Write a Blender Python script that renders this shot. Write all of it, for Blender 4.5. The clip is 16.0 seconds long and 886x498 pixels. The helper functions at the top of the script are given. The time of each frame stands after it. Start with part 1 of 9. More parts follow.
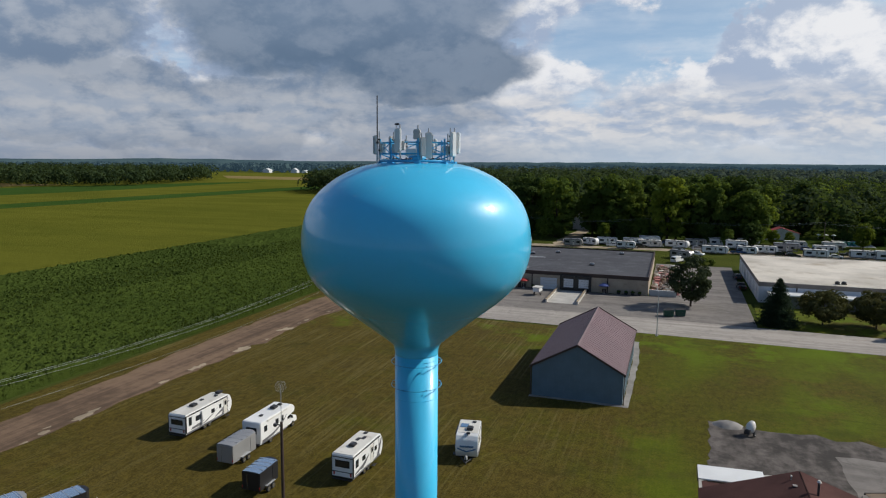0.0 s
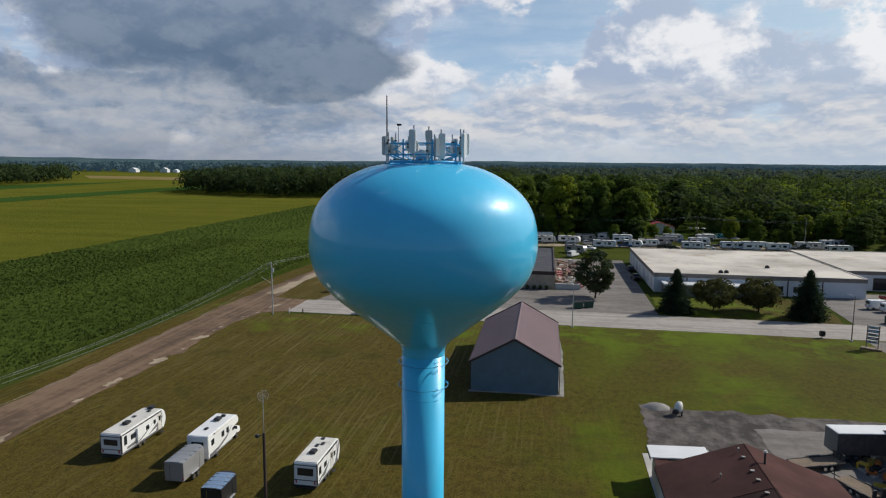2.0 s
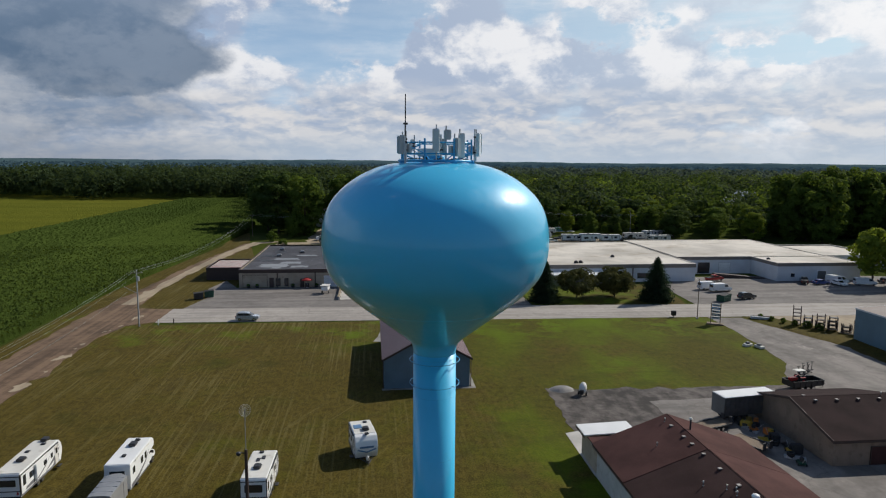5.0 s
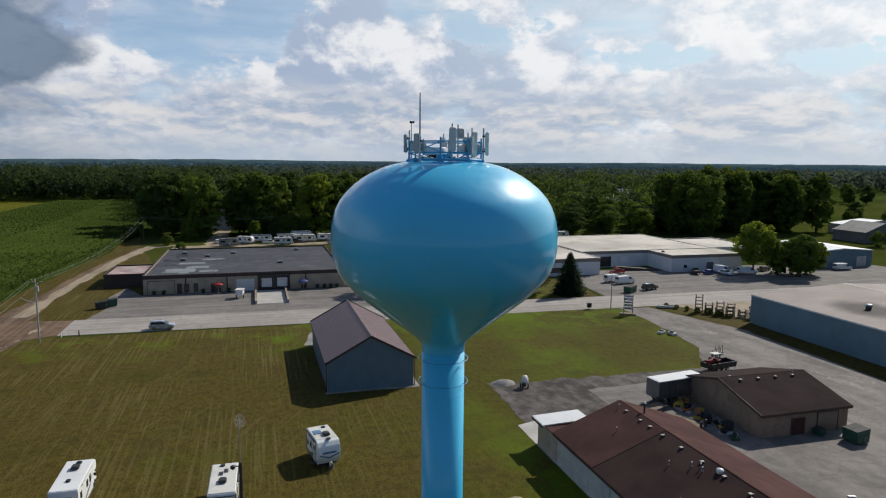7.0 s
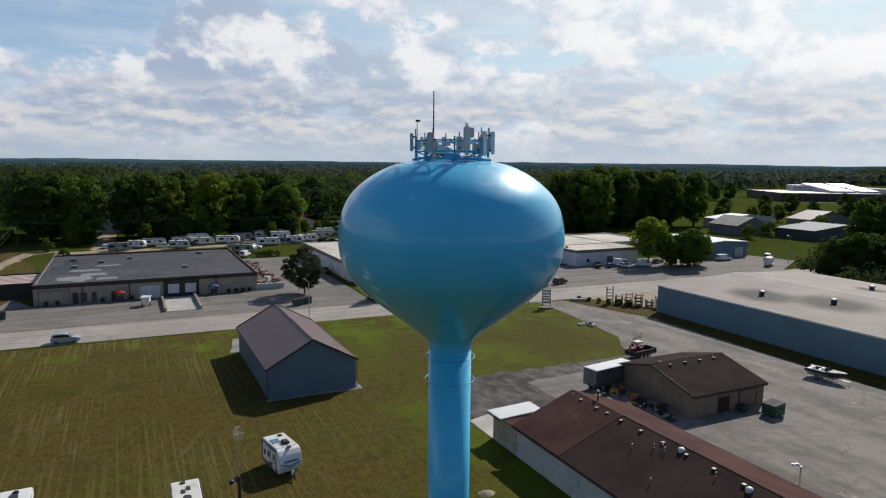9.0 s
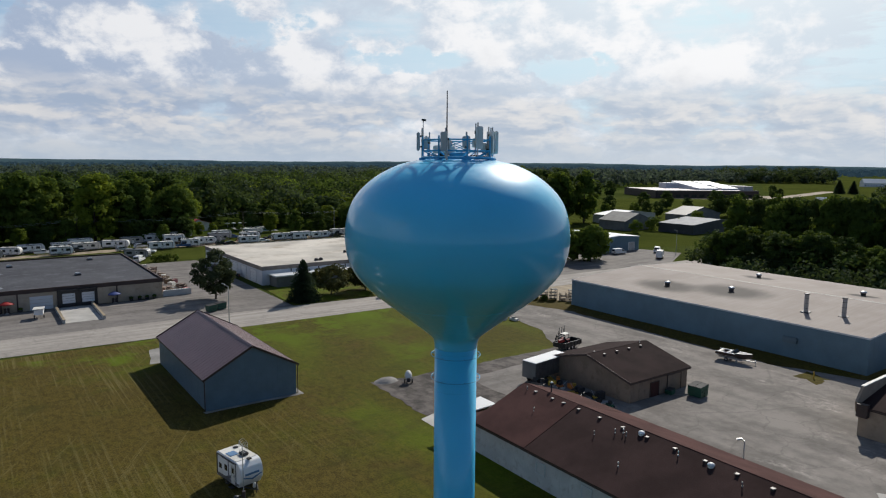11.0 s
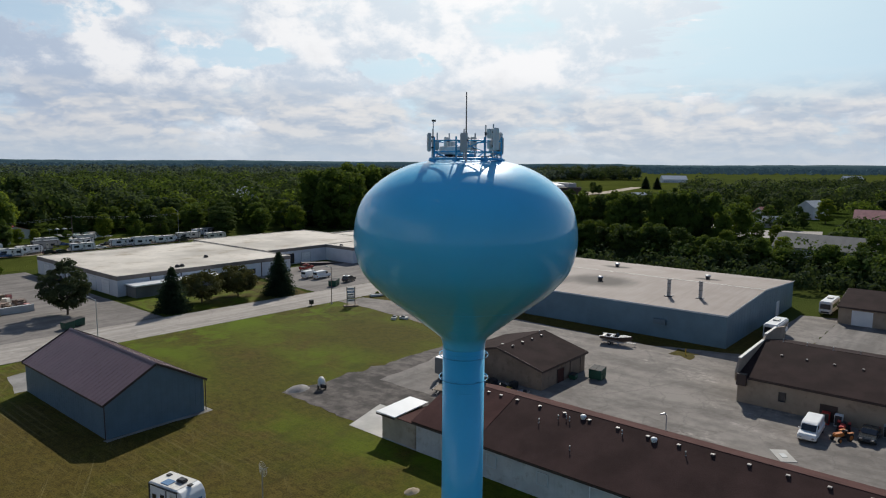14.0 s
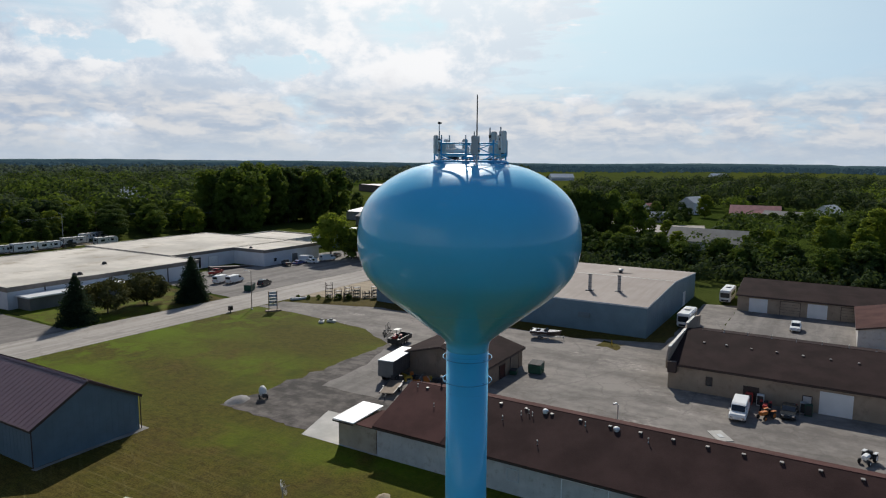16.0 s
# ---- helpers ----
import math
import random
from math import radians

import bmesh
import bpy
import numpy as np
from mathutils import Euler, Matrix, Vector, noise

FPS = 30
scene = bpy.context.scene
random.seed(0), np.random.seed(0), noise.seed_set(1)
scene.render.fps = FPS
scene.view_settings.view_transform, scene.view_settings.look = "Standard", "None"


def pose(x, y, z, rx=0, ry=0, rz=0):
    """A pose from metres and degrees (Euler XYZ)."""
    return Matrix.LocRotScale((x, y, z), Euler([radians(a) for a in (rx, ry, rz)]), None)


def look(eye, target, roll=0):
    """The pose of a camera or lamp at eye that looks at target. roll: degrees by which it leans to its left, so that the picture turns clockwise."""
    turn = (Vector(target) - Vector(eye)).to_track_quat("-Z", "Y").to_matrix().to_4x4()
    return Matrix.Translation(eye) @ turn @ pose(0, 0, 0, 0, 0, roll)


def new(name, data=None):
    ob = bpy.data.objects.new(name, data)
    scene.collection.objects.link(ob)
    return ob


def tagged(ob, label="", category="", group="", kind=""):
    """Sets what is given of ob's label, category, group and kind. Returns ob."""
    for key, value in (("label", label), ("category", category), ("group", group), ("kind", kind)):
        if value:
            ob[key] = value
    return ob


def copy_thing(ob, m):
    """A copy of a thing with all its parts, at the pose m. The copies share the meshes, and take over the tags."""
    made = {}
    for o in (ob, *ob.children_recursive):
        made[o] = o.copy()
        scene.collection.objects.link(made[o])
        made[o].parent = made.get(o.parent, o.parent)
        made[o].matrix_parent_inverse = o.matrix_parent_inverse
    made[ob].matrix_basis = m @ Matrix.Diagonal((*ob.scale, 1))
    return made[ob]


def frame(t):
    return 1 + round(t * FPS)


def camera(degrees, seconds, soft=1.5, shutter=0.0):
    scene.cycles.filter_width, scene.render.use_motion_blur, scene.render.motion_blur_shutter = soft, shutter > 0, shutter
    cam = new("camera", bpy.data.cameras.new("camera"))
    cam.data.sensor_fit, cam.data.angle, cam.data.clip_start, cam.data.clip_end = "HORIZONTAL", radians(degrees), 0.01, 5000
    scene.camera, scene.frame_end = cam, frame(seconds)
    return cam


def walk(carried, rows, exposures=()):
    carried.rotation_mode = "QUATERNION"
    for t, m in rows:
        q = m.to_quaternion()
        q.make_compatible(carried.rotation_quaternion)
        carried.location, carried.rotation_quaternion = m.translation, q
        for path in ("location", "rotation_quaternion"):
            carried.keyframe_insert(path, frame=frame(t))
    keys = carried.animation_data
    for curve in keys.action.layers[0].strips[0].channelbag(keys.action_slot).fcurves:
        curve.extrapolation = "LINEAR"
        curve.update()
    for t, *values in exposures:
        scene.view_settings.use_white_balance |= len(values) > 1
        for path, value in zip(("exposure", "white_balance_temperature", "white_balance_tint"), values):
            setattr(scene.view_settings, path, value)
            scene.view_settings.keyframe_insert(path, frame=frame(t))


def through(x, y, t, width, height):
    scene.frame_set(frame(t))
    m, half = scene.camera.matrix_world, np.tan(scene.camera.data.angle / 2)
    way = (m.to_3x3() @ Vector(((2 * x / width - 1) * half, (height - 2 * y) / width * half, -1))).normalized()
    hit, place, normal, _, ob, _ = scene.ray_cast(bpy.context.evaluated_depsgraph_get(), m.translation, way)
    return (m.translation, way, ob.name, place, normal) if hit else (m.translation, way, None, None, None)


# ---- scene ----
cam = camera(67.3, 16.0, 1.15)


def aim(x, y, z, yaw, pitch, roll):
    """The camera's pose from its eye, its yaw to the left of +y, its pitch and its lean to the left."""
    a, b = radians(yaw), radians(pitch)
    return look((x, y, z), (x - math.sin(a) * math.cos(b), y + math.cos(a) * math.cos(b), z + math.sin(b)), roll)


# seconds, eye x y z, yaw, pitch, roll: an orbit round the tower
PATH = [
    (0, 0.56, 0.34, 32.49, 19.10, -7.47, 0.45),
    (0.5, -1.33, -0.33, 32.51, 16.51, -7.48, 0.45),
    (1, -3.23, -0.94, 32.53, 13.91, -7.49, 0.45),
    (1.5, -5.15, -1.48, 32.54, 11.34, -7.49, 0.45),
    (2, -7.08, -1.93, 32.55, 8.79, -7.49, 0.45),
    (2.5, -9.02, -2.29, 32.55, 6.25, -7.49, 0.46),
    (3, -10.96, -2.56, 32.54, 3.74, -7.49, 0.46),
    (3.5, -12.90, -2.73, 32.53, 1.25, -7.49, 0.46),
    (4, -14.84, -2.80, 32.52, -1.23, -7.49, 0.47),
    (6.5, -24.45, -1.78, 32.41, -13.41, -7.46, 0.49),
    (7, -26.31, -1.33, 32.38, -15.84, -7.45, 0.49),
    (7.5, -28.14, -0.79, 32.35, -18.28, -7.44, 0.49),
    (8, -29.96, -0.19, 32.33, -20.73, -7.43, 0.50),
    (8.5, -31.75, 0.50, 32.30, -23.17, -7.43, 0.50),
    (9, -33.53, 1.27, 32.28, -25.62, -7.42, 0.50),
    (11.5, -41.77, 6.21, 32.21, -37.90, -7.39, 0.51),
    (12, -43.27, 7.43, 32.21, -40.34, -7.39, 0.50),
    (12.5, -44.69, 8.70, 32.22, -42.77, -7.39, 0.50),
    (13, -46.02, 10.03, 32.23, -45.18, -7.39, 0.49),
    (13.5, -47.28, 11.40, 32.25, -47.56, -7.39, 0.49),
    (14, -48.45, 12.81, 32.27, -49.91, -7.39, 0.48),
    (14.5, -49.55, 14.28, 32.31, -52.26, -7.40, 0.47),
    (15, -50.58, 15.79, 32.35, -54.59, -7.41, 0.46),
    (15.5, -51.53, 17.30, 32.40, -56.91, -7.42, 0.45),
    (16, -52.40, 18.84, 32.46, -59.22, -7.43, 0.43),
]
walk(cam, [(t, aim(*row)) for t, *row in PATH])
scene.view_settings.exposure = 0.0

# ---- daylight ----
SUN_AZ, SUN_EL = 59.0, 37.0      # degrees from +y towards +x, and above the horizon
toward_sun = Vector((math.sin(radians(SUN_AZ)) * math.cos(radians(SUN_EL)), math.cos(radians(SUN_AZ)) * math.cos(radians(SUN_EL)), math.sin(radians(SUN_EL))))
sun = new("sun", bpy.data.lights.new("sun", "SUN"))
sun.data.energy, sun.data.angle, sun.data.color = 3.9, radians(0.6), (1.0, 0.95, 0.87)
sun.matrix_world = look(toward_sun * 50, (0, 0, 0))

world = bpy.data.worlds.new("sky")
scene.world = world
world.use_nodes = True


class Nodes:
    """Short hand for wiring a node tree."""

    def __init__(self, tree):
        self.tree = tree
        tree.nodes.clear()

    def add(self, kind, **values):
        node = self.tree.nodes.new(kind)
        for key, value in values.items():
            setattr(node, key, value)
        return node

    def put(self, socket, value):
        if hasattr(value, "is_linked"):
            self.tree.links.new(value, socket)
        elif value is not None:
            socket.default_value = value

    def math(self, op, a, b=None, c=None, clamp=False):
        node = self.add("ShaderNodeMath", operation=op, use_clamp=clamp)
        for socket, value in zip(node.inputs, (a, b, c)):
            self.put(socket, value)
        return node.outputs[0]

    def vmath(self, op, a, b=None):
        node = self.add("ShaderNodeVectorMath", operation=op)
        for socket, value in zip(node.inputs, (a, b)):
            self.put(socket, value)
        return node.outputs["Value" if op in ("LENGTH", "DOT_PRODUCT", "DISTANCE") else "Vector"]

    def noise(self, vector, scale, detail=3.0, rough=0.55, distortion=0.0):
        node = self.add("ShaderNodeTexNoise")
        self.put(node.inputs["Vector"], vector)
        node.inputs["Scale"].default_value, node.inputs["Detail"].default_value = scale, detail
        node.inputs["Roughness"].default_value, node.inputs["Distortion"].default_value = rough, distortion
        return node.outputs["Fac"]

    def billow(self, vector, scale, detail=3.0):
        """Rounded heaps: 1 at the middle of each lobe, lobes on lobes."""
        node = self.add("ShaderNodeTexVoronoi", feature="SMOOTH_F1", normalize=True)
        self.put(node.inputs["Vector"], vector)
        for name, v in (("Scale", scale), ("Detail", detail), ("Roughness", 0.55), ("Lacunarity", 2.3), ("Smoothness", 0.35)):
            node.inputs[name].default_value = v
        return self.math("SUBTRACT", 1.0, self.math("MULTIPLY", node.outputs["Distance"], 1.6))

    def step(self, value, low, high, to_low=0.0, to_high=1.0, smooth=True):
        node = self.add("ShaderNodeMapRange", interpolation_type="SMOOTHSTEP" if smooth else "LINEAR")
        for name, v in (("Value", value), ("From Min", low), ("From Max", high), ("To Min", to_low), ("To Max", to_high)):
            self.put(node.inputs[name], v)
        return node.outputs["Result"]

    def mix(self, factor, a, b, blend="MIX"):
        node = self.add("ShaderNodeMix", data_type="RGBA", blend_type=blend)
        self.put(node.inputs[0], factor)
        for socket, value in ((node.inputs[6], a), (node.inputs[7], b)):
            self.put(socket, (*value, 1.0) if isinstance(value, tuple) and len(value) == 3 else value)
        return node.outputs[2]

    def xyz(self, x, y, z):
        node = self.add("ShaderNodeCombineXYZ")
        for socket, value in zip(node.inputs, (x, y, z)):
            self.put(socket, value)
        return node.outputs[0]


w = Nodes(world.node_tree)
sky = w.add("ShaderNodeTexSky", sky_type="NISHITA", sun_disc=False, sun_elevation=radians(SUN_EL), sun_rotation=radians(SUN_AZ), altitude=200.0, air_density=1.0, dust_density=1.2, ozone_density=1.0)
way = w.add("ShaderNodeTexCoord").outputs["Generated"]
part_of = w.add("ShaderNodeSeparateXYZ")
w.put(part_of.inputs[0], way)
az = w.math("MULTIPLY", w.math("ARCTAN2", part_of.outputs[0], part_of.outputs[1]), 57.2958)
el = w.math("MULTIPLY", w.math("ARCSINE", part_of.outputs[2]), 57.2958)
tall = w.vmath("MULTIPLY", way, (1.0, 1.0, 1.55))


def cloud_field(vector):
    puffs = w.noise(vector, 6.0, 8.0, 0.56, 0.1)
    return puffs


# ragged edges: azimuth and elevation shaken by noise
shake = w.math("SUBTRACT", w.noise(tall, 7.0, 6.0, 0.6), 0.5)
shake_b = w.math("SUBTRACT", w.noise(w.vmath("ADD", tall, (3.1, 1.7, 0.4)), 7.0, 6.0, 0.6), 0.5)
az_r = w.math("MULTIPLY_ADD", shake, 18.0, az)
el_r = w.math("MULTIPLY_ADD", shake_b, 9.0, el)


az_s = w.math("MULTIPLY_ADD", shake, 9.0, az)
el_s = w.math("MULTIPLY_ADD", shake_b, 4.5, el)


def bank(az0, el0, half_az, half_el, soft=0.7, calm=False):
    """1 inside an oval bank of cloud, 0 outside it."""
    u = w.math("DIVIDE", w.math("SUBTRACT", az_s if calm else az_r, az0), half_az)
    v = w.math("DIVIDE", w.math("SUBTRACT", el_s if calm else el_r, el0), half_el)
    far = w.math("ADD", w.math("MULTIPLY", u, u), w.math("MULTIPLY", v, v))
    return w.step(far, 1.0 + soft, 1.0 - soft)


field = cloud_field(tall)
field_up = cloud_field(w.vmath("ADD", tall, (0.012, 0.012, 0.075)))
stirred = w.vmath("ADD", tall, w.xyz(w.math("MULTIPLY", shake, 0.10), w.math("MULTIPLY", shake_b, 0.10), w.math("MULTIPLY", shake, 0.07)))
heaped = w.vmath("ADD", stirred, (0.010, 0.012, 0.034))
puffs = w.math("ADD", w.math("MULTIPLY", w.billow(stirred, 9.0, 5.0), 0.6), w.math("MULTIPLY", w.noise(tall, 17.0, 7.0, 0.58, 0.1), 0.4))
puffs_up = w.math("ADD", w.math("MULTIPLY", w.billow(heaped, 9.0, 5.0), 0.6), w.math("MULTIPLY", w.noise(w.vmath("ADD", tall, (0.006, 0.006, 0.026)), 17.0, 7.0, 0.58, 0.1), 0.4))
streaks = w.noise(w.vmath("MULTIPLY", way, (2.2, 2.2, 15.0)), 3.2, 7.0, 0.62)


def largest(*values):
    top = values[0]
    for value in values[1:]:
        top = w.math("MAXIMUM", top, value)
    return top


# one heavy grey cloud, its ragged skirt, a tall heap beside it, open gaps of blue, and the clear side of the sky
relief = w.math("ADD", w.math("MULTIPLY", w.math("SUBTRACT", puffs, 0.5), 0.9), w.math("MULTIPLY", w.math("SUBTRACT", field, 0.5), 1.0))
bulk = largest(bank(-27.5, 13.2, 14.0, 8.4, 0.85, True), bank(-21.5, 8.2, 9.5, 3.6, 0.85, True), w.math("MULTIPLY", bank(-47.0, 19.0, 10.0, 6.0, 0.9, True), 0.7))
heavy = w.step(w.math("ADD", bulk, relief), 0.28, 0.84)
skirt = w.math("MULTIPLY", w.step(w.math("ADD", largest(bank(-36, 4.2, 22, 3.4, 0.95), bank(-54, 8.5, 12, 6.5, 0.95)), relief), 0.10, 0.80), 0.88)
heap = largest(bank(9.0, 6.5, 8.0, 4.6, 0.9, True), bank(8.0, 10.2, 4.0, 2.6, 0.9, True), w.math("MULTIPLY", bank(24.0, 6.0, 7.0, 3.4, 0.9, True), 0.8))
belly = largest(bank(10.0, 4.2, 6.0, 1.8, 0.9), bank(38.0, 5.4, 3.6, 3.0, 0.9), bank(23.0, 4.0, 7.0, 1.3, 0.9), bank(4.5, 8.0, 2.0, 2.0, 0.9))
gaps = largest(bank(-5.0, 9.4, 5.0, 3.0, 0.95), bank(0.5, 12.0, 4.0, 1.6, 0.9), bank(19.5, 10.2, 3.6, 1.4, 0.9), bank(33, 8.4, 5.0, 1.2, 0.9), bank(47, 8.2, 3.5, 1.0, 0.9))
around = w.math("ABSOLUTE", w.math("SUBTRACT", az, 10.0))
behind = w.step(around, 85.0, 120.0)
clear_side = w.step(w.math("MULTIPLY_ADD", w.math("SUBTRACT", streaks, 0.5), 26.0, w.math("MULTIPLY_ADD", el, -0.55, az)), 60.0, 69.0)
aloft = w.step(el, 14.0, 24.0)
amount = w.math("MULTIPLY_ADD", w.math("SUBTRACT", puffs, 0.5), 0.42, field)
amount = w.math("MULTIPLY_ADD", heavy, 0.35, amount)
amount = w.math("MULTIPLY_ADD", skirt, 0.22, amount)
amount = w.math("MULTIPLY_ADD", heap, 0.20, amount)
amount = w.math("MULTIPLY_ADD", gaps, -0.22, amount)
amount = w.math("MULTIPLY_ADD", w.math("MULTIPLY", clear_side, w.step(el, 1.0, 8.5)), -0.34, amount)
amount = w.math("MULTIPLY_ADD", w.math("MAXIMUM", aloft, behind), -0.28, amount)
cover = w.step(amount, 0.345, 0.49)
# a thin streaked veil over most of the sky, least in the gaps, on the clear side and high up
open_sky = w.math("MAXIMUM", w.math("MAXIMUM", w.math("MULTIPLY", gaps, 0.8), clear_side), w.math("MAXIMUM", aloft, behind))
veil = w.math("MULTIPLY", w.step(w.math("MULTIPLY_ADD", field, 0.5, streaks), 0.50, 0.92), w.math("SUBTRACT", 0.72, w.math("MULTIPLY", open_sky, 0.66)))
lit = w.math("ADD", w.math("MULTIPLY", w.math("SUBTRACT", field, field_up), 2.2), w.math("MULTIPLY", w.math("SUBTRACT", puffs, puffs_up), 2.3))
lit = w.math("ADD", lit, w.math("MULTIPLY", w.math("SUBTRACT", streaks, 0.5), w.step(az, 30.0, 60.0, 0.0, 0.45)))
lit = w.math("MULTIPLY_ADD", belly, -0.30, lit)
lit = w.step(lit, -0.30, 0.34)
near_sun = w.math("MAXIMUM", w.vmath("DOT_PRODUCT", way, tuple(toward_sun)), 0.0)
glow = w.math("POWER", near_sun, 5.0)
shaded = w.mix(w.math("MINIMUM", w.math("MULTIPLY", glow, 1.5), 1.0), (3.5, 4.3, 5.8), (7.6, 8.4, 9.0))
cloud = w.mix(lit, shaded, w.mix(glow, (8.0, 8.1, 8.4), (10.6, 10.6, 10.6)))
deep = w.mix(w.step(w.math("MULTIPLY_ADD", relief, 7.0, el), 4.5, 14.5), (0.86, 1.42, 2.25), (1.65, 2.30, 3.30))
deep = w.mix(w.math("MULTIPLY", lit, 0.16), deep, (4.0, 4.6, 5.6))
dull = w.math("MAXIMUM", w.math("MULTIPLY", heavy, 0.95), w.math("MULTIPLY", skirt, 0.82))
cloud = w.mix(dull, cloud, deep)
cloud = w.mix(w.step(w.math("POWER", near_sun, 22.0), 0.03, 0.45), cloud, (11.0, 11.0, 10.9))
blue = w.mix(w.step(el, 3.0, 22.0), (3.2, 4.9, 7.0), (1.2, 2.2, 4.2))
blue = w.mix(w.step(el, 16.0, 50.0), blue, (0.30, 0.62, 1.45))
blue = w.mix(0.12, blue, sky.outputs[0])
blue = w.mix(w.math("MULTIPLY", behind, 0.6), blue, (0.6, 1.15, 2.4))
blue = w.mix(w.math("MULTIPLY", w.math("MULTIPLY", w.math("POWER", near_sun, 4.0), w.step(el, 40.0, 14.0)), 1.5, clamp=True), blue, (7.0, 8.7, 9.4))
thin = w.mix(glow, (6.2, 6.9, 7.8), (9.6, 9.8, 10.0))
heaven = w.mix(cover, w.mix(veil, blue, thin), cloud)
# small heaped clouds in rows low down, and pale haze at the very bottom
low_az = w.math("MULTIPLY_ADD", shake, 0.9, w.math("MULTIPLY", az, 0.15))
low_el = w.math("MULTIPLY_ADD", shake_b, 0.7, w.math("MULTIPLY", el, 0.42))
rows_low = w.math("ADD", w.math("MULTIPLY", w.billow(w.xyz(low_az, low_el, 0.3), 1.0, 3.0), 0.7), w.math("MULTIPLY", field, 0.35))
rows_low_up = w.math("ADD", w.math("MULTIPLY", w.billow(w.xyz(w.math("ADD", low_az, 0.06), w.math("ADD", low_el, 0.22), 0.3), 1.0, 3.0), 0.7), w.math("MULTIPLY", field, 0.35))
heaps = w.mix(w.step(w.math("SUBTRACT", rows_low, rows_low_up), -0.11, 0.12), w.mix(glow, (3.4, 4.2, 5.5), (6.2, 6.9, 7.6)), w.mix(glow, (7.0, 6.9, 6.9), (8.6, 8.6, 8.6)))
heaven = w.mix(w.math("MULTIPLY", w.math("MULTIPLY", w.step(el, 7.5, 4.0), w.step(rows_low, 0.36, 0.54)), w.math("SUBTRACT", 0.85, w.math("ADD", w.math("MULTIPLY", dull, 0.75), w.math("MULTIPLY", behind, 0.6)))), heaven, heaps)
grey_side = w.step(az, -2.0, -26.0)
heaven = w.mix(w.step(el, 3.2, 0.0, 0.0, 0.75), heaven, w.mix(grey_side, w.mix(glow, (4.4, 5.2, 6.2), (7.2, 7.8, 8.3)), (2.2, 2.6, 3.3)))
heaven = w.mix(w.step(el, -0.3, -2.0), heaven, (1.0, 1.1, 0.8))
ground_of_sky = w.add("ShaderNodeBackground")
w.put(ground_of_sky.inputs["Color"], heaven)
ground_of_sky.inputs["Strength"].default_value = 0.1
w.tree.links.new(ground_of_sky.outputs[0], w.add("ShaderNodeOutputWorld").inputs[0])

# ---- materials ----
def shade(name, build):
    m = bpy.data.materials.new(name)
    m.use_nodes = True
    n = Nodes(m.node_tree)
    bsdf, out = n.add("ShaderNodeBsdfPrincipled"), n.add("ShaderNodeOutputMaterial")
    n.tree.links.new(bsdf.outputs[0], out.inputs[0])
    build(n, bsdf.inputs)
    return m


def bumped(n, p, height, strength, distance):
    node = n.add("ShaderNodeBump")
    node.inputs["Strength"].default_value, node.inputs["Distance"].default_value = strength, distance
    n.put(node.inputs["Height"], height)
    n.put(p["Normal"], node.outputs[0])


def paint(name, colour, rough=0.6, metal=0.0, wear=0.18, large=0.35, fine=9.0, bump=0.15, depth=0.02, spec=0.5, coat=0.0, dirt=None, each=0.0):
    """A surface with stains at two scales, fine relief, and a share of difference from piece to piece."""

    def build(n, p):
        place = n.add("ShaderNodeNewGeometry").outputs["Position"]
        broad, grain = n.noise(place, large, 4.0), n.noise(place, fine, 4.0)
        low = tuple(c * (1 - wear) for c in colour)
        high = tuple(min(1.0, c * (1 + wear)) for c in colour)
        col = n.mix(n.step(broad, 0.3, 0.7), low, high)
        col = n.mix(n.math("MULTIPLY", grain, 0.35), col, tuple(c * (1 - 1.6 * wear) for c in colour))
        if dirt:
            col = n.mix(n.math("MULTIPLY", n.step(n.noise(place, large * 2.3, 6.0, 0.65), 0.5, 0.72), 0.7), col, dirt)
        if each:
            rand = n.add("ShaderNodeObjectInfo").outputs["Random"]
            col = n.mix(n.math("MULTIPLY", rand, each), col, tuple(c * 0.55 for c in colour))
        n.put(p["Base Color"], col)
        n.put(p["Roughness"], n.step(grain, 0.2, 0.8, max(0.02, rough - 0.08), min(1.0, rough + 0.08)))
        p["Metallic"].default_value, p["Specular IOR Level"].default_value = metal, spec
        p["Coat Weight"].default_value = coat
        p["Coat Roughness"].default_value = 0.085
        if bump:
            bumped(n, p, grain, bump, depth)

    return shade(name, build)


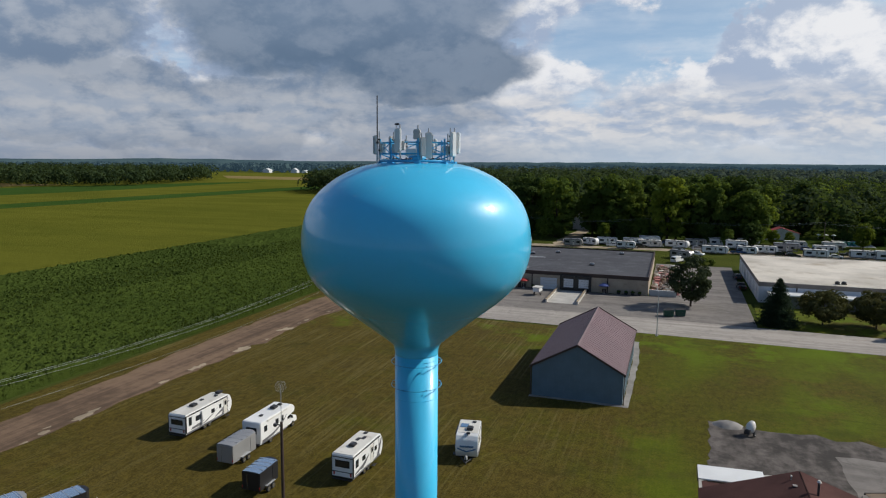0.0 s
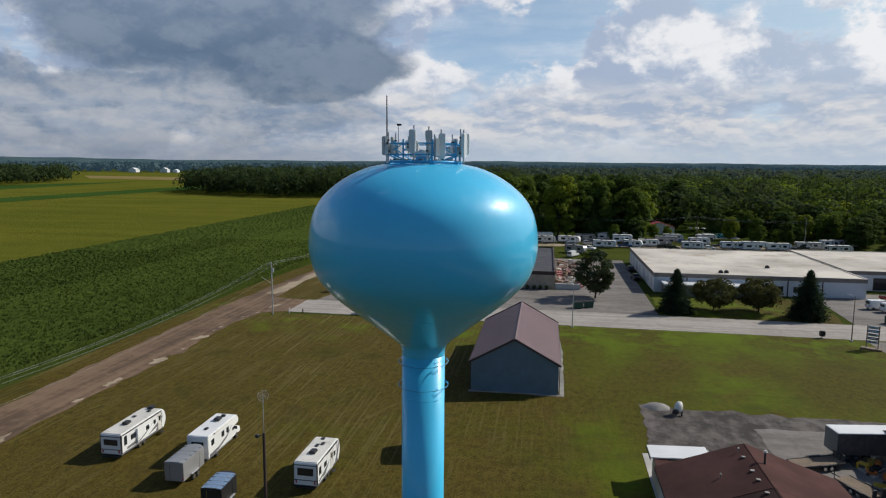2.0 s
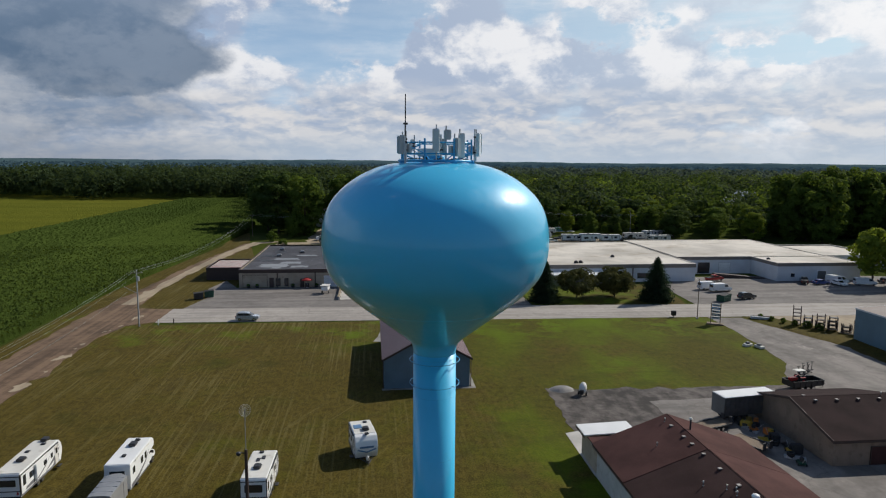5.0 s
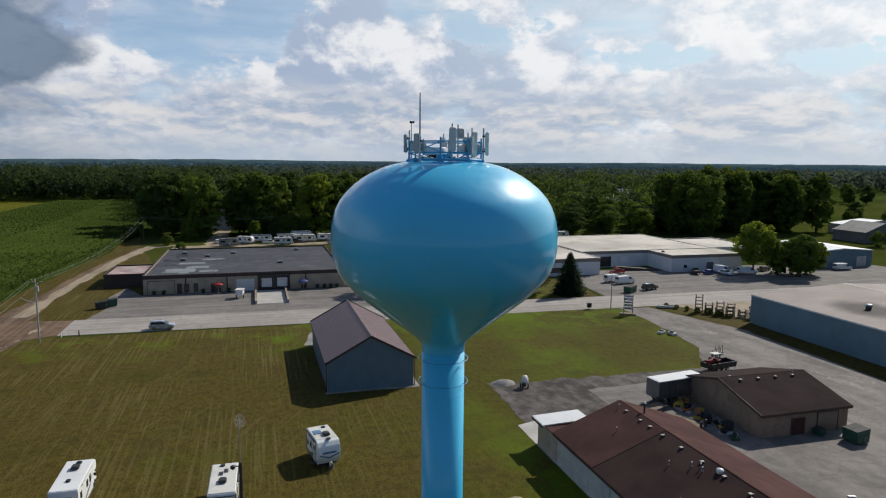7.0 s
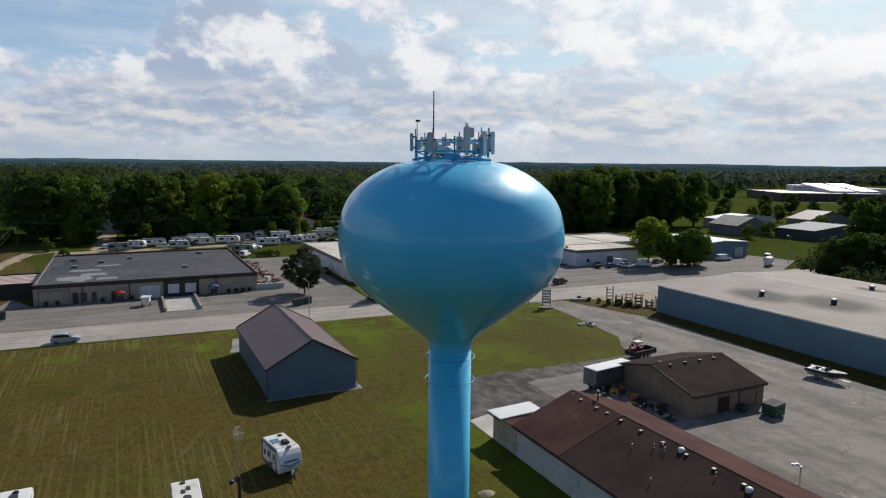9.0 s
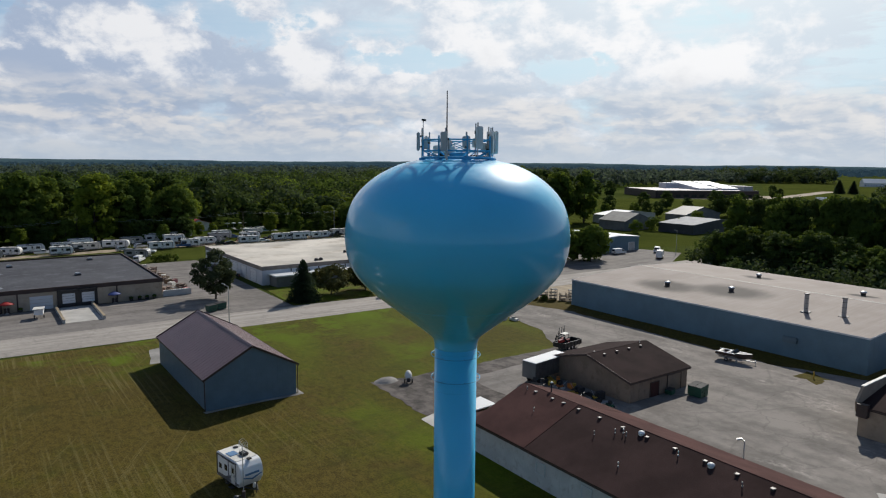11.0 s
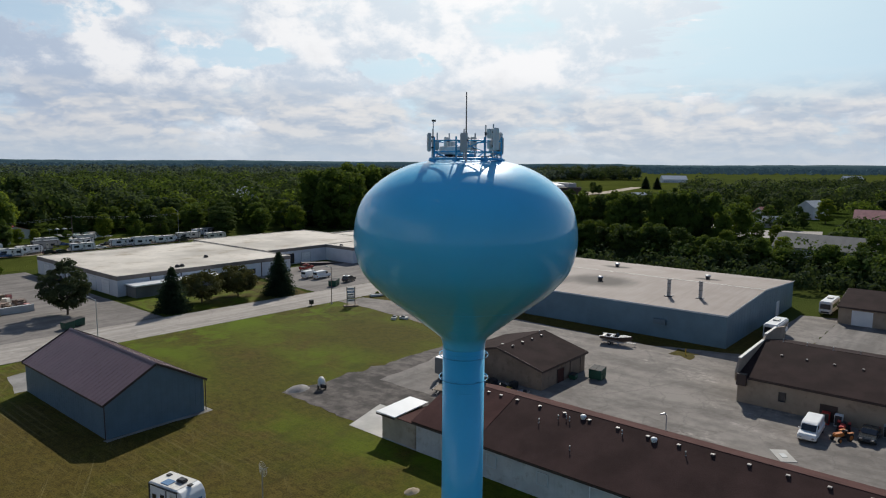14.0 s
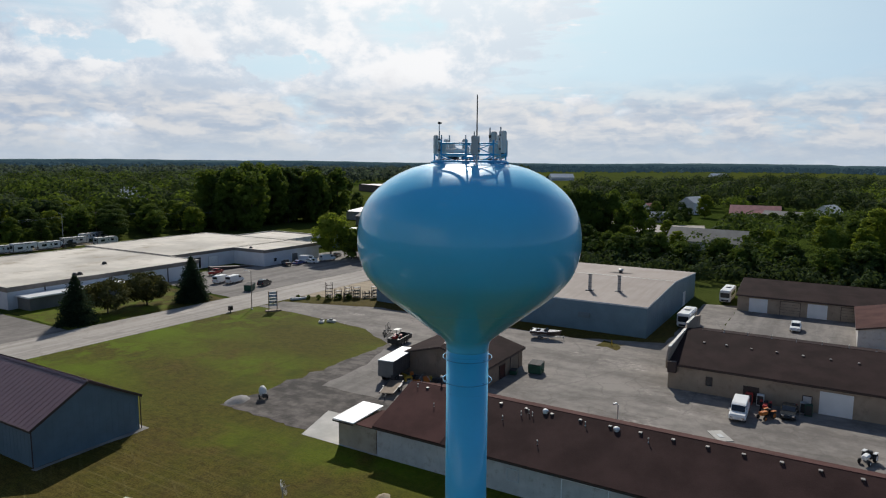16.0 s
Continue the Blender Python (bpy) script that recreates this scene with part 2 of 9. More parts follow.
def lawn_build(n, p):
    """Mown grass: green and dry patches, pale mown lines, wheel tracks and a coarse turf grain."""
    place = n.add("ShaderNodeNewGeometry").outputs["Position"]
    broad, middle = n.noise(place, 0.035, 4.0, 0.6), n.noise(place, 0.20, 5.0, 0.64)
    tuft, grain = n.noise(n.vmath("MULTIPLY", place, (1.2, 0.7, 1.0)), 1.1, 6.0, 0.75), n.noise(place, 5.0, 4.0, 0.75)
    split = n.add("ShaderNodeSeparateXYZ")
    n.put(split.inputs[0], place)
    # the grass is drier to the west, where vehicles park, and lush in the east
    lush = n.math("MULTIPLY_ADD", n.math("SUBTRACT", middle, 0.5), 1.1, n.math("MULTIPLY_ADD", n.math("SUBTRACT", broad, 0.5), 1.7, n.step(split.outputs[0], -48.0, 14.0, 0.15, 0.70)))
    turf = n.math("ADD", n.math("MULTIPLY", tuft, 0.42), n.math("MULTIPLY", grain, 0.58))
    olive = n.mix(n.step(turf, 0.36, 0.64), (0.037, 0.028, 0.004), (0.120, 0.089, 0.016))
    green = n.mix(n.step(turf, 0.36, 0.64), (0.034, 0.031, 0.004), (0.107, 0.095, 0.010))
    vivid = n.math("MULTIPLY", n.step(n.noise(n.vmath("MULTIPLY", place, (1.0, 0.4, 1.0)), 0.06, 3.0, 0.5), 0.40, 0.74), n.step(split.outputs[0], -22.0, 4.0, 0.12, 1.0))
    vivid = n.math("MAXIMUM", vivid, n.math("MULTIPLY", n.step(split.outputs[1], 108.0, 122.0, 0.0, 0.8), n.step(middle, 0.42, 0.6)))
    lush = n.math("MULTIPLY_ADD", n.step(split.outputs[1], 108.0, 122.0), 0.25, lush)
    poor = n.step(split.outputs[0], 46.0, 60.0)
    vivid = n.math("MULTIPLY", vivid, n.math("SUBTRACT", 1.0, poor))
    lush = n.math("MULTIPLY_ADD", poor, -0.35, lush)
    lush = n.math("MULTIPLY_ADD", n.step(split.outputs[1], 141.0, 143.0), -0.35, lush)
    green = n.mix(vivid, green, n.mix(turf, (0.066, 0.100, 0.003), (0.130, 0.190, 0.006)))
    col = n.mix(n.step(lush, 0.25, 0.72), olive, green)
    # mown lines along the lot and a second set crossing them
    lines = n.noise(n.vmath("MULTIPLY", place, (2.6, 0.05, 1.0)), 1.0, 3.0, 0.6)
    slant = n.add("ShaderNodeVectorRotate", rotation_type="Z_AXIS")
    n.put(slant.inputs["Vector"], place)
    slant.inputs["Angle"].default_value = 0.5
    cross = n.noise(n.vmath("MULTIPLY", slant.outputs[0], (2.2, 0.045, 1.0)), 1.0, 3.0, 0.6)
    rows = n.noise(n.vmath("MULTIPLY", place, (0.06, 1.9, 1.0)), 1.0, 4.0, 0.65)
    pale = n.math("MULTIPLY", n.step(lines, 0.50, 0.64), n.step(n.noise(place, 0.05, 2.0), 0.34, 0.58))
    pale = n.math("MAXIMUM", pale, n.math("MULTIPLY", n.step(cross, 0.58, 0.68), n.step(n.noise(n.vmath("ADD", place, (90.0, 20.0, 0.0)), 0.045, 2.0), 0.46, 0.62)))
    pale = n.math("MULTIPLY", pale, n.math("MULTIPLY", n.math("MULTIPLY", n.step(lush, 0.95, 0.25, 0.15, 0.62), n.step(split.outputs[1], 50.0, 105.0, 0.75, 1.35)), n.step(split.outputs[0], 6.0, -22.0, 0.12, 1.0)))
    col = n.mix(n.math("MULTIPLY", pale, n.step(grain, 0.3, 0.6)), col, (0.175, 0.148, 0.055))
    col = n.mix(n.step(rows, 0.54, 0.74, 0.0, 0.22), col, (0.115, 0.092, 0.022))
    col = n.mix(n.step(rows, 0.46, 0.28, 0.0, 0.3), col, (0.030, 0.034, 0.005))
    col = n.mix(n.step(n.noise(place, 0.11, 5.0, 0.6), 0.56, 0.74, 0.0, 0.5), col, (0.058, 0.043, 0.013))
    col = n.mix(n.step(n.noise(n.vmath("ADD", place, (40.0, 70.0, 0.0)), 0.09, 5.0, 0.62), 0.55, 0.72, 0.0, 0.5), col, (0.034, 0.038, 0.005))
    n.put(p["Base Color"], col)
    p["Roughness"].default_value, p["Specular IOR Level"].default_value = 0.95, 0.1
    bumped(n, p, n.math("ADD", turf, n.noise(place, 14.0, 3.0)), 0.6, 0.06)


def soil_build(colour, spread, tracks, scuffs=0.0):
    def build(n, p):
        place = n.add("ShaderNodeNewGeometry").outputs["Position"]
        broad, middle, grain = n.noise(place, 0.09, 5.0, 0.6), n.noise(place, 0.6, 6.0, 0.68), n.noise(place, 11.0, 4.0, 0.7)
        run = n.noise(n.vmath("MULTIPLY", place, tracks), 1.0, 4.0, 0.6)
        tone = n.math("ADD", n.math("MULTIPLY", broad, 0.30), n.math("ADD", n.math("MULTIPLY", middle, 0.25), n.math("MULTIPLY", run, 0.45)))
        low, high = tuple(c * (1 - spread) for c in colour), tuple(min(0.9, c * (1 + spread)) for c in colour)
        col = n.mix(n.step(tone, 0.40, 0.60), low, high)
        col = n.mix(n.math("MULTIPLY", grain, 0.4), col, tuple(c * 0.55 for c in colour))
        if scuffs:
            scuff = n.math("MULTIPLY", n.step(n.noise(n.vmath("MULTIPLY", place, (0.16, 0.07, 1.0)), 1.0, 6.0, 0.7), 0.54, 0.70), n.step(n.noise(place, 0.9, 5.0, 0.7), 0.40, 0.66))
            col = n.mix(n.math("MULTIPLY", scuff, scuffs), col, tuple(min(0.9, c * 2.0) for c in colour))
            crack = n.add("ShaderNodeTexVoronoi", feature="DISTANCE_TO_EDGE")
            n.put(crack.inputs["Vector"], n.vmath("ADD", place, n.xyz(n.math("MULTIPLY", middle, 3.0), n.math("MULTIPLY", broad, 5.0), 0.0)))
            crack.inputs["Scale"].default_value = 0.16
            col = n.mix(n.step(crack.outputs["Distance"], 0.018, 0.003, 0.0, 0.3), col, tuple(c * 0.4 for c in colour))
        n.put(p["Base Color"], col)
        p["Roughness"].default_value, p["Specular IOR Level"].default_value = 0.9, 0.25
        bumped(n, p, n.math("ADD", grain, middle), 0.45, 0.03)

    return build


def crop_build(light, dark, rows):
    def build(n, p):
        place = n.add("ShaderNodeNewGeometry").outputs["Position"]
        broad, middle, grain = n.noise(place, 0.012, 4.0, 0.6), n.noise(n.vmath("MULTIPLY", place, rows), 1.0, 5.0, 0.65), n.noise(place, 1.6, 4.0, 0.7)
        tone = n.math("ADD", n.math("MULTIPLY", broad, 0.5), n.math("MULTIPLY", middle, 0.5))
        col = n.mix(n.step(tone, 0.36, 0.64), dark, light)
        col = n.mix(n.math("MULTIPLY", grain, 0.4), col, tuple(c * 0.55 for c in dark))
        n.put(p["Base Color"], col)
        p["Roughness"].default_value, p["Specular IOR Level"].default_value = 0.95, 0.0
        bumped(n, p, n.math("ADD", grain, n.noise(place, 6.0, 3.0)), 0.8, 0.25)

    return build


def foliage(name, light, dark, through=0.35):
    """Leaves: a matt surface that lets some light through."""
    m = bpy.data.materials.new(name)
    m.use_nodes = True
    n = Nodes(m.node_tree)
    bsdf, thin, both, out = n.add("ShaderNodeBsdfPrincipled"), n.add("ShaderNodeBsdfTranslucent"), n.add("ShaderNodeMixShader"), n.add("ShaderNodeOutputMaterial")
    both.inputs[0].default_value = through
    for a, b in ((bsdf.outputs[0], both.inputs[1]), (thin.outputs[0], both.inputs[2]), (both.outputs[0], out.inputs[0])):
        n.tree.links.new(a, b)
    col = leaf_build(light, dark)(n, bsdf.inputs)
    n.put(thin.inputs["Color"], n.mix(0.5, col, (light[0] * 2.3, light[1] * 2.1, light[2] * 1.1)))
    return m


def leaf_build(light, dark):
    def build(n, p):
        geo = n.add("ShaderNodeNewGeometry")
        rand = n.add("ShaderNodeObjectInfo").outputs["Random"]
        patch = n.noise(geo.outputs["Position"], 0.22, 3.0)
        stand = n.noise(geo.outputs["Position"], 0.035, 4.0, 0.6)
        spray = n.math("ADD", n.math("MULTIPLY", geo.outputs["Random Per Island"], 0.22), n.math("MULTIPLY", n.step(n.noise(geo.outputs["Position"], 0.16, 3.0), 0.3, 0.7), 0.78))
        col = n.mix(spray, dark, light)
        col = n.mix(n.math("MULTIPLY", n.step(patch, 0.35, 0.7), 0.5), col, tuple(c * 0.6 for c in dark))
        col = n.mix(n.math("MULTIPLY", rand, 0.5), col, tuple(c * 0.62 for c in light))
        col = n.mix(n.math("MULTIPLY", n.step(stand, 0.56, 0.72), 0.5), col, (light[0] * 1.4, light[1] * 1.25, light[2] * 1.1))
        col = n.mix(n.math("MULTIPLY", n.step(stand, 0.46, 0.30), 0.6), col, tuple(c * 0.6 for c in dark))
        n.put(p["Base Color"], col)
        p["Roughness"].default_value, p["Specular IOR Level"].default_value = 0.9, 0.06
        return col

    return build


def glass_build(colour, rough):
    def build(n, p):
        place = n.add("ShaderNodeNewGeometry").outputs["Position"]
        n.put(p["Base Color"], n.mix(n.noise(place, 3.0), colour, tuple(c * 1.6 for c in colour)))
        p["Roughness"].default_value, p["Specular IOR Level"].default_value = rough, 0.8

    return build


LAWN = shade("lawn", lawn_build)
FARM = shade("farmland", crop_build((0.085, 0.104, 0.028), (0.055, 0.072, 0.018), (0.02, 0.02, 1.0)))
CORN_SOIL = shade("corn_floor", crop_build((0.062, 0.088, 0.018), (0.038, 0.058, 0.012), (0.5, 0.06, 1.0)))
BEANS = shade("bean_field", crop_build((0.150, 0.150, 0.022), (0.105, 0.115, 0.017), (0.006, 0.05, 1.0)))
GREEN_STRIP = shade("green_strip", crop_build((0.055, 0.105, 0.022), (0.040, 0.080, 0.016), (0.01, 0.1, 1.0)))
STUBBLE = shade("stubble_field", crop_build((0.30, 0.23, 0.10), (0.22, 0.17, 0.07), (0.01, 0.1, 1.0)))
MEADOW = shade("meadow", crop_build((0.092, 0.108, 0.024), (0.062, 0.076, 0.017), (0.05, 0.05, 1.0)))
DIRT = shade("dirt_road", soil_build((0.165, 0.108, 0.068), 0.45, (0.9, 0.015, 1.0)))
SAND = shade("sandy_track", soil_build((0.36, 0.29, 0.20), 0.22, (0.6, 0.05, 1.0)))
CONCRETE_ROAD = shade("concrete_road", soil_build((0.375, 0.340, 0.300), 0.20, (0.02, 0.7, 1.0), 0.25))
LOT = shade("worn_asphalt_lot", soil_build((0.205, 0.186, 0.168), 0.28, (0.05, 0.4, 1.0), 0.3))
YARD = shade("gravel_yard", soil_build((0.218, 0.196, 0.174), 0.34, (0.2, 0.07, 1.0), 0.85))
MILLINGS = shade("dark_gravel", soil_build((0.104, 0.090, 0.080), 0.62, (0.5, 0.3, 1.0), 0.5))
CEMENT = paint("cement", (0.46, 0.44, 0.40), 0.85, wear=0.16)
TANK_BLUE = paint("blue_tank_paint", (0.062, 0.585, 0.910), 0.40, wear=0.04, large=0.22, fine=3.0, bump=0.0, spec=0.4, coat=0.8)
STEEL_BLUE = paint("blue_steel_paint", (0.05, 0.36, 0.62), 0.42, wear=0.12)
GALV = paint("galvanised_steel", (0.50, 0.51, 0.52), 0.42, 0.55, wear=0.12)
DARK_STEEL = paint("dark_steel", (0.045, 0.045, 0.048), 0.5, 0.3)
PANEL_GREY = paint("antenna_grey", (0.50, 0.51, 0.50), 0.5, wear=0.08)
PANEL_WHITE = paint("antenna_white", (0.72, 0.72, 0.70), 0.5, wear=0.06)
WHITE = paint("white_paint", (0.78, 0.78, 0.76), 0.38, wear=0.06, spec=0.5)
OFF_WHITE = paint("weathered_white", (0.66, 0.64, 0.58), 0.6, wear=0.1, dirt=(0.40, 0.36, 0.29))
ROOF_WHITE = paint("white_membrane_roof", (0.62, 0.57, 0.49), 0.8, wear=0.24, large=0.06, fine=1.2, spec=0.2, dirt=(0.33, 0.27, 0.19))
ROOF_GREY = paint("dark_membrane_roof", (0.072, 0.072, 0.080), 0.7, spec=0.2, wear=0.22, large=0.12, fine=2.0, dirt=(0.14, 0.14, 0.15))


def soot_build(n, p):
    """Pale tan roofing, streaked along the slope, with soot blown about the exhaust fans."""
    place = n.add("ShaderNodeNewGeometry").outputs["Position"]
    broad, streak = n.noise(place, 0.12, 4.0), n.noise(n.vmath("MULTIPLY", place, (0.08, 1.6, 1.0)), 1.0, 4.0, 0.6)
    ragged = n.noise(n.vmath("MULTIPLY", place, (0.35, 0.8, 1.0)), 0.55, 5.0, 0.6)
    col = n.mix(n.step(n.math("ADD", n.math("MULTIPLY", broad, 0.6), n.math("MULTIPLY", streak, 0.4)), 0.35, 0.65), (0.265, 0.220, 0.190), (0.335, 0.285, 0.250))
    for spot, reach in (((80.4, 91.5, 6.5), 6.6), ((85.0, 79.6, 6.7), 7.4), ((106.0, 85.6, 6.6), 3.4), ((102.0, 62.0, 6.8), 2.6)):
        far = n.vmath("LENGTH", n.vmath("MULTIPLY", n.vmath("SUBTRACT", place, spot), (1.0, 0.7, 0.2)))
        far = n.math("MULTIPLY_ADD", n.math("SUBTRACT", ragged, 0.5), 2.4, far)
        col = n.mix(n.step(far, reach, reach * 0.35, 0.0, 0.95), col, (0.020, 0.013, 0.011))
    n.put(p["Base Color"], col)
    p["Roughness"].default_value, p["Specular IOR Level"].default_value = 0.75, 0.2
    bumped(n, p, n.noise(place, 3.0, 4.0), 0.15, 0.02)


ROOF_TAN = shade("tan_metal_roof", soot_build)
ROOF_PLUM = paint("plum_metal_roof", (0.150, 0.084, 0.088), 0.42, 0.0, wear=0.10, large=0.2, fine=4.0, spec=0.5, each=0.06)
SHINGLE_RED = paint("red_brown_shingle", (0.085, 0.042, 0.037), 0.95, wear=0.22, large=0.3, fine=7.0, bump=0.5, depth=0.03, spec=0.08)
SHINGLE_DARK = paint("dark_red_brown_shingle", (0.032, 0.0195, 0.0185), 0.95, wear=0.26, large=0.3, fine=7.0, bump=0.5, depth=0.03, spec=0.08)
SHINGLE_BROWN = paint("brown_shingle", (0.052, 0.030, 0.027), 0.95, wear=0.24, large=0.3, fine=7.0, bump=0.5, depth=0.03, spec=0.08)
SIDING_BLUE = paint("grey_blue_siding", (0.118, 0.180, 0.220), 0.5, wear=0.10, large=0.5, fine=5.0, each=0.12)
SIDING_STEEL = paint("steel_blue_siding", (0.122, 0.210, 0.264), 0.5, wear=0.12, large=0.3, fine=5.0, each=0.08)
STUCCO = paint("beige_block", (0.42, 0.345, 0.255), 0.8, wear=0.12, large=0.4, dirt=(0.25, 0.19, 0.13))
TAN_WALL = paint("tan_siding", (0.36, 0.275, 0.195), 0.75, wear=0.14, large=0.4, dirt=(0.22, 0.16, 0.11))
HUT_WALL = paint("brown_siding", (0.235, 0.172, 0.124), 0.75, wear=0.16, large=0.4, dirt=(0.13, 0.09, 0.06))
PALE_WALL = paint("pale_siding", (0.52, 0.50, 0.47), 0.7, wear=0.12, large=0.5, dirt=(0.33, 0.29, 0.24))
WHITE_WALL = paint("white_siding", (0.66, 0.67, 0.68), 0.6, wear=0.08, large=0.3)
TAUPE = paint("taupe_fascia", (0.235, 0.200, 0.170), 0.7, wear=0.14, large=0.3, dirt=(0.13, 0.10, 0.08))
BROWN_TRIM = paint("brown_trim", (0.055, 0.034, 0.028), 0.6)
DARK_WALL = paint("dark_siding", (0.045, 0.05, 0.055), 0.6)
GREY_WALL = paint("grey_siding", (0.16, 0.16, 0.15), 0.7)
RED_ROOF = paint("red_roof", (0.34, 0.055, 0.05), 0.6)
PINK_ROOF = paint("faded_red_roof", (0.52, 0.22, 0.20), 0.7)
BLACK = paint("black_plastic", (0.018, 0.018, 0.020), 0.45)
RUBBER = paint("tyre_rubber", (0.022, 0.022, 0.023), 0.8)
WINDOW = shade("dark_window", glass_build((0.016, 0.020, 0.026), 0.08))
CHROME = paint("bright_metal", (0.62, 0.62, 0.63), 0.22, 0.9, wear=0.05)
WOOD = paint("weathered_wood", (0.20, 0.145, 0.095), 0.8, wear=0.25, fine=12.0)
POLE_WOOD = paint("pole_wood", (0.135, 0.10, 0.075), 0.85, wear=0.25, fine=10.0)
RED = paint("red_paint", (0.42, 0.03, 0.025), 0.4)
ORANGE = paint("orange_paint", (0.55, 0.17, 0.03), 0.5)
YELLOW = paint("yellow_paint", (0.55, 0.36, 0.04), 0.5)
CAR_BLUE = paint("blue_car_paint", (0.05, 0.12, 0.30), 0.25, 0.2, coat=0.6)
CAR_SILVER = paint("silver_car_paint", (0.50, 0.54, 0.60), 0.28, 0.45, coat=0.6, wear=0.04)
CAR_DARK = paint("dark_car_paint", (0.025, 0.03, 0.032), 0.25, 0.2, coat=0.6)
GREEN_PAINT = paint("green_bin_paint", (0.012, 0.075, 0.045), 0.5)
GREY_SKIN = paint("grey_aluminium_skin", (0.34, 0.34, 0.34), 0.4, 0.35, wear=0.08)
# the sky's blue reflection is put into this metal's base colour
ALU_ROOF = paint("bare_aluminium_roof", (0.36, 0.48, 0.62), 0.22, 0.6, wear=0.05)
DECAL_GREY = paint("grey_decal", (0.15, 0.15, 0.16), 0.4)
ROOF_ASH = paint("grey_metal_roof", (0.25, 0.265, 0.28), 0.7, wear=0.12, spec=0.2)
TRAILER_GREY = paint("weathered_trailer_grey", (0.085, 0.078, 0.072), 0.6, wear=0.3, large=0.8, fine=6.0, dirt=(0.14, 0.10, 0.075))
VENT_CAP = paint("vent_cap", (0.34, 0.30, 0.27), 0.5)
DECAL_BLUE = paint("blue_decal", (0.10, 0.20, 0.34), 0.4)
CABLE = paint("wire", (0.30, 0.33, 0.30), 0.5, 0.3)
BARK = paint("bark", (0.075, 0.055, 0.04), 0.9, wear=0.3, fine=6.0, bump=0.6)
LEAF_MID = foliage("mid_green_leaves", (0.120, 0.175, 0.032), (0.052, 0.088, 0.018), 0.36)
LEAF_BRIGHT = foliage("bright_green_leaves", (0.185, 0.240, 0.034), (0.095, 0.145, 0.022), 0.42)
LEAF_DARK = foliage("dark_green_leaves", (0.078, 0.120, 0.030), (0.036, 0.064, 0.017), 0.28)
LEAF_OLIVE = foliage("olive_leaves", (0.098, 0.102, 0.038), (0.052, 0.056, 0.022), 0.25)
LEAF_RUST = foliage("rust_leaves", (0.22, 0.055, 0.03), (0.12, 0.035, 0.02))
PINE_NEEDLES = foliage("pine_needles", (0.078, 0.098, 0.048), (0.040, 0.056, 0.028), 0.2)
# leaf green darkened to carry the shade on the woods' near sides
LEAF_SHADE = foliage("shaded_wood_leaves", (0.056, 0.084, 0.033), (0.028, 0.047, 0.021), 0.28)
NEEDLES = foliage("conifer_needles", (0.034, 0.058, 0.032), (0.018, 0.034, 0.020))
CORN_LEAF = foliage("corn_leaves", (0.070, 0.100, 0.022), (0.040, 0.064, 0.014))


# far woods: bluish colour and a faint glow painted in for haze
def haze_build(n, p):
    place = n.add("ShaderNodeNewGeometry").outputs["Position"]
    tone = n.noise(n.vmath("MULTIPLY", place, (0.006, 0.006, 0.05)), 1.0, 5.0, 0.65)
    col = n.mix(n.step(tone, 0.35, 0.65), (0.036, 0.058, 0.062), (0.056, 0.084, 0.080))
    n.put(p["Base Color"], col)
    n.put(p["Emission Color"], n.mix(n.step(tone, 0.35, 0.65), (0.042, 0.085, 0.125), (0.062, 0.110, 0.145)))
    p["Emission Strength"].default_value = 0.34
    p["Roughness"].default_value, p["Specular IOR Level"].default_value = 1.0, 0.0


HAZE_BACKDROP = shade("far_backdrop_of_woods", haze_build)
LEAF_FRESH = foliage("fresh_green_leaves", (0.135, 0.195, 0.036), (0.078, 0.122, 0.022), 0.45)
# middle woods' leaves made paler and bluer to put haze in their colour
HAZY_LEAF = foliage("far_woodland", (0.074, 0.104, 0.088), (0.056, 0.082, 0.076), 0.35)
POOL = paint("pool_water", (0.10, 0.46, 0.46), 0.12, wear=0.05, bump=0.05)
RUBBLE = paint("mixed_rubble", (0.30, 0.22, 0.18), 0.85, wear=0.4, each=0.9)
GRAVEL_PILE = paint("gravel_pile", (0.27, 0.255, 0.235), 0.9, wear=0.25, bump=0.6, depth=0.08)
FLOWER = paint("umbrella_red", (0.45, 0.03, 0.025), 0.6)
UMBRELLA_BLUE = paint("umbrella_blue", (0.05, 0.08, 0.24), 0.6)

# ---- building blocks ----
def thing(name, label="", category="", at=(0, 0, 0), turn=0.0, group="", kind=""):
    ob = new(name)
    ob.empty_display_size = 0.3
    ob.matrix_basis = pose(*at, 0, 0, turn)
    return tagged(ob, label, category, group, kind)


def part(name, bm, material, parent=None, label=""):
    """Links a bmesh as one mesh object under a thing or a part."""
    me = bpy.data.meshes.new(name)
    bm.to_mesh(me)
    bm.free()
    ob = new(name, me)
    me.materials.append(material)
    if parent is not None:
        ob.parent = parent
    return tagged(ob, label)


def again(ob, parent, m):
    """One more piece on the same mesh."""
    twin = new(ob.name.split(".")[0], ob.data)
    twin.parent = parent
    twin.matrix_basis = m
    return twin


def sheet(name, verts, faces, material, label, category="", kind="structure", smooth=False):
    me = bpy.data.meshes.new(name)
    me.from_pydata(verts, [], faces)
    me.materials.append(material)
    if smooth:
        me.polygons.foreach_set("use_smooth", [True] * len(me.polygons))
    return tagged(new(name, me), label, category, "", kind)


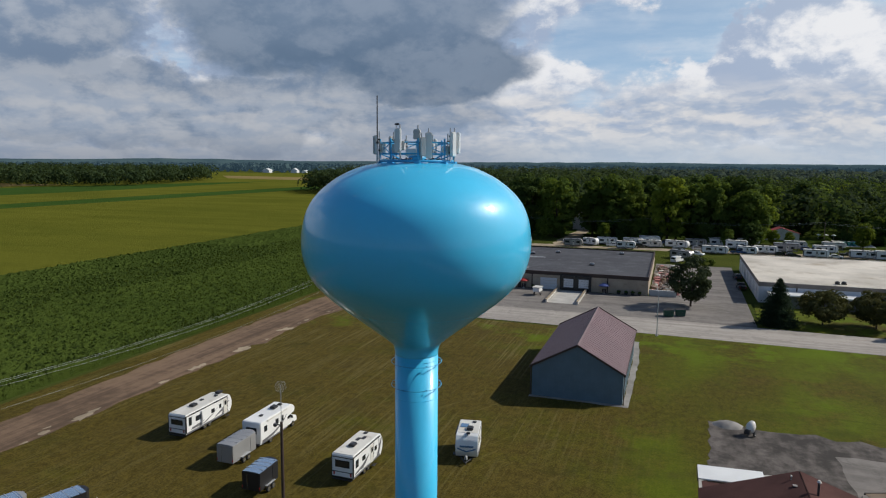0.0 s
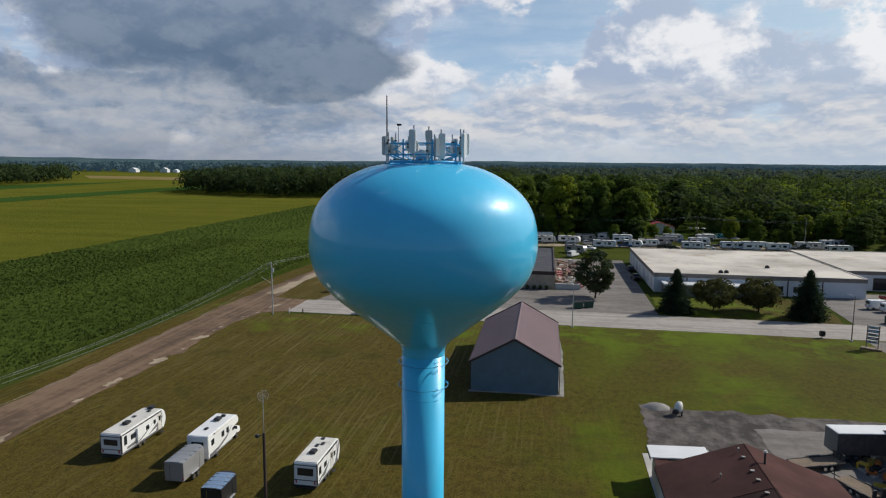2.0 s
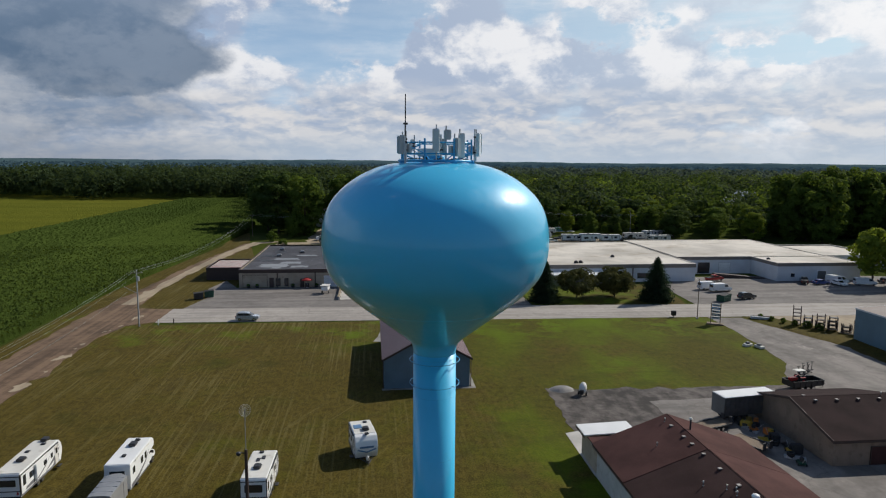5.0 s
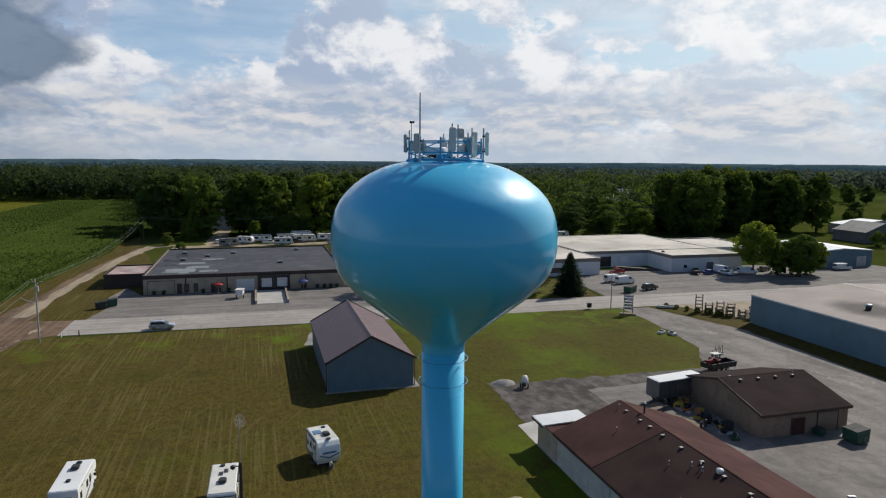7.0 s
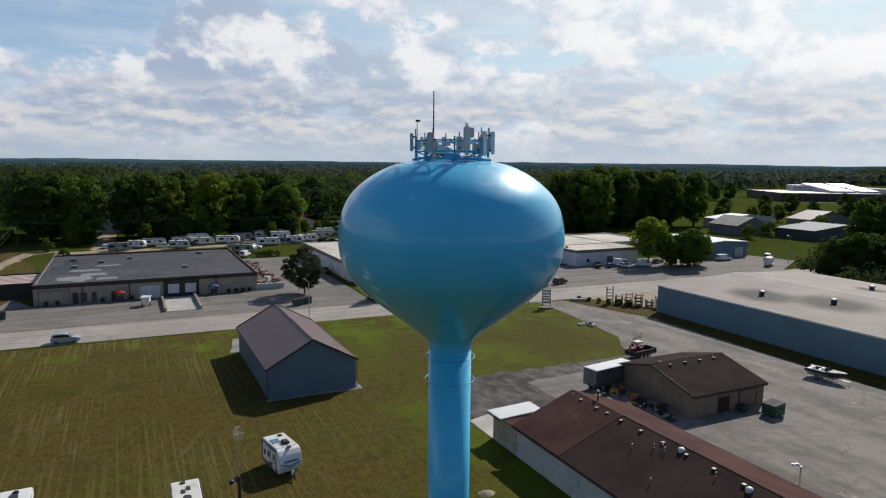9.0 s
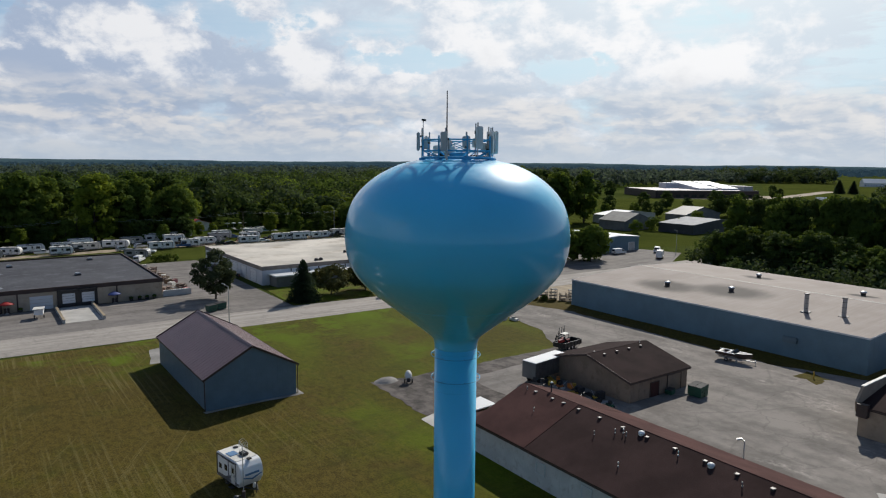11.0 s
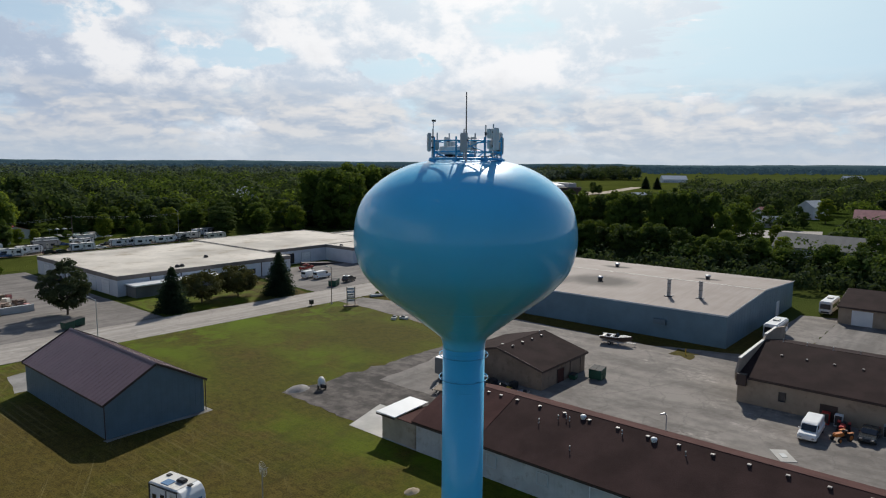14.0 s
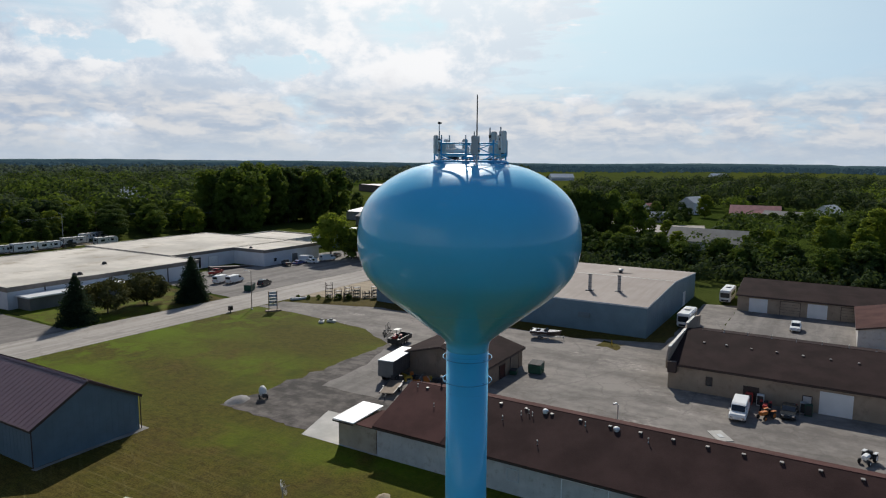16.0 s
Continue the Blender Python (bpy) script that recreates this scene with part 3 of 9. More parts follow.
def box(x0, x1, y0, y1, z0, z1, bm=None, bevel=0.0):
    bm = bm or bmesh.new()
    made = bmesh.ops.create_cube(bm, size=1.0, matrix=Matrix.Translation(((x0 + x1) / 2, (y0 + y1) / 2, (z0 + z1) / 2)) @ Matrix.Diagonal((x1 - x0, y1 - y0, z1 - z0, 1)))
    if bevel:
        edges = list({e for v in made["verts"] for e in v.link_edges})
        bmesh.ops.bevel(bm, geom=edges, offset=bevel, segments=2, affect="EDGES")
    return bm


def rod(a, b, r0, r1=None, bm=None, n=10):
    bm = bm or bmesh.new()
    a, b = Vector(a), Vector(b)
    m = Matrix.Translation((a + b) / 2) @ (b - a).to_track_quat("Z", "Y").to_matrix().to_4x4()
    bmesh.ops.create_cone(bm, cap_ends=True, segments=n, radius1=r0, radius2=r0 if r1 is None else r1, depth=(b - a).length, matrix=m)
    return bm


def spin(profile, n=48, bm=None, close=True):
    """A turned shape from (radius, height) pairs."""
    bm = bm or bmesh.new()
    rings = []
    for r, z in profile:
        rings.append([bm.verts.new((r * math.cos(2 * math.pi * k / n), r * math.sin(2 * math.pi * k / n), z)) for k in range(n)])
    for a, b in zip(rings, rings[1:]):
        for k in range(n):
            face = bm.faces.new((a[k], a[(k + 1) % n], b[(k + 1) % n], b[k]))
            face.smooth = True
    if close:
        bm.faces.new(list(reversed(rings[0])))
        bm.faces.new(rings[-1])
    return bm


def prism(outline, y0, y1, bm=None):
    """An (x, z) outline drawn out along y."""
    bm = bm or bmesh.new()
    a, b = [bm.verts.new((x, y0, z)) for x, z in outline], [bm.verts.new((x, y1, z)) for x, z in outline]
    n = len(outline)
    for k in range(n):
        bm.faces.new((a[k], a[(k + 1) % n], b[(k + 1) % n], b[k]))
    bm.faces.new(list(reversed(a)))
    bm.faces.new(b)
    bmesh.ops.recalc_face_normals(bm, faces=bm.faces[:])
    return bm


def hoop(radius, thick, z=0.0, n=48, m=10, bm=None):
    bm = bm or bmesh.new()
    ring = [[bm.verts.new(((radius + thick * math.cos(b)) * math.cos(a), (radius + thick * math.cos(b)) * math.sin(a), z + thick * math.sin(b))) for b in [2 * math.pi * j / m for j in range(m)]] for a in [2 * math.pi * k / n for k in range(n)]]
    for k in range(n):
        for j in range(m):
            face = bm.faces.new((ring[k][j], ring[(k + 1) % n][j], ring[(k + 1) % n][(j + 1) % m], ring[k][(j + 1) % m]))
            face.smooth = True
    return bm


def turn_bm(bm, m):
    bmesh.ops.transform(bm, matrix=m, verts=bm.verts[:])
    return bm


def flat(name, outline, z, material, label, category="ground"):
    """A level piece of ground with a given outline."""
    return sheet(name, [(x, y, z) for x, y in outline], [tuple(range(len(outline)))], material, label, category)


def wire(name, points, sag, radius, material, parent=None, label="", category=""):
    """A hanging cable through points."""
    cu = bpy.data.curves.new(name, "CURVE")
    cu.dimensions, cu.bevel_depth, cu.bevel_resolution = "3D", radius, 1
    path = []
    for a, b in zip(points, points[1:]):
        for k in range(13):
            u = k / 12
            p = Vector(a).lerp(Vector(b), u)
            path.append((p.x, p.y, p.z - sag * 4 * u * (1 - u), 1.0))
    sp = cu.splines.new("POLY")
    sp.points.add(len(path) - 1)
    sp.points.foreach_set("co", [c for p in path for c in p])
    cu.materials.append(material)
    ob = new(name, cu)
    if parent is not None:
        ob.parent = parent
    return tagged(ob, label, category)


def ragged(outline, step=2.2, amount=0.35, fresh=1):
    """An outline whose sides waver, as worn edges do."""
    g = random.Random(fresh)
    out = []
    for k, (x0, y0) in enumerate(outline):
        x1, y1 = outline[(k + 1) % len(outline)]
        n = max(1, min(60, int(math.hypot(x1 - x0, y1 - y0) / step)))
        for j in range(n):
            u = j / n
            out.append((x0 + (x1 - x0) * u + g.gauss(0, amount), y0 + (y1 - y0) * u + g.gauss(0, amount)))
    return out

# ---- ground ----
def ground_sheet():
    """Flat ground out to the horizon, in rings round the tower."""
    n, radii = 72, [0, 60, 200, 500, 1000, 2000, 3300, 4600]
    verts, faces = [(-15.0, 80.0, 0.0)], []
    for r in radii[1:]:
        verts += [(-15 + r * math.cos(2 * math.pi * k / n), 80 + r * math.sin(2 * math.pi * k / n), 0.0) for k in range(n)]
    for k in range(n):
        faces.append((0, 1 + k, 1 + (k + 1) % n))
        for q in range(len(radii) - 2):
            a, b = 1 + q * n, 1 + (q + 1) * n
            faces.append((a + k, b + k, b + (k + 1) % n, a + (k + 1) % n))
    return sheet("ground", verts, faces, FARM, "flat farmland and grass reaching the horizon", "ground")


ground_sheet()
flat("lawn", [(-69.5, -140), (90, -140), (90, 131), (-67, 131), (-69, 122)], 0.02, LAWN, "mown lawn with dry patches and wheel tracks", "lawn")
flat("field_beans", [(-420, -260), (-166, -260), (-168, 250), (-163, 560), (-392, 660), (-412, 300)], 0.03, BEANS, "yellowing bean field in late summer", "field")
flat("field_strip", [(-455, -260), (-421, -260), (-413, 300), (-393, 700), (-430, 900), (-450, 500)], 0.03, GREEN_STRIP, "dark green strip of crop", "field")
flat("field_far", [(-1400, -300), (-456, -260), (-451, 500), (-431, 900), (-520, 1500), (-1400, 1500)], 0.02, BEANS, "distant patchwork of crop fields", "field")
flat("field_strip.001", [(-640, -260), (-560, -260), (-560, 560), (-600, 900), (-700, 560)], 0.035, GREEN_STRIP, "dark green strip of crop", "field")
flat("field_strip.002", [(-860, -260), (-740, -260), (-720, 470), (-860, 460)], 0.035, GREEN_STRIP, "dark green strip of crop", "field")
flat("field_stubble", [(-560, 980), (-420, 960), (-430, 1110), (-900, 1180), (-760, 1010)], 0.04, STUBBLE, "pale stubble field far away", "field")
flat("field_stubble.001", [(-1100, 470), (-740, 545), (-720, 640), (-1100, 620)], 0.04, STUBBLE, "pale stubble field before the woods", "field")
flat("verge", [(-83, -140), (-69, -140), (-66, 128), (-62, 131), (-62, 144), (-54, 150), (-54, 205), (-66, 262), (-73, 300), (-80, 300), (-75, 255), (-82.5, 170)], 0.03, LAWN, "rough grass verge along the dirt road", "verge")
flat("dirt_road", ragged([(-77.3, -140), (-69.3, -140), (-68.6, 60), (-68.0, 100), (-68.6, 122), (-66.5, 130.5), (-61.5, 133), (-60.5, 144.5), (-70.5, 147), (-71.5, 170), (-68.5, 219), (-64.5, 247), (-63, 262), (-68, 262), (-69.5, 247), (-73.5, 219), (-76.3, 171), (-78.0, 140), (-78.2, 110), (-77.0, 60)], 2.5, 0.3, 2), 0.045, DIRT, "rutted brown dirt road with gravel edges", "road")
flat("sandy_track", ragged([(-74.8, 150), (-71.6, 150), (-70.6, 185), (-67.0, 235), (-62.0, 262), (-54, 266), (-54, 270), (-66, 266), (-70.3, 236), (-73.5, 186)], 2.5, 0.3, 3), 0.055, SAND, "pale sandy wheel track leading to the woods", "track")
flat("road", [(-62, 132.6), (-20, 131.6), (54, 129.6), (420, 121), (420, 132.5), (70, 141.8), (4, 144.2), (-62, 145.2)], 0.06, CONCRETE_ROAD, "pale concrete street with cracked slabs", "road")
flat("lot_store", [(-60, 145.0), (17.6, 143.9), (18.6, 226), (-4, 226), (-4, 169), (-53, 169), (-58, 180), (-60, 168), (-57, 160)], 0.05, LOT, "worn asphalt lot before the store", "car park")
flat("lot_east", [(56, 142.4), (150, 139.8), (172, 152), (168, 168), (120, 178), (60, 178), (57.5, 160)], 0.05, LOT, "worn asphalt car park beside the warehouse", "car park")
flat("lawn_north", [(17.8, 144.0), (54, 142.6), (55.5, 150), (55.5, 168), (19.4, 168)], 0.055, LAWN, "grass strip under trees before the warehouse", "lawn")
flat("meadow", [(140, 178), (210, 160), (330, 150), (420, 330), (210, 300), (160, 205)], 0.03, MEADOW, "open green meadow beyond the car park", "meadow")
flat("meadow.001", [(330, 300), (560, 300), (640, 340), (480, 420), (330, 430)], 0.025, MEADOW, "green playing field before the factory", "meadow")
flat("camp_ground", [(-62, 228), (110, 232), (118, 296), (60, 302), (-62, 292)], 0.02, MEADOW, "grass of the camping ground", "lawn")
flat("camp_drive", ragged([(-56, 258), (104, 266), (104, 274), (-38, 266), (-37, 330), (-43, 330), (-45, 266), (-56, 264)], 3, 0.5, 7), 0.03, SAND, "pale drive through the camping ground", "track")
flat("east_drive", ragged([(52.5, 129.8), (59, 128.5), (66, 105), (64.5, 60), (70, 44.5), (110, 44.5), (112, 37), (73, 37), (72, -60), (20.5, -60), (20.5, 55), (22, 66), (27, 80), (42.5, 86.5), (49, 97), (51.5, 112)], 2.0, 0.16, 5), 0.05, YARD, "worn gravel and asphalt yard with pale scuffs", "yard")
flat("gravel_yard", ragged([(6.0, 88.0), (13, 87.2), (43, 86.8), (30, 74), (21, 60), (13, 62), (9, 64.5), (5.2, 71)], 1.6, 0.38, 4), 0.056, MILLINGS, "patch of dark gravel and asphalt millings", "yard")
flat("yard_slab", ragged([(19.2, 81.7), (30.5, 82.6), (40, 85.4), (33, 76), (26, 66), (21, 62), (19.0, 73.0)], 1.8, 0.22, 9), 0.0605, LOT, "pale worn slab beside the dark gravel", "yard")
flat("cement_pad", [(4.4, 72.2), (12, 74.5), (12, 61), (4.3, 61)], 0.064, CEMENT, "pale cement pad beside the long building", "pad")
flat("yard_south", [(72, -60), (140, -60), (140, 37), (73, 37)], 0.045, LOT, "asphalt yard between low brown buildings", "yard")
flat("shed_apron", ragged([(-17.4, 89.3), (-3.9, 89.2), (-3.6, 112), (-4.2, 124), (-8, 126), (-17, 124), (-18.5, 115.3), (-4.6, 115.3), (-4.6, 90.0), (-17.4, 90.0)], 1.6, 0.07, 6), 0.035, GRAVEL_PILE, "strip of gravel round the shed", "pad")
flat("curb_island", ragged([(60, 129.3), (66.5, 106), (72, 108), (72, 118), (66, 128.6)], 1.6, 0.2, 8), 0.06, LAWN, "triangle of grass beside the drive", "lawn")
flat("blue_verge", [(66.6, 105), (69.6, 109), (70.2, 49), (69.2, 46), (64.8, 60)], 0.058, LAWN, "narrow shaded grass strip along the warehouse", "lawn")
flat("post_grass", ragged([(60.6, 50.4), (64.6, 50.6), (65.4, 54.0), (61.6, 54.4)], 1.0, 0.3, 12), 0.062, LAWN, "tuft of grass round a post in the yard", "lawn")
flat("scrap_pad", [(60, 132), (95, 128), (95, 111), (73, 113)], 0.057, SAND, "pale concrete pad with stacked racks", "pad")
# darker green sheet: shade under the trees is put into its colour
flat("wood_floor", [(-75, 302), (60, 303), (118, 297), (180, 290), (285, 290), (330, 320), (540, 520), (900, 700), (300, 1500), (-380, 1500), (-390, 650), (-350, 598), (-252, 554), (-106, 552)], 0.015, CORN_SOIL, "floor under the woods, its shade painted dark green", "ground")
flat("field_east", [(560, 300), (640, 255), (900, 330), (2150, 780), (2050, 900), (1100, 640), (800, 470)], 0.02, MEADOW, "wide pale green field beyond the factory", "field")
flat("field_east.001", [(1100, 180), (1640, 60), (2700, 60), (2700, 330), (1500, 320)], 0.02, MEADOW, "far pale green field beyond the town", "field")
flat("factory_lot", [(500, 400), (575, 345), (640, 350), (860, 405), (850, 420), (660, 372), (640, 392), (520, 430)], 0.03, SAND, "pale lot and drive before the factory", "car park")
flat("town_lot", [(258, 106), (268, 98), (288, 74), (322, 80), (302, 118)], 0.03, CONCRETE_ROAD, "pale town street and parking strip", "road")
# the same dark green paints in the shade below the town's trees
flat("town_floor", [(165, 140), (175, -60), (290, -260), (620, -420), (900, -100), (780, 220), (520, 240), (330, 150)], 0.012, CORN_SOIL, "grass under the town's trees, its shade painted dark green", "ground")

spill = random.Random(5)
for k in range(34):
    y = 20 + 118 * spill.random()
    x = float(np.interp(y, (20, 60, 100, 122, 140), (-69.0, -68.8, -68.2, -68.8, -66.0))) - 0.5 + 0.5 * spill.gauss(0, 1)
    s = 0.35 + 0.9 * spill.random() ** 2
    flat("gravel_spill", ragged([(x - 0.5 * s, y), (x + 0.4 * s, y + 0.3 * s), (x + 0.6 * s, y + 2.0 * s), (x - 0.1 * s, y + 3.2 * s), (x - 0.7 * s, y + 1.6 * s)], 0.5, 0.2 * s, 40 + k), 0.066 + 0.0003 * k, SAND, "pale gravel spilled along the dirt road's edge", "gravel")

# ---- water tower ----
TX, TY = -14.7, 39.35


def water_tower():
    tower = thing("water_tower", "glossy sky-blue water tower with a bulb tank on a slim column", "water tower", (TX, TY, 0))
    knots = [(1.39, 20.2), (1.44, 20.6), (1.62, 20.95), (2.08, 21.35), (2.78, 21.9), (3.68, 22.6), (4.58, 23.3), (5.45, 24.0), (6.15, 24.7), (6.68, 25.4), (7.0, 26.2), (7.16, 27.0), (7.18, 27.7), (7.09, 28.55), (6.86, 29.4), (6.45, 30.15), (5.85, 30.8), (5.15, 31.35), (4.4, 31.78), (3.5, 32.15), (2.3, 32.4), (1.2, 32.5), (0.4, 32.53)]
    curve = []
    for a, b, c, d in zip([knots[0]] + knots, knots, knots[1:], knots[2:] + [knots[-1]]):
        for k in range(4):
            u = k / 4
            curve.append(tuple(0.5 * (2 * q + (r - p) * u + (2 * p - 5 * q + 4 * r - s) * u * u + (3 * q - p - 3 * r + s) * u ** 3) for p, q, r, s in zip(a, b, c, d)))
    curve.append((0.02, 32.54))
    part("tank", spin(curve, 128), TANK_BLUE, tower, "glossy sky-blue bulb tank")
    part("column", spin([(2.6, 0.0), (2.3, 1.2), (1.75, 3.0), (1.46, 5.0), (1.40, 7.0), (1.39, 20.2)], 96), TANK_BLUE, tower)
    for z in (9.0, 13.2, 17.4, 19.9):
        part("weld_seam", hoop(1.395, 0.012, z, 96, 6), TANK_BLUE, tower)
    for r, z in ((3.45, 32.16), (4.58, 23.3)):
        part("weld_seam", hoop(r, 0.012, z, 128, 6), TANK_BLUE, tower)
    # white lettering on the east side, too slanted to read: plain bars laid on the curved wall
    def wall_radius(z):
        return float(np.interp(z, [q[1] for q in knots], [q[0] for q in knots]))

    def text_bar(a0, a1, z0, z1):
        bm = bmesh.new()
        rows = []
        for k in range(9):
            z = z0 + (z1 - z0) * k / 8
            r = wall_radius(z) + 0.03
            rows.append([bm.verts.new((r * math.cos(radians(a0 + (a1 - a0) * j / 4)), r * math.sin(radians(a0 + (a1 - a0) * j / 4)), z)) for j in range(5)])
        for low, high in zip(rows, rows[1:]):
            for j in range(4):
                bm.faces.new((low[j], low[j + 1], high[j + 1], high[j])).smooth = True
        bmesh.ops.solidify(bm, geom=bm.faces[:], thickness=0.02)
        part("text_bar", bm, WHITE, tower, "white painted lettering bar")

    for k in range(6):
        text_bar(15.0 + 9 * k, 18.2 + 9 * k, 25.0, 27.4)
        text_bar(13.2 + 9 * k, 20.0 + 9 * k, 27.4, 27.9)
    # two hoops round the column, on short brackets, a third of them open
    for z in (18.15, 19.7):
        part("cable_hoop", hoop(1.62, 0.022, z, 64, 8), STEEL_BLUE, tower, "thin steel hoop round the column")
        for k in range(6):
            a = math.pi * k / 3 + 0.3
            part("bracket", rod((1.37 * math.cos(a), 1.37 * math.sin(a), z), (1.64 * math.cos(a), 1.64 * math.sin(a), z), 0.02), STEEL_BLUE, tower)
    # catwalk with rails
    part("ring_base", hoop(2.3, 0.08, 32.52, 64, 8), STEEL_BLUE, tower)
    part("hatch", spin([(0.55, 32.5), (0.55, 32.78), (0.48, 32.84), (0.05, 32.9)], 24), STEEL_BLUE, tower)
    sides = 8
    corner = [(2.28 * math.cos(2 * math.pi * (k + 0.5) / sides), 2.28 * math.sin(2 * math.pi * (k + 0.5) / sides)) for k in range(sides)]
    for k in range(sides):
        (x0, y0), (x1, y1) = corner[k], corner[(k + 1) % sides]
        part("post", rod((x0, y0, 32.3), (x0, y0, 33.85), 0.055), STEEL_BLUE, tower)
        part("shoe", box(x0 - 0.17, x0 + 0.17, y0 - 0.17, y0 + 0.17, 32.25, 32.5), STEEL_BLUE, tower)
        for z in (33.62, 32.95):
            part("rail", rod((x0, y0, z), (x1, y1, z), 0.045), STEEL_BLUE, tower)
        if k % 2 == 0:
            part("brace", rod((x0, y0, 32.95), (x1, y1, 33.62), 0.03), STEEL_BLUE, tower)
            part("brace", rod((x0, y0, 33.62), (x1, y1, 32.95), 0.03), STEEL_BLUE, tower)
        part("spoke", rod((x0, y0, 32.95), (0.5 * x0, 0.5 * y0, 32.5), 0.04), STEEL_BLUE, tower)
    return tower


def panel_antenna(at, face, tall, wide, deep, low, material, boxes=0):
    """A panel antenna on its pipe, with brackets and, behind it, radio boxes."""
    ob = thing("panel_antenna", "slim upright panel antenna on a pipe on the tank's rail", "antenna", (*at, 0), face, "antennas round the rail")
    part("pipe", rod((0, 0, 32.5), (0, 0, low + tall + 0.25), 0.045), GALV, ob)
    part("housing", box(-wide / 2, wide / 2, 0.14, 0.14 + deep, low, low + tall, bevel=0.05), material, ob)
    for z in (low + 0.25, low + tall - 0.25):
        part("bracket", box(-0.06, 0.06, -0.05, 0.15, z - 0.05, z + 0.05), DARK_STEEL, ob)
    for k in range(boxes):
        part("radio_box", box(-0.2, 0.2, -0.36, -0.08, low + 0.1 + 0.75 * k, low + 0.65 + 0.75 * k, bevel=0.03), PANEL_GREY, ob)
    return ob


tower = water_tower()


def on_rail(angle, r=2.5):
    return TX + r * math.cos(radians(angle)), TY + r * math.sin(radians(angle))


# offsets from the tower's axis, heading of the face, height, width, depth, lower edge, finish, radio boxes
for x, y, face, tall, wide, deep, low, material, boxes in (
    (-0.2, -2.25, -100, 1.35, 0.42, 0.20, 33.05, PANEL_WHITE, 1),
    (0.5, -1.15, -80, 0.60, 0.42, 0.30, 33.80, PANEL_GREY, 0),
    (1.3, -1.45, -70, 1.50, 0.40, 0.20, 32.70, PANEL_WHITE, 1),
    (0.95, -1.75, -50, 1.10, 0.36, 0.24, 32.80, PANEL_GREY, 1),
    (2.35, -0.55, -25, 1.45, 0.40, 0.22, 32.80, PANEL_WHITE, 1),
    (2.5, -0.20, 5, 1.30, 0.34, 0.20, 32.95, PANEL_WHITE, 0),
    (-2.05, 1.05, 150, 1.15, 0.36, 0.20, 32.95, PANEL_GREY, 1),
    (-1.28, 1.35, 120, 0.70, 0.24, 0.20, 33.20, PANEL_WHITE, 0),
    (-1.95, -1.35, 215, 1.15, 0.42, 0.24, 32.90, PANEL_GREY, 1),
    (0.4, 1.75, 85, 0.95, 0.34, 0.24, 33.00, PANEL_WHITE, 1),
    (0.26, -0.5, 60, 0.95, 0.40, 0.30, 32.95, PANEL_GREY, 0),
    (1.6, 1.2, 40, 1.20, 0.36, 0.20, 32.80, PANEL_GREY, 1),
):
    panel_antenna((TX + x, TY + y), face - 90, tall, wide, deep, low, material, boxes)


def whip(at, top, radius, label, head=False):
    ob = thing("mast", label, "antenna mast", (*at, 0))
    part("pole", rod((0, 0, 32.25), (0, 0, 33.6), radius * 1.5), GALV, ob)
    part("whip", rod((0, 0, 33.6), (0, 0, top), radius, radius * 0.7), DARK_STEEL if not head else GALV, ob)
    part("clamp", box(-0.1, 0.1, -0.1, 0.1, 33.55, 33.68), DARK_STEEL, ob)
    if head:
        part("beacon", box(-0.1, 0.2, -0.06, 0.06, top - 0.05, top + 0.08, bevel=0.02), DARK_STEEL, ob)
    return ob


whip((-16.7, 37.8), 36.45, 0.045, "tall thin whip antenna on the tank's rail")
whip((-16.6, 40.5), 34.85, 0.035, "short pipe with a small sensor head", True)
cabinet = thing("radio_cabinet", "flat grey radio cabinet beside the hatch", "cabinet", (TX - 0.35, TY + 1.0, 32.4), 20)
part("stand", box(-0.3, 0.3, -0.3, 0.3, 0.0, 0.4), DARK_STEEL, cabinet)
part("drum", spin([(0.7, 0.4), (0.74, 0.45), (0.74, 0.85), (0.7, 0.9)], 28), PANEL_WHITE, cabinet)
for k in range(5):
    a = radians(40 + 70 * k)
    bundle = []
    for j in range(9):
        q = j / 8
        bundle.append((TX + (0.6 + 1.7 * q) * math.cos(a + 0.5 * math.sin(3 * q)), TY + (0.6 + 1.7 * q) * math.sin(a + 0.5 * math.sin(3 * q)), 32.60 + 0.10 * math.sin(math.pi * q)))
    wire("cable", bundle, 0.05, 0.03, BLACK, None, "black looping antenna cables on the tank top", "cable")

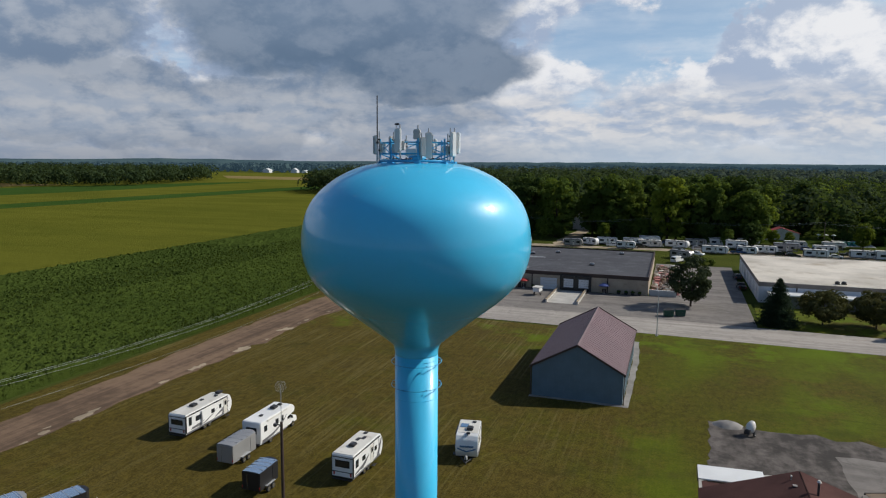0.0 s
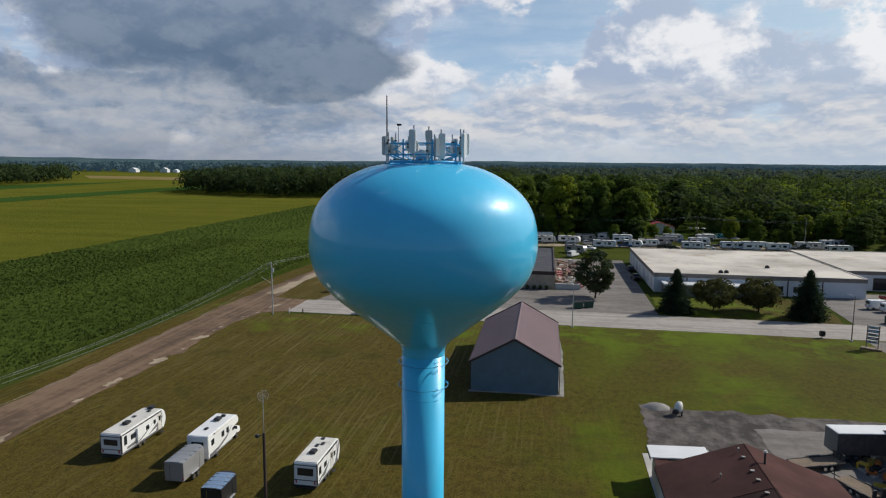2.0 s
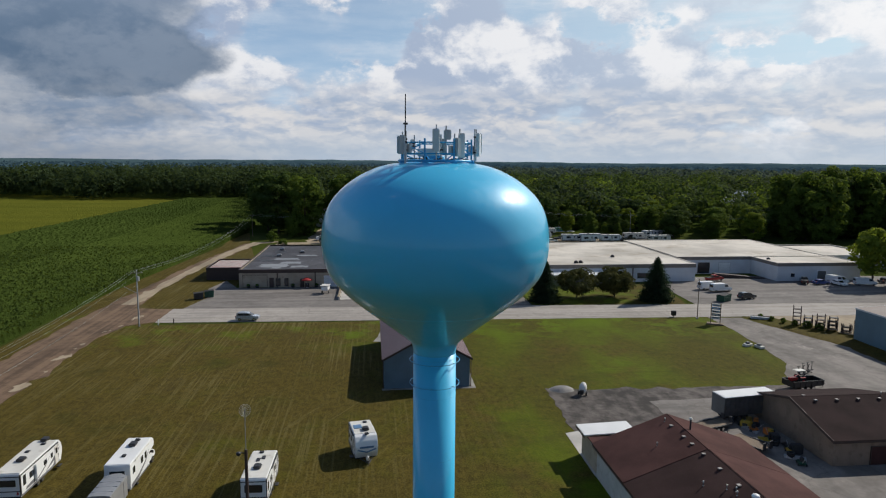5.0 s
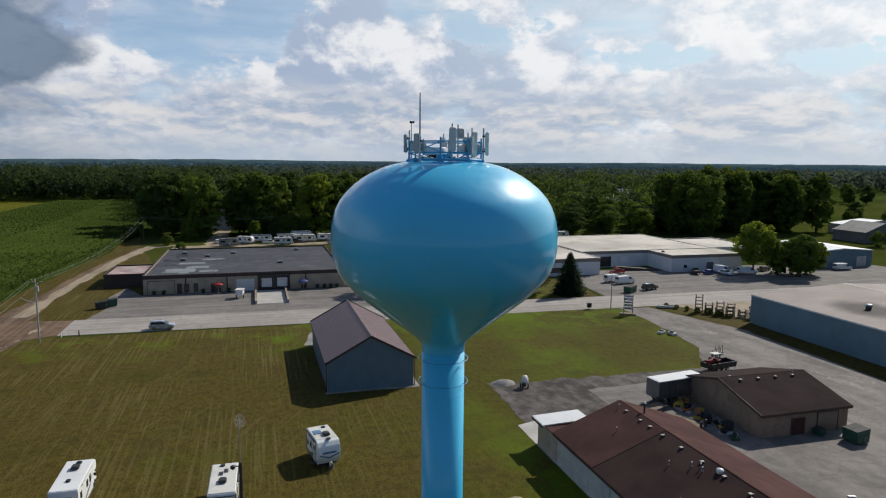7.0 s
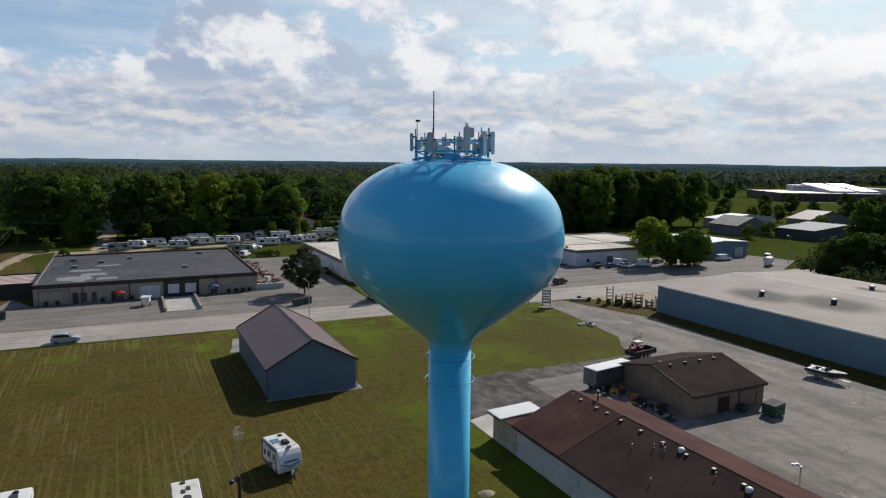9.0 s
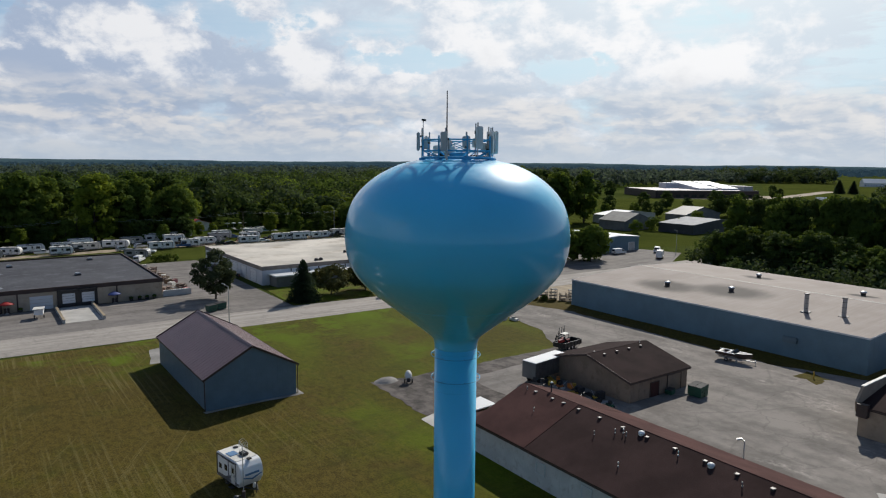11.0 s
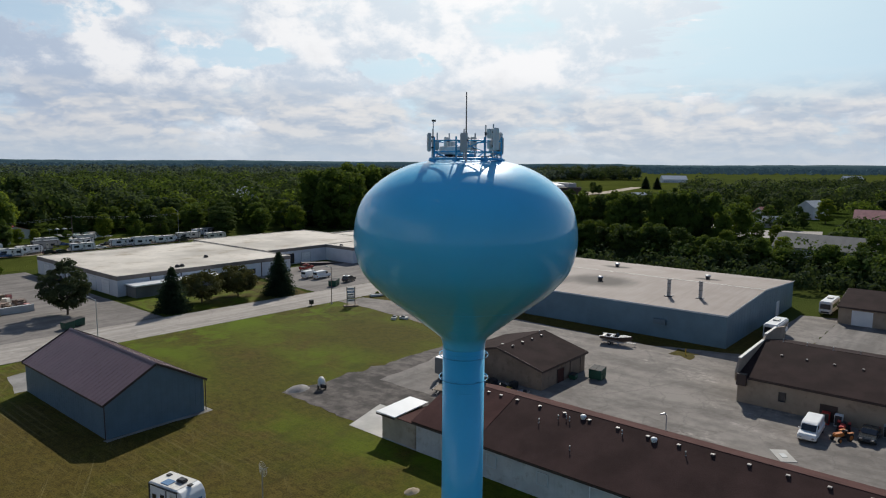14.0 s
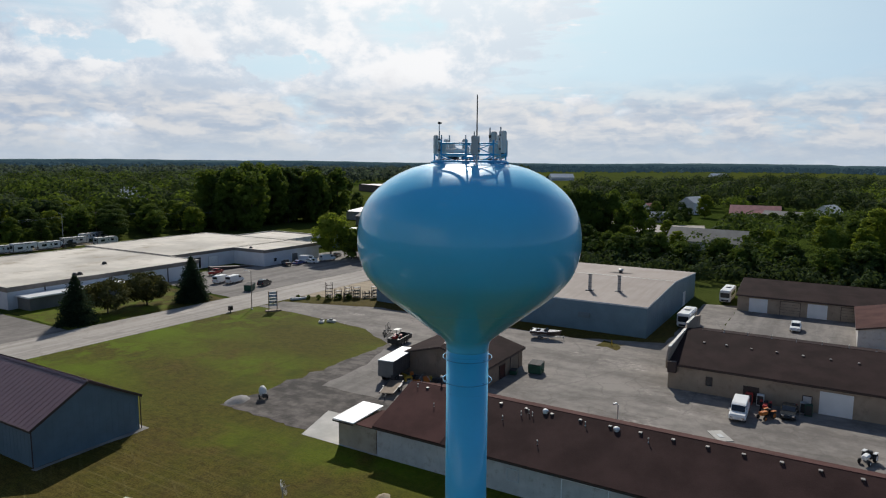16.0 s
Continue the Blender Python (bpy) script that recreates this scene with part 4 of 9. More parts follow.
# ---- buildings ----
def gable_house(name, label, x0, x1, y0, y1, eave, ridge, wall, roof, category="building", ridge_x=None, over=0.4, gable_over=0.3, panels=0.0, ribs=0.0, trim=None, turn=0.0, at=(0, 0, 0), eave_b=None, thick=0.16, cap=None):
    """A gabled building with its ridge along y: four walls, two roof slopes, fascias and a ridge cap."""
    ob = thing(name, label, category, at, turn)
    mid = (x0 + x1) / 2 if ridge_x is None else ridge_x
    eave_b = eave if eave_b is None else eave_b
    t = 0.2
    part("wall", box(x0, x0 + t, y0 + t, y1 - t, 0, eave), wall, ob)
    part("wall", box(x1 - t, x1, y0 + t, y1 - t, 0, eave_b), wall, ob)
    outline = [(x0, 0), (x1, 0), (x1, eave_b - 0.02), (mid, ridge - 0.04), (x0, eave - 0.02)]
    part("gable_wall", prism(outline, y0, y0 + t), wall, ob)
    part("gable_wall", prism(outline, y1 - t, y1), wall, ob)
    for side, (ex, ez) in enumerate(((x0, eave), (x1, eave_b))):
        slope = Vector((mid - ex, ridge - ez)).normalized()
        normal = Vector((-slope.y, slope.x)) if side == 0 else Vector((slope.y, -slope.x))
        if normal.y < 0:
            normal = -normal
        low = Vector((ex, ez)) - slope * over
        high = Vector((mid, ridge))
        if panels:
            count = max(1, round((y1 - y0 + 2 * gable_over) / panels))
            wide = (y1 - y0 + 2 * gable_over) / count
            first = None
            a, b, c, d = low, high, high + normal * 0.05, low + normal * 0.05
            for k in range(count):
                m = Matrix.Translation((0, y0 - gable_over + k * wide, 0))
                if first is None:
                    bm = prism([a, b, c, d], 0.0, wide - 0.012)
                    prism([d, c, c + normal * 0.02, d + normal * 0.02], 0.0, 0.04, bm)
                    first = part("roof_panel", bm, roof, ob)
                    first.matrix_basis = m
                else:
                    again(first, ob, m)
        else:
            part("roof", prism([low, high, high + normal * thick, low + normal * thick], y0 - gable_over, y1 + gable_over), roof, ob)
        if trim:
            out = -0.03 if side == 0 else 0.03
            part("fascia", box(min(low.x, low.x + out), max(low.x, low.x + out), y0 - gable_over, y1 + gable_over, low.y - 0.16, low.y + 0.1), trim, ob)
            for y, g in ((y0 - gable_over, -0.03), (y1 + gable_over, 0.03)):
                ya, yb = sorted((y, y + g))
                part("rake_trim", prism([low + Vector((0, -0.12)), high + Vector((0, -0.12)), high + normal * (thick + 0.02), low + normal * (thick + 0.02)], ya, yb), trim, ob)
    if cap:
        part("ridge_cap", box(mid - 0.12, mid + 0.12, y0 - gable_over, y1 + gable_over, ridge + 0.06, ridge + 0.13), cap, ob)
    else:
        part("ridge_cap", prism([(mid - 0.22, ridge + 0.02), (mid, ridge + 0.2), (mid + 0.22, ridge + 0.02), (mid, ridge + 0.1)], y0 - gable_over, y1 + gable_over), roof, ob)
    if ribs:
        sides = []
        for x, h, s in ((x0, eave, -1), (x1, eave_b, 1)):
            for k in range(1, round((y1 - y0) / ribs)):
                sides.append(("x", x, s, y0 + k * ribs, h))
        for y, s in ((y0, -1), (y1, 1)):
            for k in range(1, round((x1 - x0) / ribs)):
                x = x0 + k * ribs
                h = eave + (ridge - eave) * (x - x0) / (mid - x0) if x < mid else eave_b + (ridge - eave_b) * (x1 - x) / (x1 - mid)
                sides.append(("y", y, s, x, h - 0.12))
        for axis, a, s, b, h in sides:
            bm = box(min(a, a + 0.016 * s), max(a, a + 0.016 * s), b - 0.03, b + 0.03, 0.1, h - 0.02) if axis == "x" else box(b - 0.03, b + 0.03, min(a, a + 0.016 * s), max(a, a + 0.016 * s), 0.1, h - 0.02)
            part("siding_rib", bm, wall, ob)
    return ob


def flat_block(name, label, x0, x1, y0, y1, high, wall, roof, band=None, band_h=0.8, category="building", bays=0.0, lip=0.25, coping=None):
    """A flat-roofed building: four walls, a roof slab set below a parapet, and a band along the top."""
    ob = thing(name, label, category)
    t = 0.25
    part("wall", box(x0, x1, y0, y0 + t, 0, high), wall, ob)
    part("wall", box(x0, x1, y1 - t, y1, 0, high), wall, ob)
    part("wall", box(x0, x0 + t, y0 + t, y1 - t, 0, high), wall, ob)
    part("wall", box(x1 - t, x1, y0 + t, y1 - t, 0, high), wall, ob)
    part("roof", box(x0 + t, x1 - t, y0 + t, y1 - t, high - 0.45, high - lip), roof, ob)
    e = 0.12
    for a in ((x0 - e, x1 + e, y0 - e, y0 + t), (x0 - e, x1 + e, y1 - t, y1 + e), (x0 - e, x0 + t, y0 + t, y1 - t), (x1 - t, x1 + e, y0 + t, y1 - t)):
        part("coping", box(*a, high, high + 0.09), coping or (roof if band is None else band), ob)
        if band is not None:
            b = list(a)
            part("fascia_band", box(a[0] + (0.03 if a[0] < x0 else 0), a[1] - (0.03 if a[1] > x1 else 0), a[2] + (0.03 if a[2] < y0 else 0), a[3] - (0.03 if a[3] > y1 else 0), high - band_h, high - 0.003), band, ob)
    if bays:
        for k in range(1, round((x1 - x0) / bays)):
            x = x0 + k * bays
            part("pilaster", box(x - 0.14, x + 0.14, y0 - 0.09, y0, 0, high - band_h), BROWN_TRIM, ob)
    return ob


def opening(ob, kind, axis, at, a0, a1, z0, z1, out, material, frame_material=None, slats=0):
    """A door or window set on a wall: a frame round a recessed leaf. axis x: the wall runs along y at x = at; out is the side it faces."""
    f = frame_material or BROWN_TRIM

    def slab(u0, u1, w0, w1, d0, d1):
        lo, hi = sorted((at + out * d0, at + out * d1))
        return box(lo, hi, u0, u1, w0, w1) if axis == "x" else box(u0, u1, lo, hi, w0, w1)

    leaf = part(kind, slab(a0, a1, z0, z1, 0.01, 0.05), material, ob)
    bm = slab(a0 - 0.1, a0, z0, z1 + 0.1, 0.0, 0.1)
    for piece in ((a1, a1 + 0.1, z0, z1 + 0.1), (a0, a1, z1, z1 + 0.1)):
        lo, hi = sorted((at, at + out * 0.1))
        if axis == "x":
            box(lo, hi, piece[0], piece[1], piece[2], piece[3], bm)
        else:
            box(piece[0], piece[1], lo, hi, piece[2], piece[3], bm)
    part("frame", bm, f, leaf)
    for k in range(1, slats):
        z = z0 + (z1 - z0) * k / slats
        part("slat_joint", slab(a0, a1, z - 0.02, z + 0.02, 0.05, 0.065), f if frame_material else GALV, leaf)
    return leaf


# shed: grey-blue metal walls, plum metal roof
shed = gable_house("shed", "grey-blue metal shed with a plum metal gable roof", -17.1, -4.7, 90.0, 115.2, 4.35, 7.75, SIDING_BLUE, ROOF_PLUM, "shed", over=0.35, gable_over=0.3, panels=0.92, ribs=0.75, trim=BROWN_TRIM)
part("downpipe", rod((-4.55, 89.85, 0.1), (-4.55, 89.85, 4.2), 0.06), BROWN_TRIM, shed)
part("downpipe", rod((-17.25, 89.85, 0.1), (-17.25, 89.85, 4.2), 0.06), BROWN_TRIM, shed)
opening(shed, "sliding_door", "y", 115.2, -14.2, -7.6, 0.05, 3.9, 1, SIDING_STEEL, WHITE)

# long building with a shingle roof, redder at its north end and down its east slope
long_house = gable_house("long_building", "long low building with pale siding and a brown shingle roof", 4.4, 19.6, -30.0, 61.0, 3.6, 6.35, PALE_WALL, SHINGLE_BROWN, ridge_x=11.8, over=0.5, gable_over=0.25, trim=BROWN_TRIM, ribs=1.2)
north_roof = bmesh.new()
for low, side in ((Vector((3.95, 3.44)), 1), (Vector((20.1, 3.44)), -1)):
    high = Vector((11.8, 6.35))
    s = (high - low).normalized()
    up = Vector((-s.y * side, s.x * side))
    prism([low + up * 0.165, high + up * 0.165, high + up * 0.2, low + up * 0.2], 52.6, 61.28, north_roof)
part("roof_section", north_roof, SHINGLE_RED, long_house, "redder brown shingle section")
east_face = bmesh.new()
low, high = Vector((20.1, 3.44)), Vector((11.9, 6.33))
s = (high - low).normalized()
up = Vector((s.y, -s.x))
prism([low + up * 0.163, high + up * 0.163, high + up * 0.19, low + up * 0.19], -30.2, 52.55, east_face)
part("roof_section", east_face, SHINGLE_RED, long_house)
for y in (50.6, 44.5, 30.0, 16.0):
    board = opening(long_house, "boarded_window", "x", 4.4, y - 0.55, y + 0.55, 1.5, 2.6, -1, PALE_WALL, PANEL_GREY)
    part("sill", box(4.28, 4.4, y - 0.65, y + 0.65, 1.4, 1.5), PANEL_GREY, board)
opening(long_house, "sliding_door", "x", 4.4, 35.0, 39.4, 0.1, 3.0, -1, PALE_WALL, WHITE)
part("door_track", rod((4.25, 33.4, 3.15), (4.25, 41.0, 3.15), 0.06), WHITE, long_house)
annex = thing("lean_to", "small lean-to with a bright white roof on the long building", "lean-to")
part("wall", box(4.6, 4.8, 61.3, 66.6, 0, 3.0), STUCCO, annex)
part("wall", box(4.8, 9.0, 66.4, 66.6, 0, 3.05), STUCCO, annex)
part("wall", box(9.0, 9.2, 61.3, 66.6, 0, 3.05), STUCCO, annex)
part("back_roof", box(4.3, 9.4, 61.3, 63.9, 3.06, 3.16), SHINGLE_RED, annex)
part("roof", turn_bm(box(-2.9, 2.9, -1.5, 1.5, -0.06, 0.06), Matrix.Translation((6.9, 65.5, 3.36)) @ Euler((radians(0), radians(-2.0), 0)).to_matrix().to_4x4()), WHITE, annex)
part("fascia", box(3.93, 3.99, 64.0, 67.0, 3.0, 3.17), BROWN_TRIM, annex)


def roof_vent(x, y, z, kind):
    ob = thing("roof_vent", {"box": "small pale box vent on a shingle roof", "pipe": "thin metal vent pipe on a shingle roof", "dome": "white domed roof ventilator", "stack": "dark metal chimney pipe with a cap"}[kind], "roof vent", (x, y, z), 0, "roof vents")
    if kind == "box":
        part("base", box(-0.15, 0.15, -0.14, 0.14, -0.2, 0.1), BROWN_TRIM, ob)
        part("cap", box(-0.18, 0.18, -0.17, 0.17, 0.102, 0.18, bevel=0.02), VENT_CAP, ob)
    elif kind == "pipe":
        part("pipe", rod((0, 0, -0.3), (0, 0, 0.36), 0.04), GREY_WALL, ob)
        part("cap", rod((0, 0, 0.36), (0, 0, 0.46), 0.08, 0.06), OFF_WHITE, ob)
        part("flashing", rod((0, 0, -0.25), (0, 0, 0.08), 0.12, 0.06), GALV, ob)
    elif kind == "dome":
        part("curb", rod((0, 0, -0.3), (0, 0, 0.11), 0.29, n=20), OFF_WHITE, ob)
        part("dome", spin([(0.31, 0.11), (0.33, 0.17), (0.26, 0.29), (0.15, 0.35), (0.02, 0.37)], 24), WHITE, ob)
    else:
        part("pipe", rod((0, 0, -0.4), (0, 0, 1.15), 0.09, n=14), DARK_STEEL, ob)
        part("cap", rod((0, 0, 1.2), (0, 0, 1.34), 0.19, 0.1, n=14), OFF_WHITE, ob)
        part("stay", rod((0, 0, 1.1), (0, 0, 1.22), 0.03), DARK_STEEL, ob)
    return ob


def long_z(x):
    return 6.5 - abs(x - 11.8) * (6.35 - 3.6) / 7.4


for y in (58.6, 55.9, 54.2, 52.0, 49.1, 46.1, 43.2, 40.1, 37.0, 34.0, 30.9, 27.8, 24.7, 21.6, 18.6, 15.5, 12.4):
    roof_vent(11.1, y, long_z(11.1), "box")
for x, y, kind in ((11.3, 44.0, "dome"), (10.9, 36.3, "dome"), (10.2, 46.3, "pipe"), (12.6, 57.6, "stack"), (10.6, 45.6, "pipe"), (8.6, 56.2, "pipe"), (9.0, 47.9, "pipe"), (10.6, 39.4, "pipe"), (6.8, 43.0, "pipe"), (10.2, 33.0, "pipe"), (11.0, 59.9, "pipe"), (10.4, 45.1, "pipe")):
    roof_vent(x, y, long_z(x), kind)

# small brown hut in the yard, ridge running east
hut = gable_house("workshop_hut", "small tan workshop with a brown shingle gable roof", -7.6, 7.6, -6.4, 6.4, 3.0, 5.0, HUT_WALL, SHINGLE_DARK, over=0.35, gable_over=0.35, trim=BROWN_TRIM, ribs=1.2, turn=90, at=(37.2, 68.6, 0))
for k in range(4):
    roof_vent(33.0 + 2.7 * k, 67.5, 4.95, "box")
roof_vent(32.4, 68.9, 5.05, "box")
roof_vent(42.0, 68.4, 5.05, "pipe")
opening(hut, "door", "x", -7.6, 0.2, 2.0, 0.05, 2.1, -1, SHINGLE_RED)
opening(hut, "roller_door", "x", -7.6, -4.8, -1.8, 0.05, 2.5, -1, HUT_WALL)

# brown building with a stepped parapet at its north end
brown = gable_house("parapet_building", "tan building with a brown shingle roof and stepped parapet", 45.2, 69.8, -45.0, 38.6, 3.7, 5.9, TAN_WALL, SHINGLE_DARK, ridge_x=58.6, over=0.3, gable_over=0.0, trim=BROWN_TRIM)
part("parapet", prism([(45.0, 3.0), (70.4, 3.0), (70.4, 5.9), (64.8, 6.75), (59.6, 6.75), (58.9, 6.75), (57.6, 6.1), (46.2, 5.85), (44.8, 4.2)], 38.65, 38.95), TAN_WALL, brown)
part("coping", prism([(46.2, 5.86), (57.6, 6.11), (57.6, 6.22), (46.2, 5.97)], 38.6, 39.0), OFF_WHITE, brown)
part("coping", prism([(58.9, 6.76), (64.8, 6.76), (64.8, 6.88), (58.9, 6.88)], 38.6, 39.0), OFF_WHITE, brown)
part("wing_wall", box(44.4, 45.15, 37.4, 38.6, 2.6, 4.2), BROWN_TRIM, brown)
opening(brown, "roller_door", "x", 45.2, 15.6, 19.2, 0.05, 3.0, -1, WHITE, WHITE, slats=5)
opening(brown, "roller_door", "x", 45.2, -4.0, -0.4, 0.05, 3.0, -1, WHITE, WHITE, slats=5)
opening(brown, "door", "x", 45.2, 26.6, 28.4, 0.05, 2.1, -1, BROWN_TRIM)
opening(brown, "window", "x", 45.2, 32.6, 33.3, 1.3, 2.5, -1, WINDOW, BROWN_TRIM)
opening(brown, "door", "x", 45.2, 20.2, 21.2, 0.05, 2.1, -1, PALE_WALL)
for y in (35.2, 32.0, 28.6, 25.2, 21.8, 18.4, 15.0, 11.6, 8.2, 4.8):
    roof_vent(53.6, y, 5.25, "box")
    roof_vent(59.4, y + 1.2, 5.95, "pipe")

# steel-blue warehouse with a tan low-pitched roof
ware = gable_house("steel_warehouse", "large steel-blue metal warehouse with a tan roof", 71.3, 118.6, 48.2, 110.5, 5.9, 7.2, SIDING_STEEL, ROOF_TAN, "warehouse", ridge_x=95.0, over=0.1, gable_over=0.1, trim=WHITE_WALL, thick=0.1, cap=OFF_WHITE)
for k in range(1, 36):
    part("siding_rib", box(71.288, 71.3, 48.2 + k * 1.75 - 0.05, 48.2 + k * 1.75 + 0.05, 0.05, 5.75), SIDING_STEEL, ware)
for k in range(1, 27):
    part("siding_rib", box(71.3 + k * 1.75 - 0.05, 71.3 + k * 1.75 + 0.05, 48.188, 48.2, 0.05, 5.7), SIDING_STEEL, ware)
opening(ware, "door", "y", 48.2, 104.5, 106.6, 0.05, 3.2, -1, WHITE_WALL, WHITE)
part("wall_vent", box(70.8, 71.27, 59.0, 61.4, 2.6, 3.6, bevel=0.06), SIDING_BLUE, ware, "louvred blue wall ventilator")
for x, y in ((79.5, 62.0), (81.2, 56.4)):
    ob = thing("chimney_stack", "tall galvanised exhaust stack on the warehouse roof", "chimney", (x, y, 6.3), 0, "exhaust stacks")
    part("duct", box(-0.27, 0.27, -0.27, 0.27, 0.0, 3.4), GREY_SKIN, ob)
    part("collar", box(-0.36, 0.36, -0.36, 0.36, 3.4, 3.55), DARK_STEEL, ob)
    for z in (0.9, 1.8, 2.7):
        part("seam", box(-0.29, 0.29, -0.29, 0.29, z, z + 0.06), DARK_STEEL, ob)
    part("skirt", box(-0.7, 0.7, -0.7, 0.7, -0.1, 0.3), DARK_STEEL, ob)
for x, y in ((80.4, 91.5), (85.0, 79.6), (106.0, 85.6), (102.0, 62.0)):
    z = 7.25 - abs(x - 95) * 0.0535
    ob = thing("roof_fan", "dark mushroom exhaust fan on a sooty patch of roof", "roof fan", (x, y, z), 0, "warehouse roof fans")
    part("curb", box(-0.34, 0.34, -0.34, 0.34, -0.1, 0.62), DARK_STEEL, ob)
    part("hood", spin([(0.5, 0.62), (0.62, 0.68), (0.62, 0.86), (0.45, 1.0), (0.06, 1.06)], 20), GALV, ob)

# brick-banded store with a dark flat roof
store = flat_block("store", "long beige store with brown roof band and dark flat roof", -52.6, -4.4, 169.6, 220.5, 4.6, STUCCO, ROOF_GREY, BROWN_TRIM, 0.85, bays=9.6)
opening(store, "garage_door", "y", 169.6, -31.2, -26.9, 0.05, 3.0, -1, WHITE_WALL, STUCCO, slats=4)
opening(store, "garage_door", "y", 169.6, -51.6, -45.6, 0.05, 3.2, -1, STUCCO, BROWN_TRIM)
# black slab puts in the dark of the opening round the doors
part("dock_shelter", box(-26.1, -18.2, 169.2, 169.58, 0.1, 4.0), BLACK, store, "black slab for the dark of the dock opening")
for x in (-25.4, -21.6):
    opening(store, "dock_door", "y", 169.2, x + 0.25, x + 2.75, 0.9, 3.1, -1, WHITE_WALL, BLACK, slats=4)
    part("dock_hood", box(x - 0.1, x + 3.1, 168.6, 169.15, 3.3, 3.9), BLACK, store)
    part("dock_bumper", box(x, x + 3.0, 168.9, 169.19, 0.3, 0.85), RUBBER, store)
part("shop_window", box(-43.4, -42.2, 169.42, 169.58, 0.4, 2.4), WINDOW, store)
part("shop_window", box(-41.2, -40.2, 169.42, 169.58, 0.4, 2.4), WINDOW, store)
part("shop_door", box(-45.0, -43.9, 169.42, 169.58, 0.05, 2.5), BROWN_TRIM, store)
part("shop_door", box(-37.2, -36.2, 169.42, 169.58, 0.05, 2.2), BROWN_TRIM, store)
for x, y in ((-20, 186), (-46, 196), (-33, 208), (-47, 210), (-14, 212), (-40, 203)):
    ob = thing("roof_unit", "small metal unit on the store's roof", "roof unit", (x, y, 4.35), 0, "store roof units")
    part("curb", box(-0.7, 0.7, -0.5, 0.5, 0, 0.3), DARK_STEEL, ob)
    part("hood", box(-0.6, 0.6, -0.45, 0.45, 0.3, 0.7, bevel=0.08), GALV, ob)
for k, (x, y, a, b) in enumerate(((-45, 178, 4, 3), (-41, 183, 3.0, 2.2), (-48, 187, 2.2, 1.4), (-38, 176, 2.4, 1.6), (-43, 190, 3.6, 1.6), (-49, 197, 2.0, 2.4), (-38, 197, 3.4, 1.2), (-44, 174, 1.6, 1.0), (-47, 206, 1.6, 3.0))):
    ob = flat("roof_patch", ragged([(x - a, y - b), (x + a, y - b * 0.8), (x + a * 0.8, y + b), (x - a * 0.9, y + b * 0.9)], 0.8, 0.28, 60 + k), 4.362 + 0.004 * k, (ROOF_ASH, ROOF_ASH, BLACK)[k % 3], "weathered patched area of roofing felt", "roof patch")
store_wing = flat_block("store_wing", "low side wing with a ribbed pale roof and dark eaves", -63.4, -53.0, 181.0, 197.0, 3.4, BROWN_TRIM, OFF_WHITE, BROWN_TRIM, 0.6)
for k in range(1, 8):
    part("roof_batten", box(-63.0, -53.4, 181 + 2 * k - 0.25, 181 + 2 * k + 0.25, 3.16, 3.24), PINK_ROOF, store_wing)
for x, sx in ((-26.6, -1), (-19.4, 1)):
    dock = thing("dock_wall", "low concrete wall beside the sunken dock ramp", "retaining wall", (x, 161, 0))
    part("wall", box(-0.2, 0.2, -8.4, 8.0, 0, 0.75), CEMENT, dock)
    part("coping", box(-0.24, 0.24, -8.4, 8.0, 0.752, 0.83), SAND, dock)
flat("dock_ramp", [(-26.3, 152.8), (-19.7, 152.8), (-19.7, 169.3), (-26.3, 169.3)], 0.075, CEMENT, "pale concrete dock ramp", "ramp")
low_wall = thing("block_wall", "low grey block wall beside the rubble yard", "wall", (-1.0, 170.2, 0))
part("wall", box(-3.2, 3.2, -0.3, 0.3, 0, 1.5), PANEL_GREY, low_wall)

# white-roofed warehouse, in two joined blocks
white = flat_block("white_warehouse", "long low white warehouse with a pale flat roof", 20.6, 70.6, 171.6, 222.0, 4.9, WHITE_WALL, ROOF_WHITE, TAUPE, 1.0, lip=0.06, bays=8.0, coping=ROOF_WHITE)
for y in range(6):
    opening(white, "dock_door", "x", 20.6, 176 + y * 7.4, 180.2 + y * 7.4, 0.1, 3.4, -1, WHITE, PANEL_GREY, slats=4)
for k in range(4):
    opening(white, "window", "y", 171.6, 33 + 7 * k, 37.5 + 7 * k, 1.0, 2.4, -1, WINDOW, GREY_WALL)
canopy = part("entry_wall", box(22.6, 45.0, 166.6, 171.55, 0, 2.7), GREY_WALL, white)
part("entry_roof", box(22.2, 45.4, 166.2, 171.57, 2.75, 3.05), WHITE, white)
wing = flat_block("white_warehouse.001", "recessed white warehouse wing with loading doors", 70.9, 118.4, 183.6, 226.0, 5.1, WHITE_WALL, ROOF_WHITE, TAUPE, 0.9, lip=0.06, coping=ROOF_WHITE)
opening(wing, "dock_door", "y", 183.6, 77.5, 81.0, 0.2, 3.3, -1, WINDOW, BROWN_TRIM)
opening(wing, "dock_door", "y", 183.6, 84.0, 87.5, 0.2, 3.3, -1, WHITE, PANEL_GREY, slats=4)
east = flat_block("white_warehouse.002", "projecting white warehouse block with a flat roof", 94.0, 119.0, 170.2, 183.5, 5.1, WHITE_WALL, ROOF_WHITE, TAUPE, 0.9, lip=0.06, coping=ROOF_WHITE)
opening(east, "window", "y", 170.2, 98, 99.2, 1.2, 2.2, -1, WINDOW, WHITE)
opening(east, "door", "y", 170.2, 106, 108.6, 0.1, 2.8, -1, GREY_WALL, WHITE)
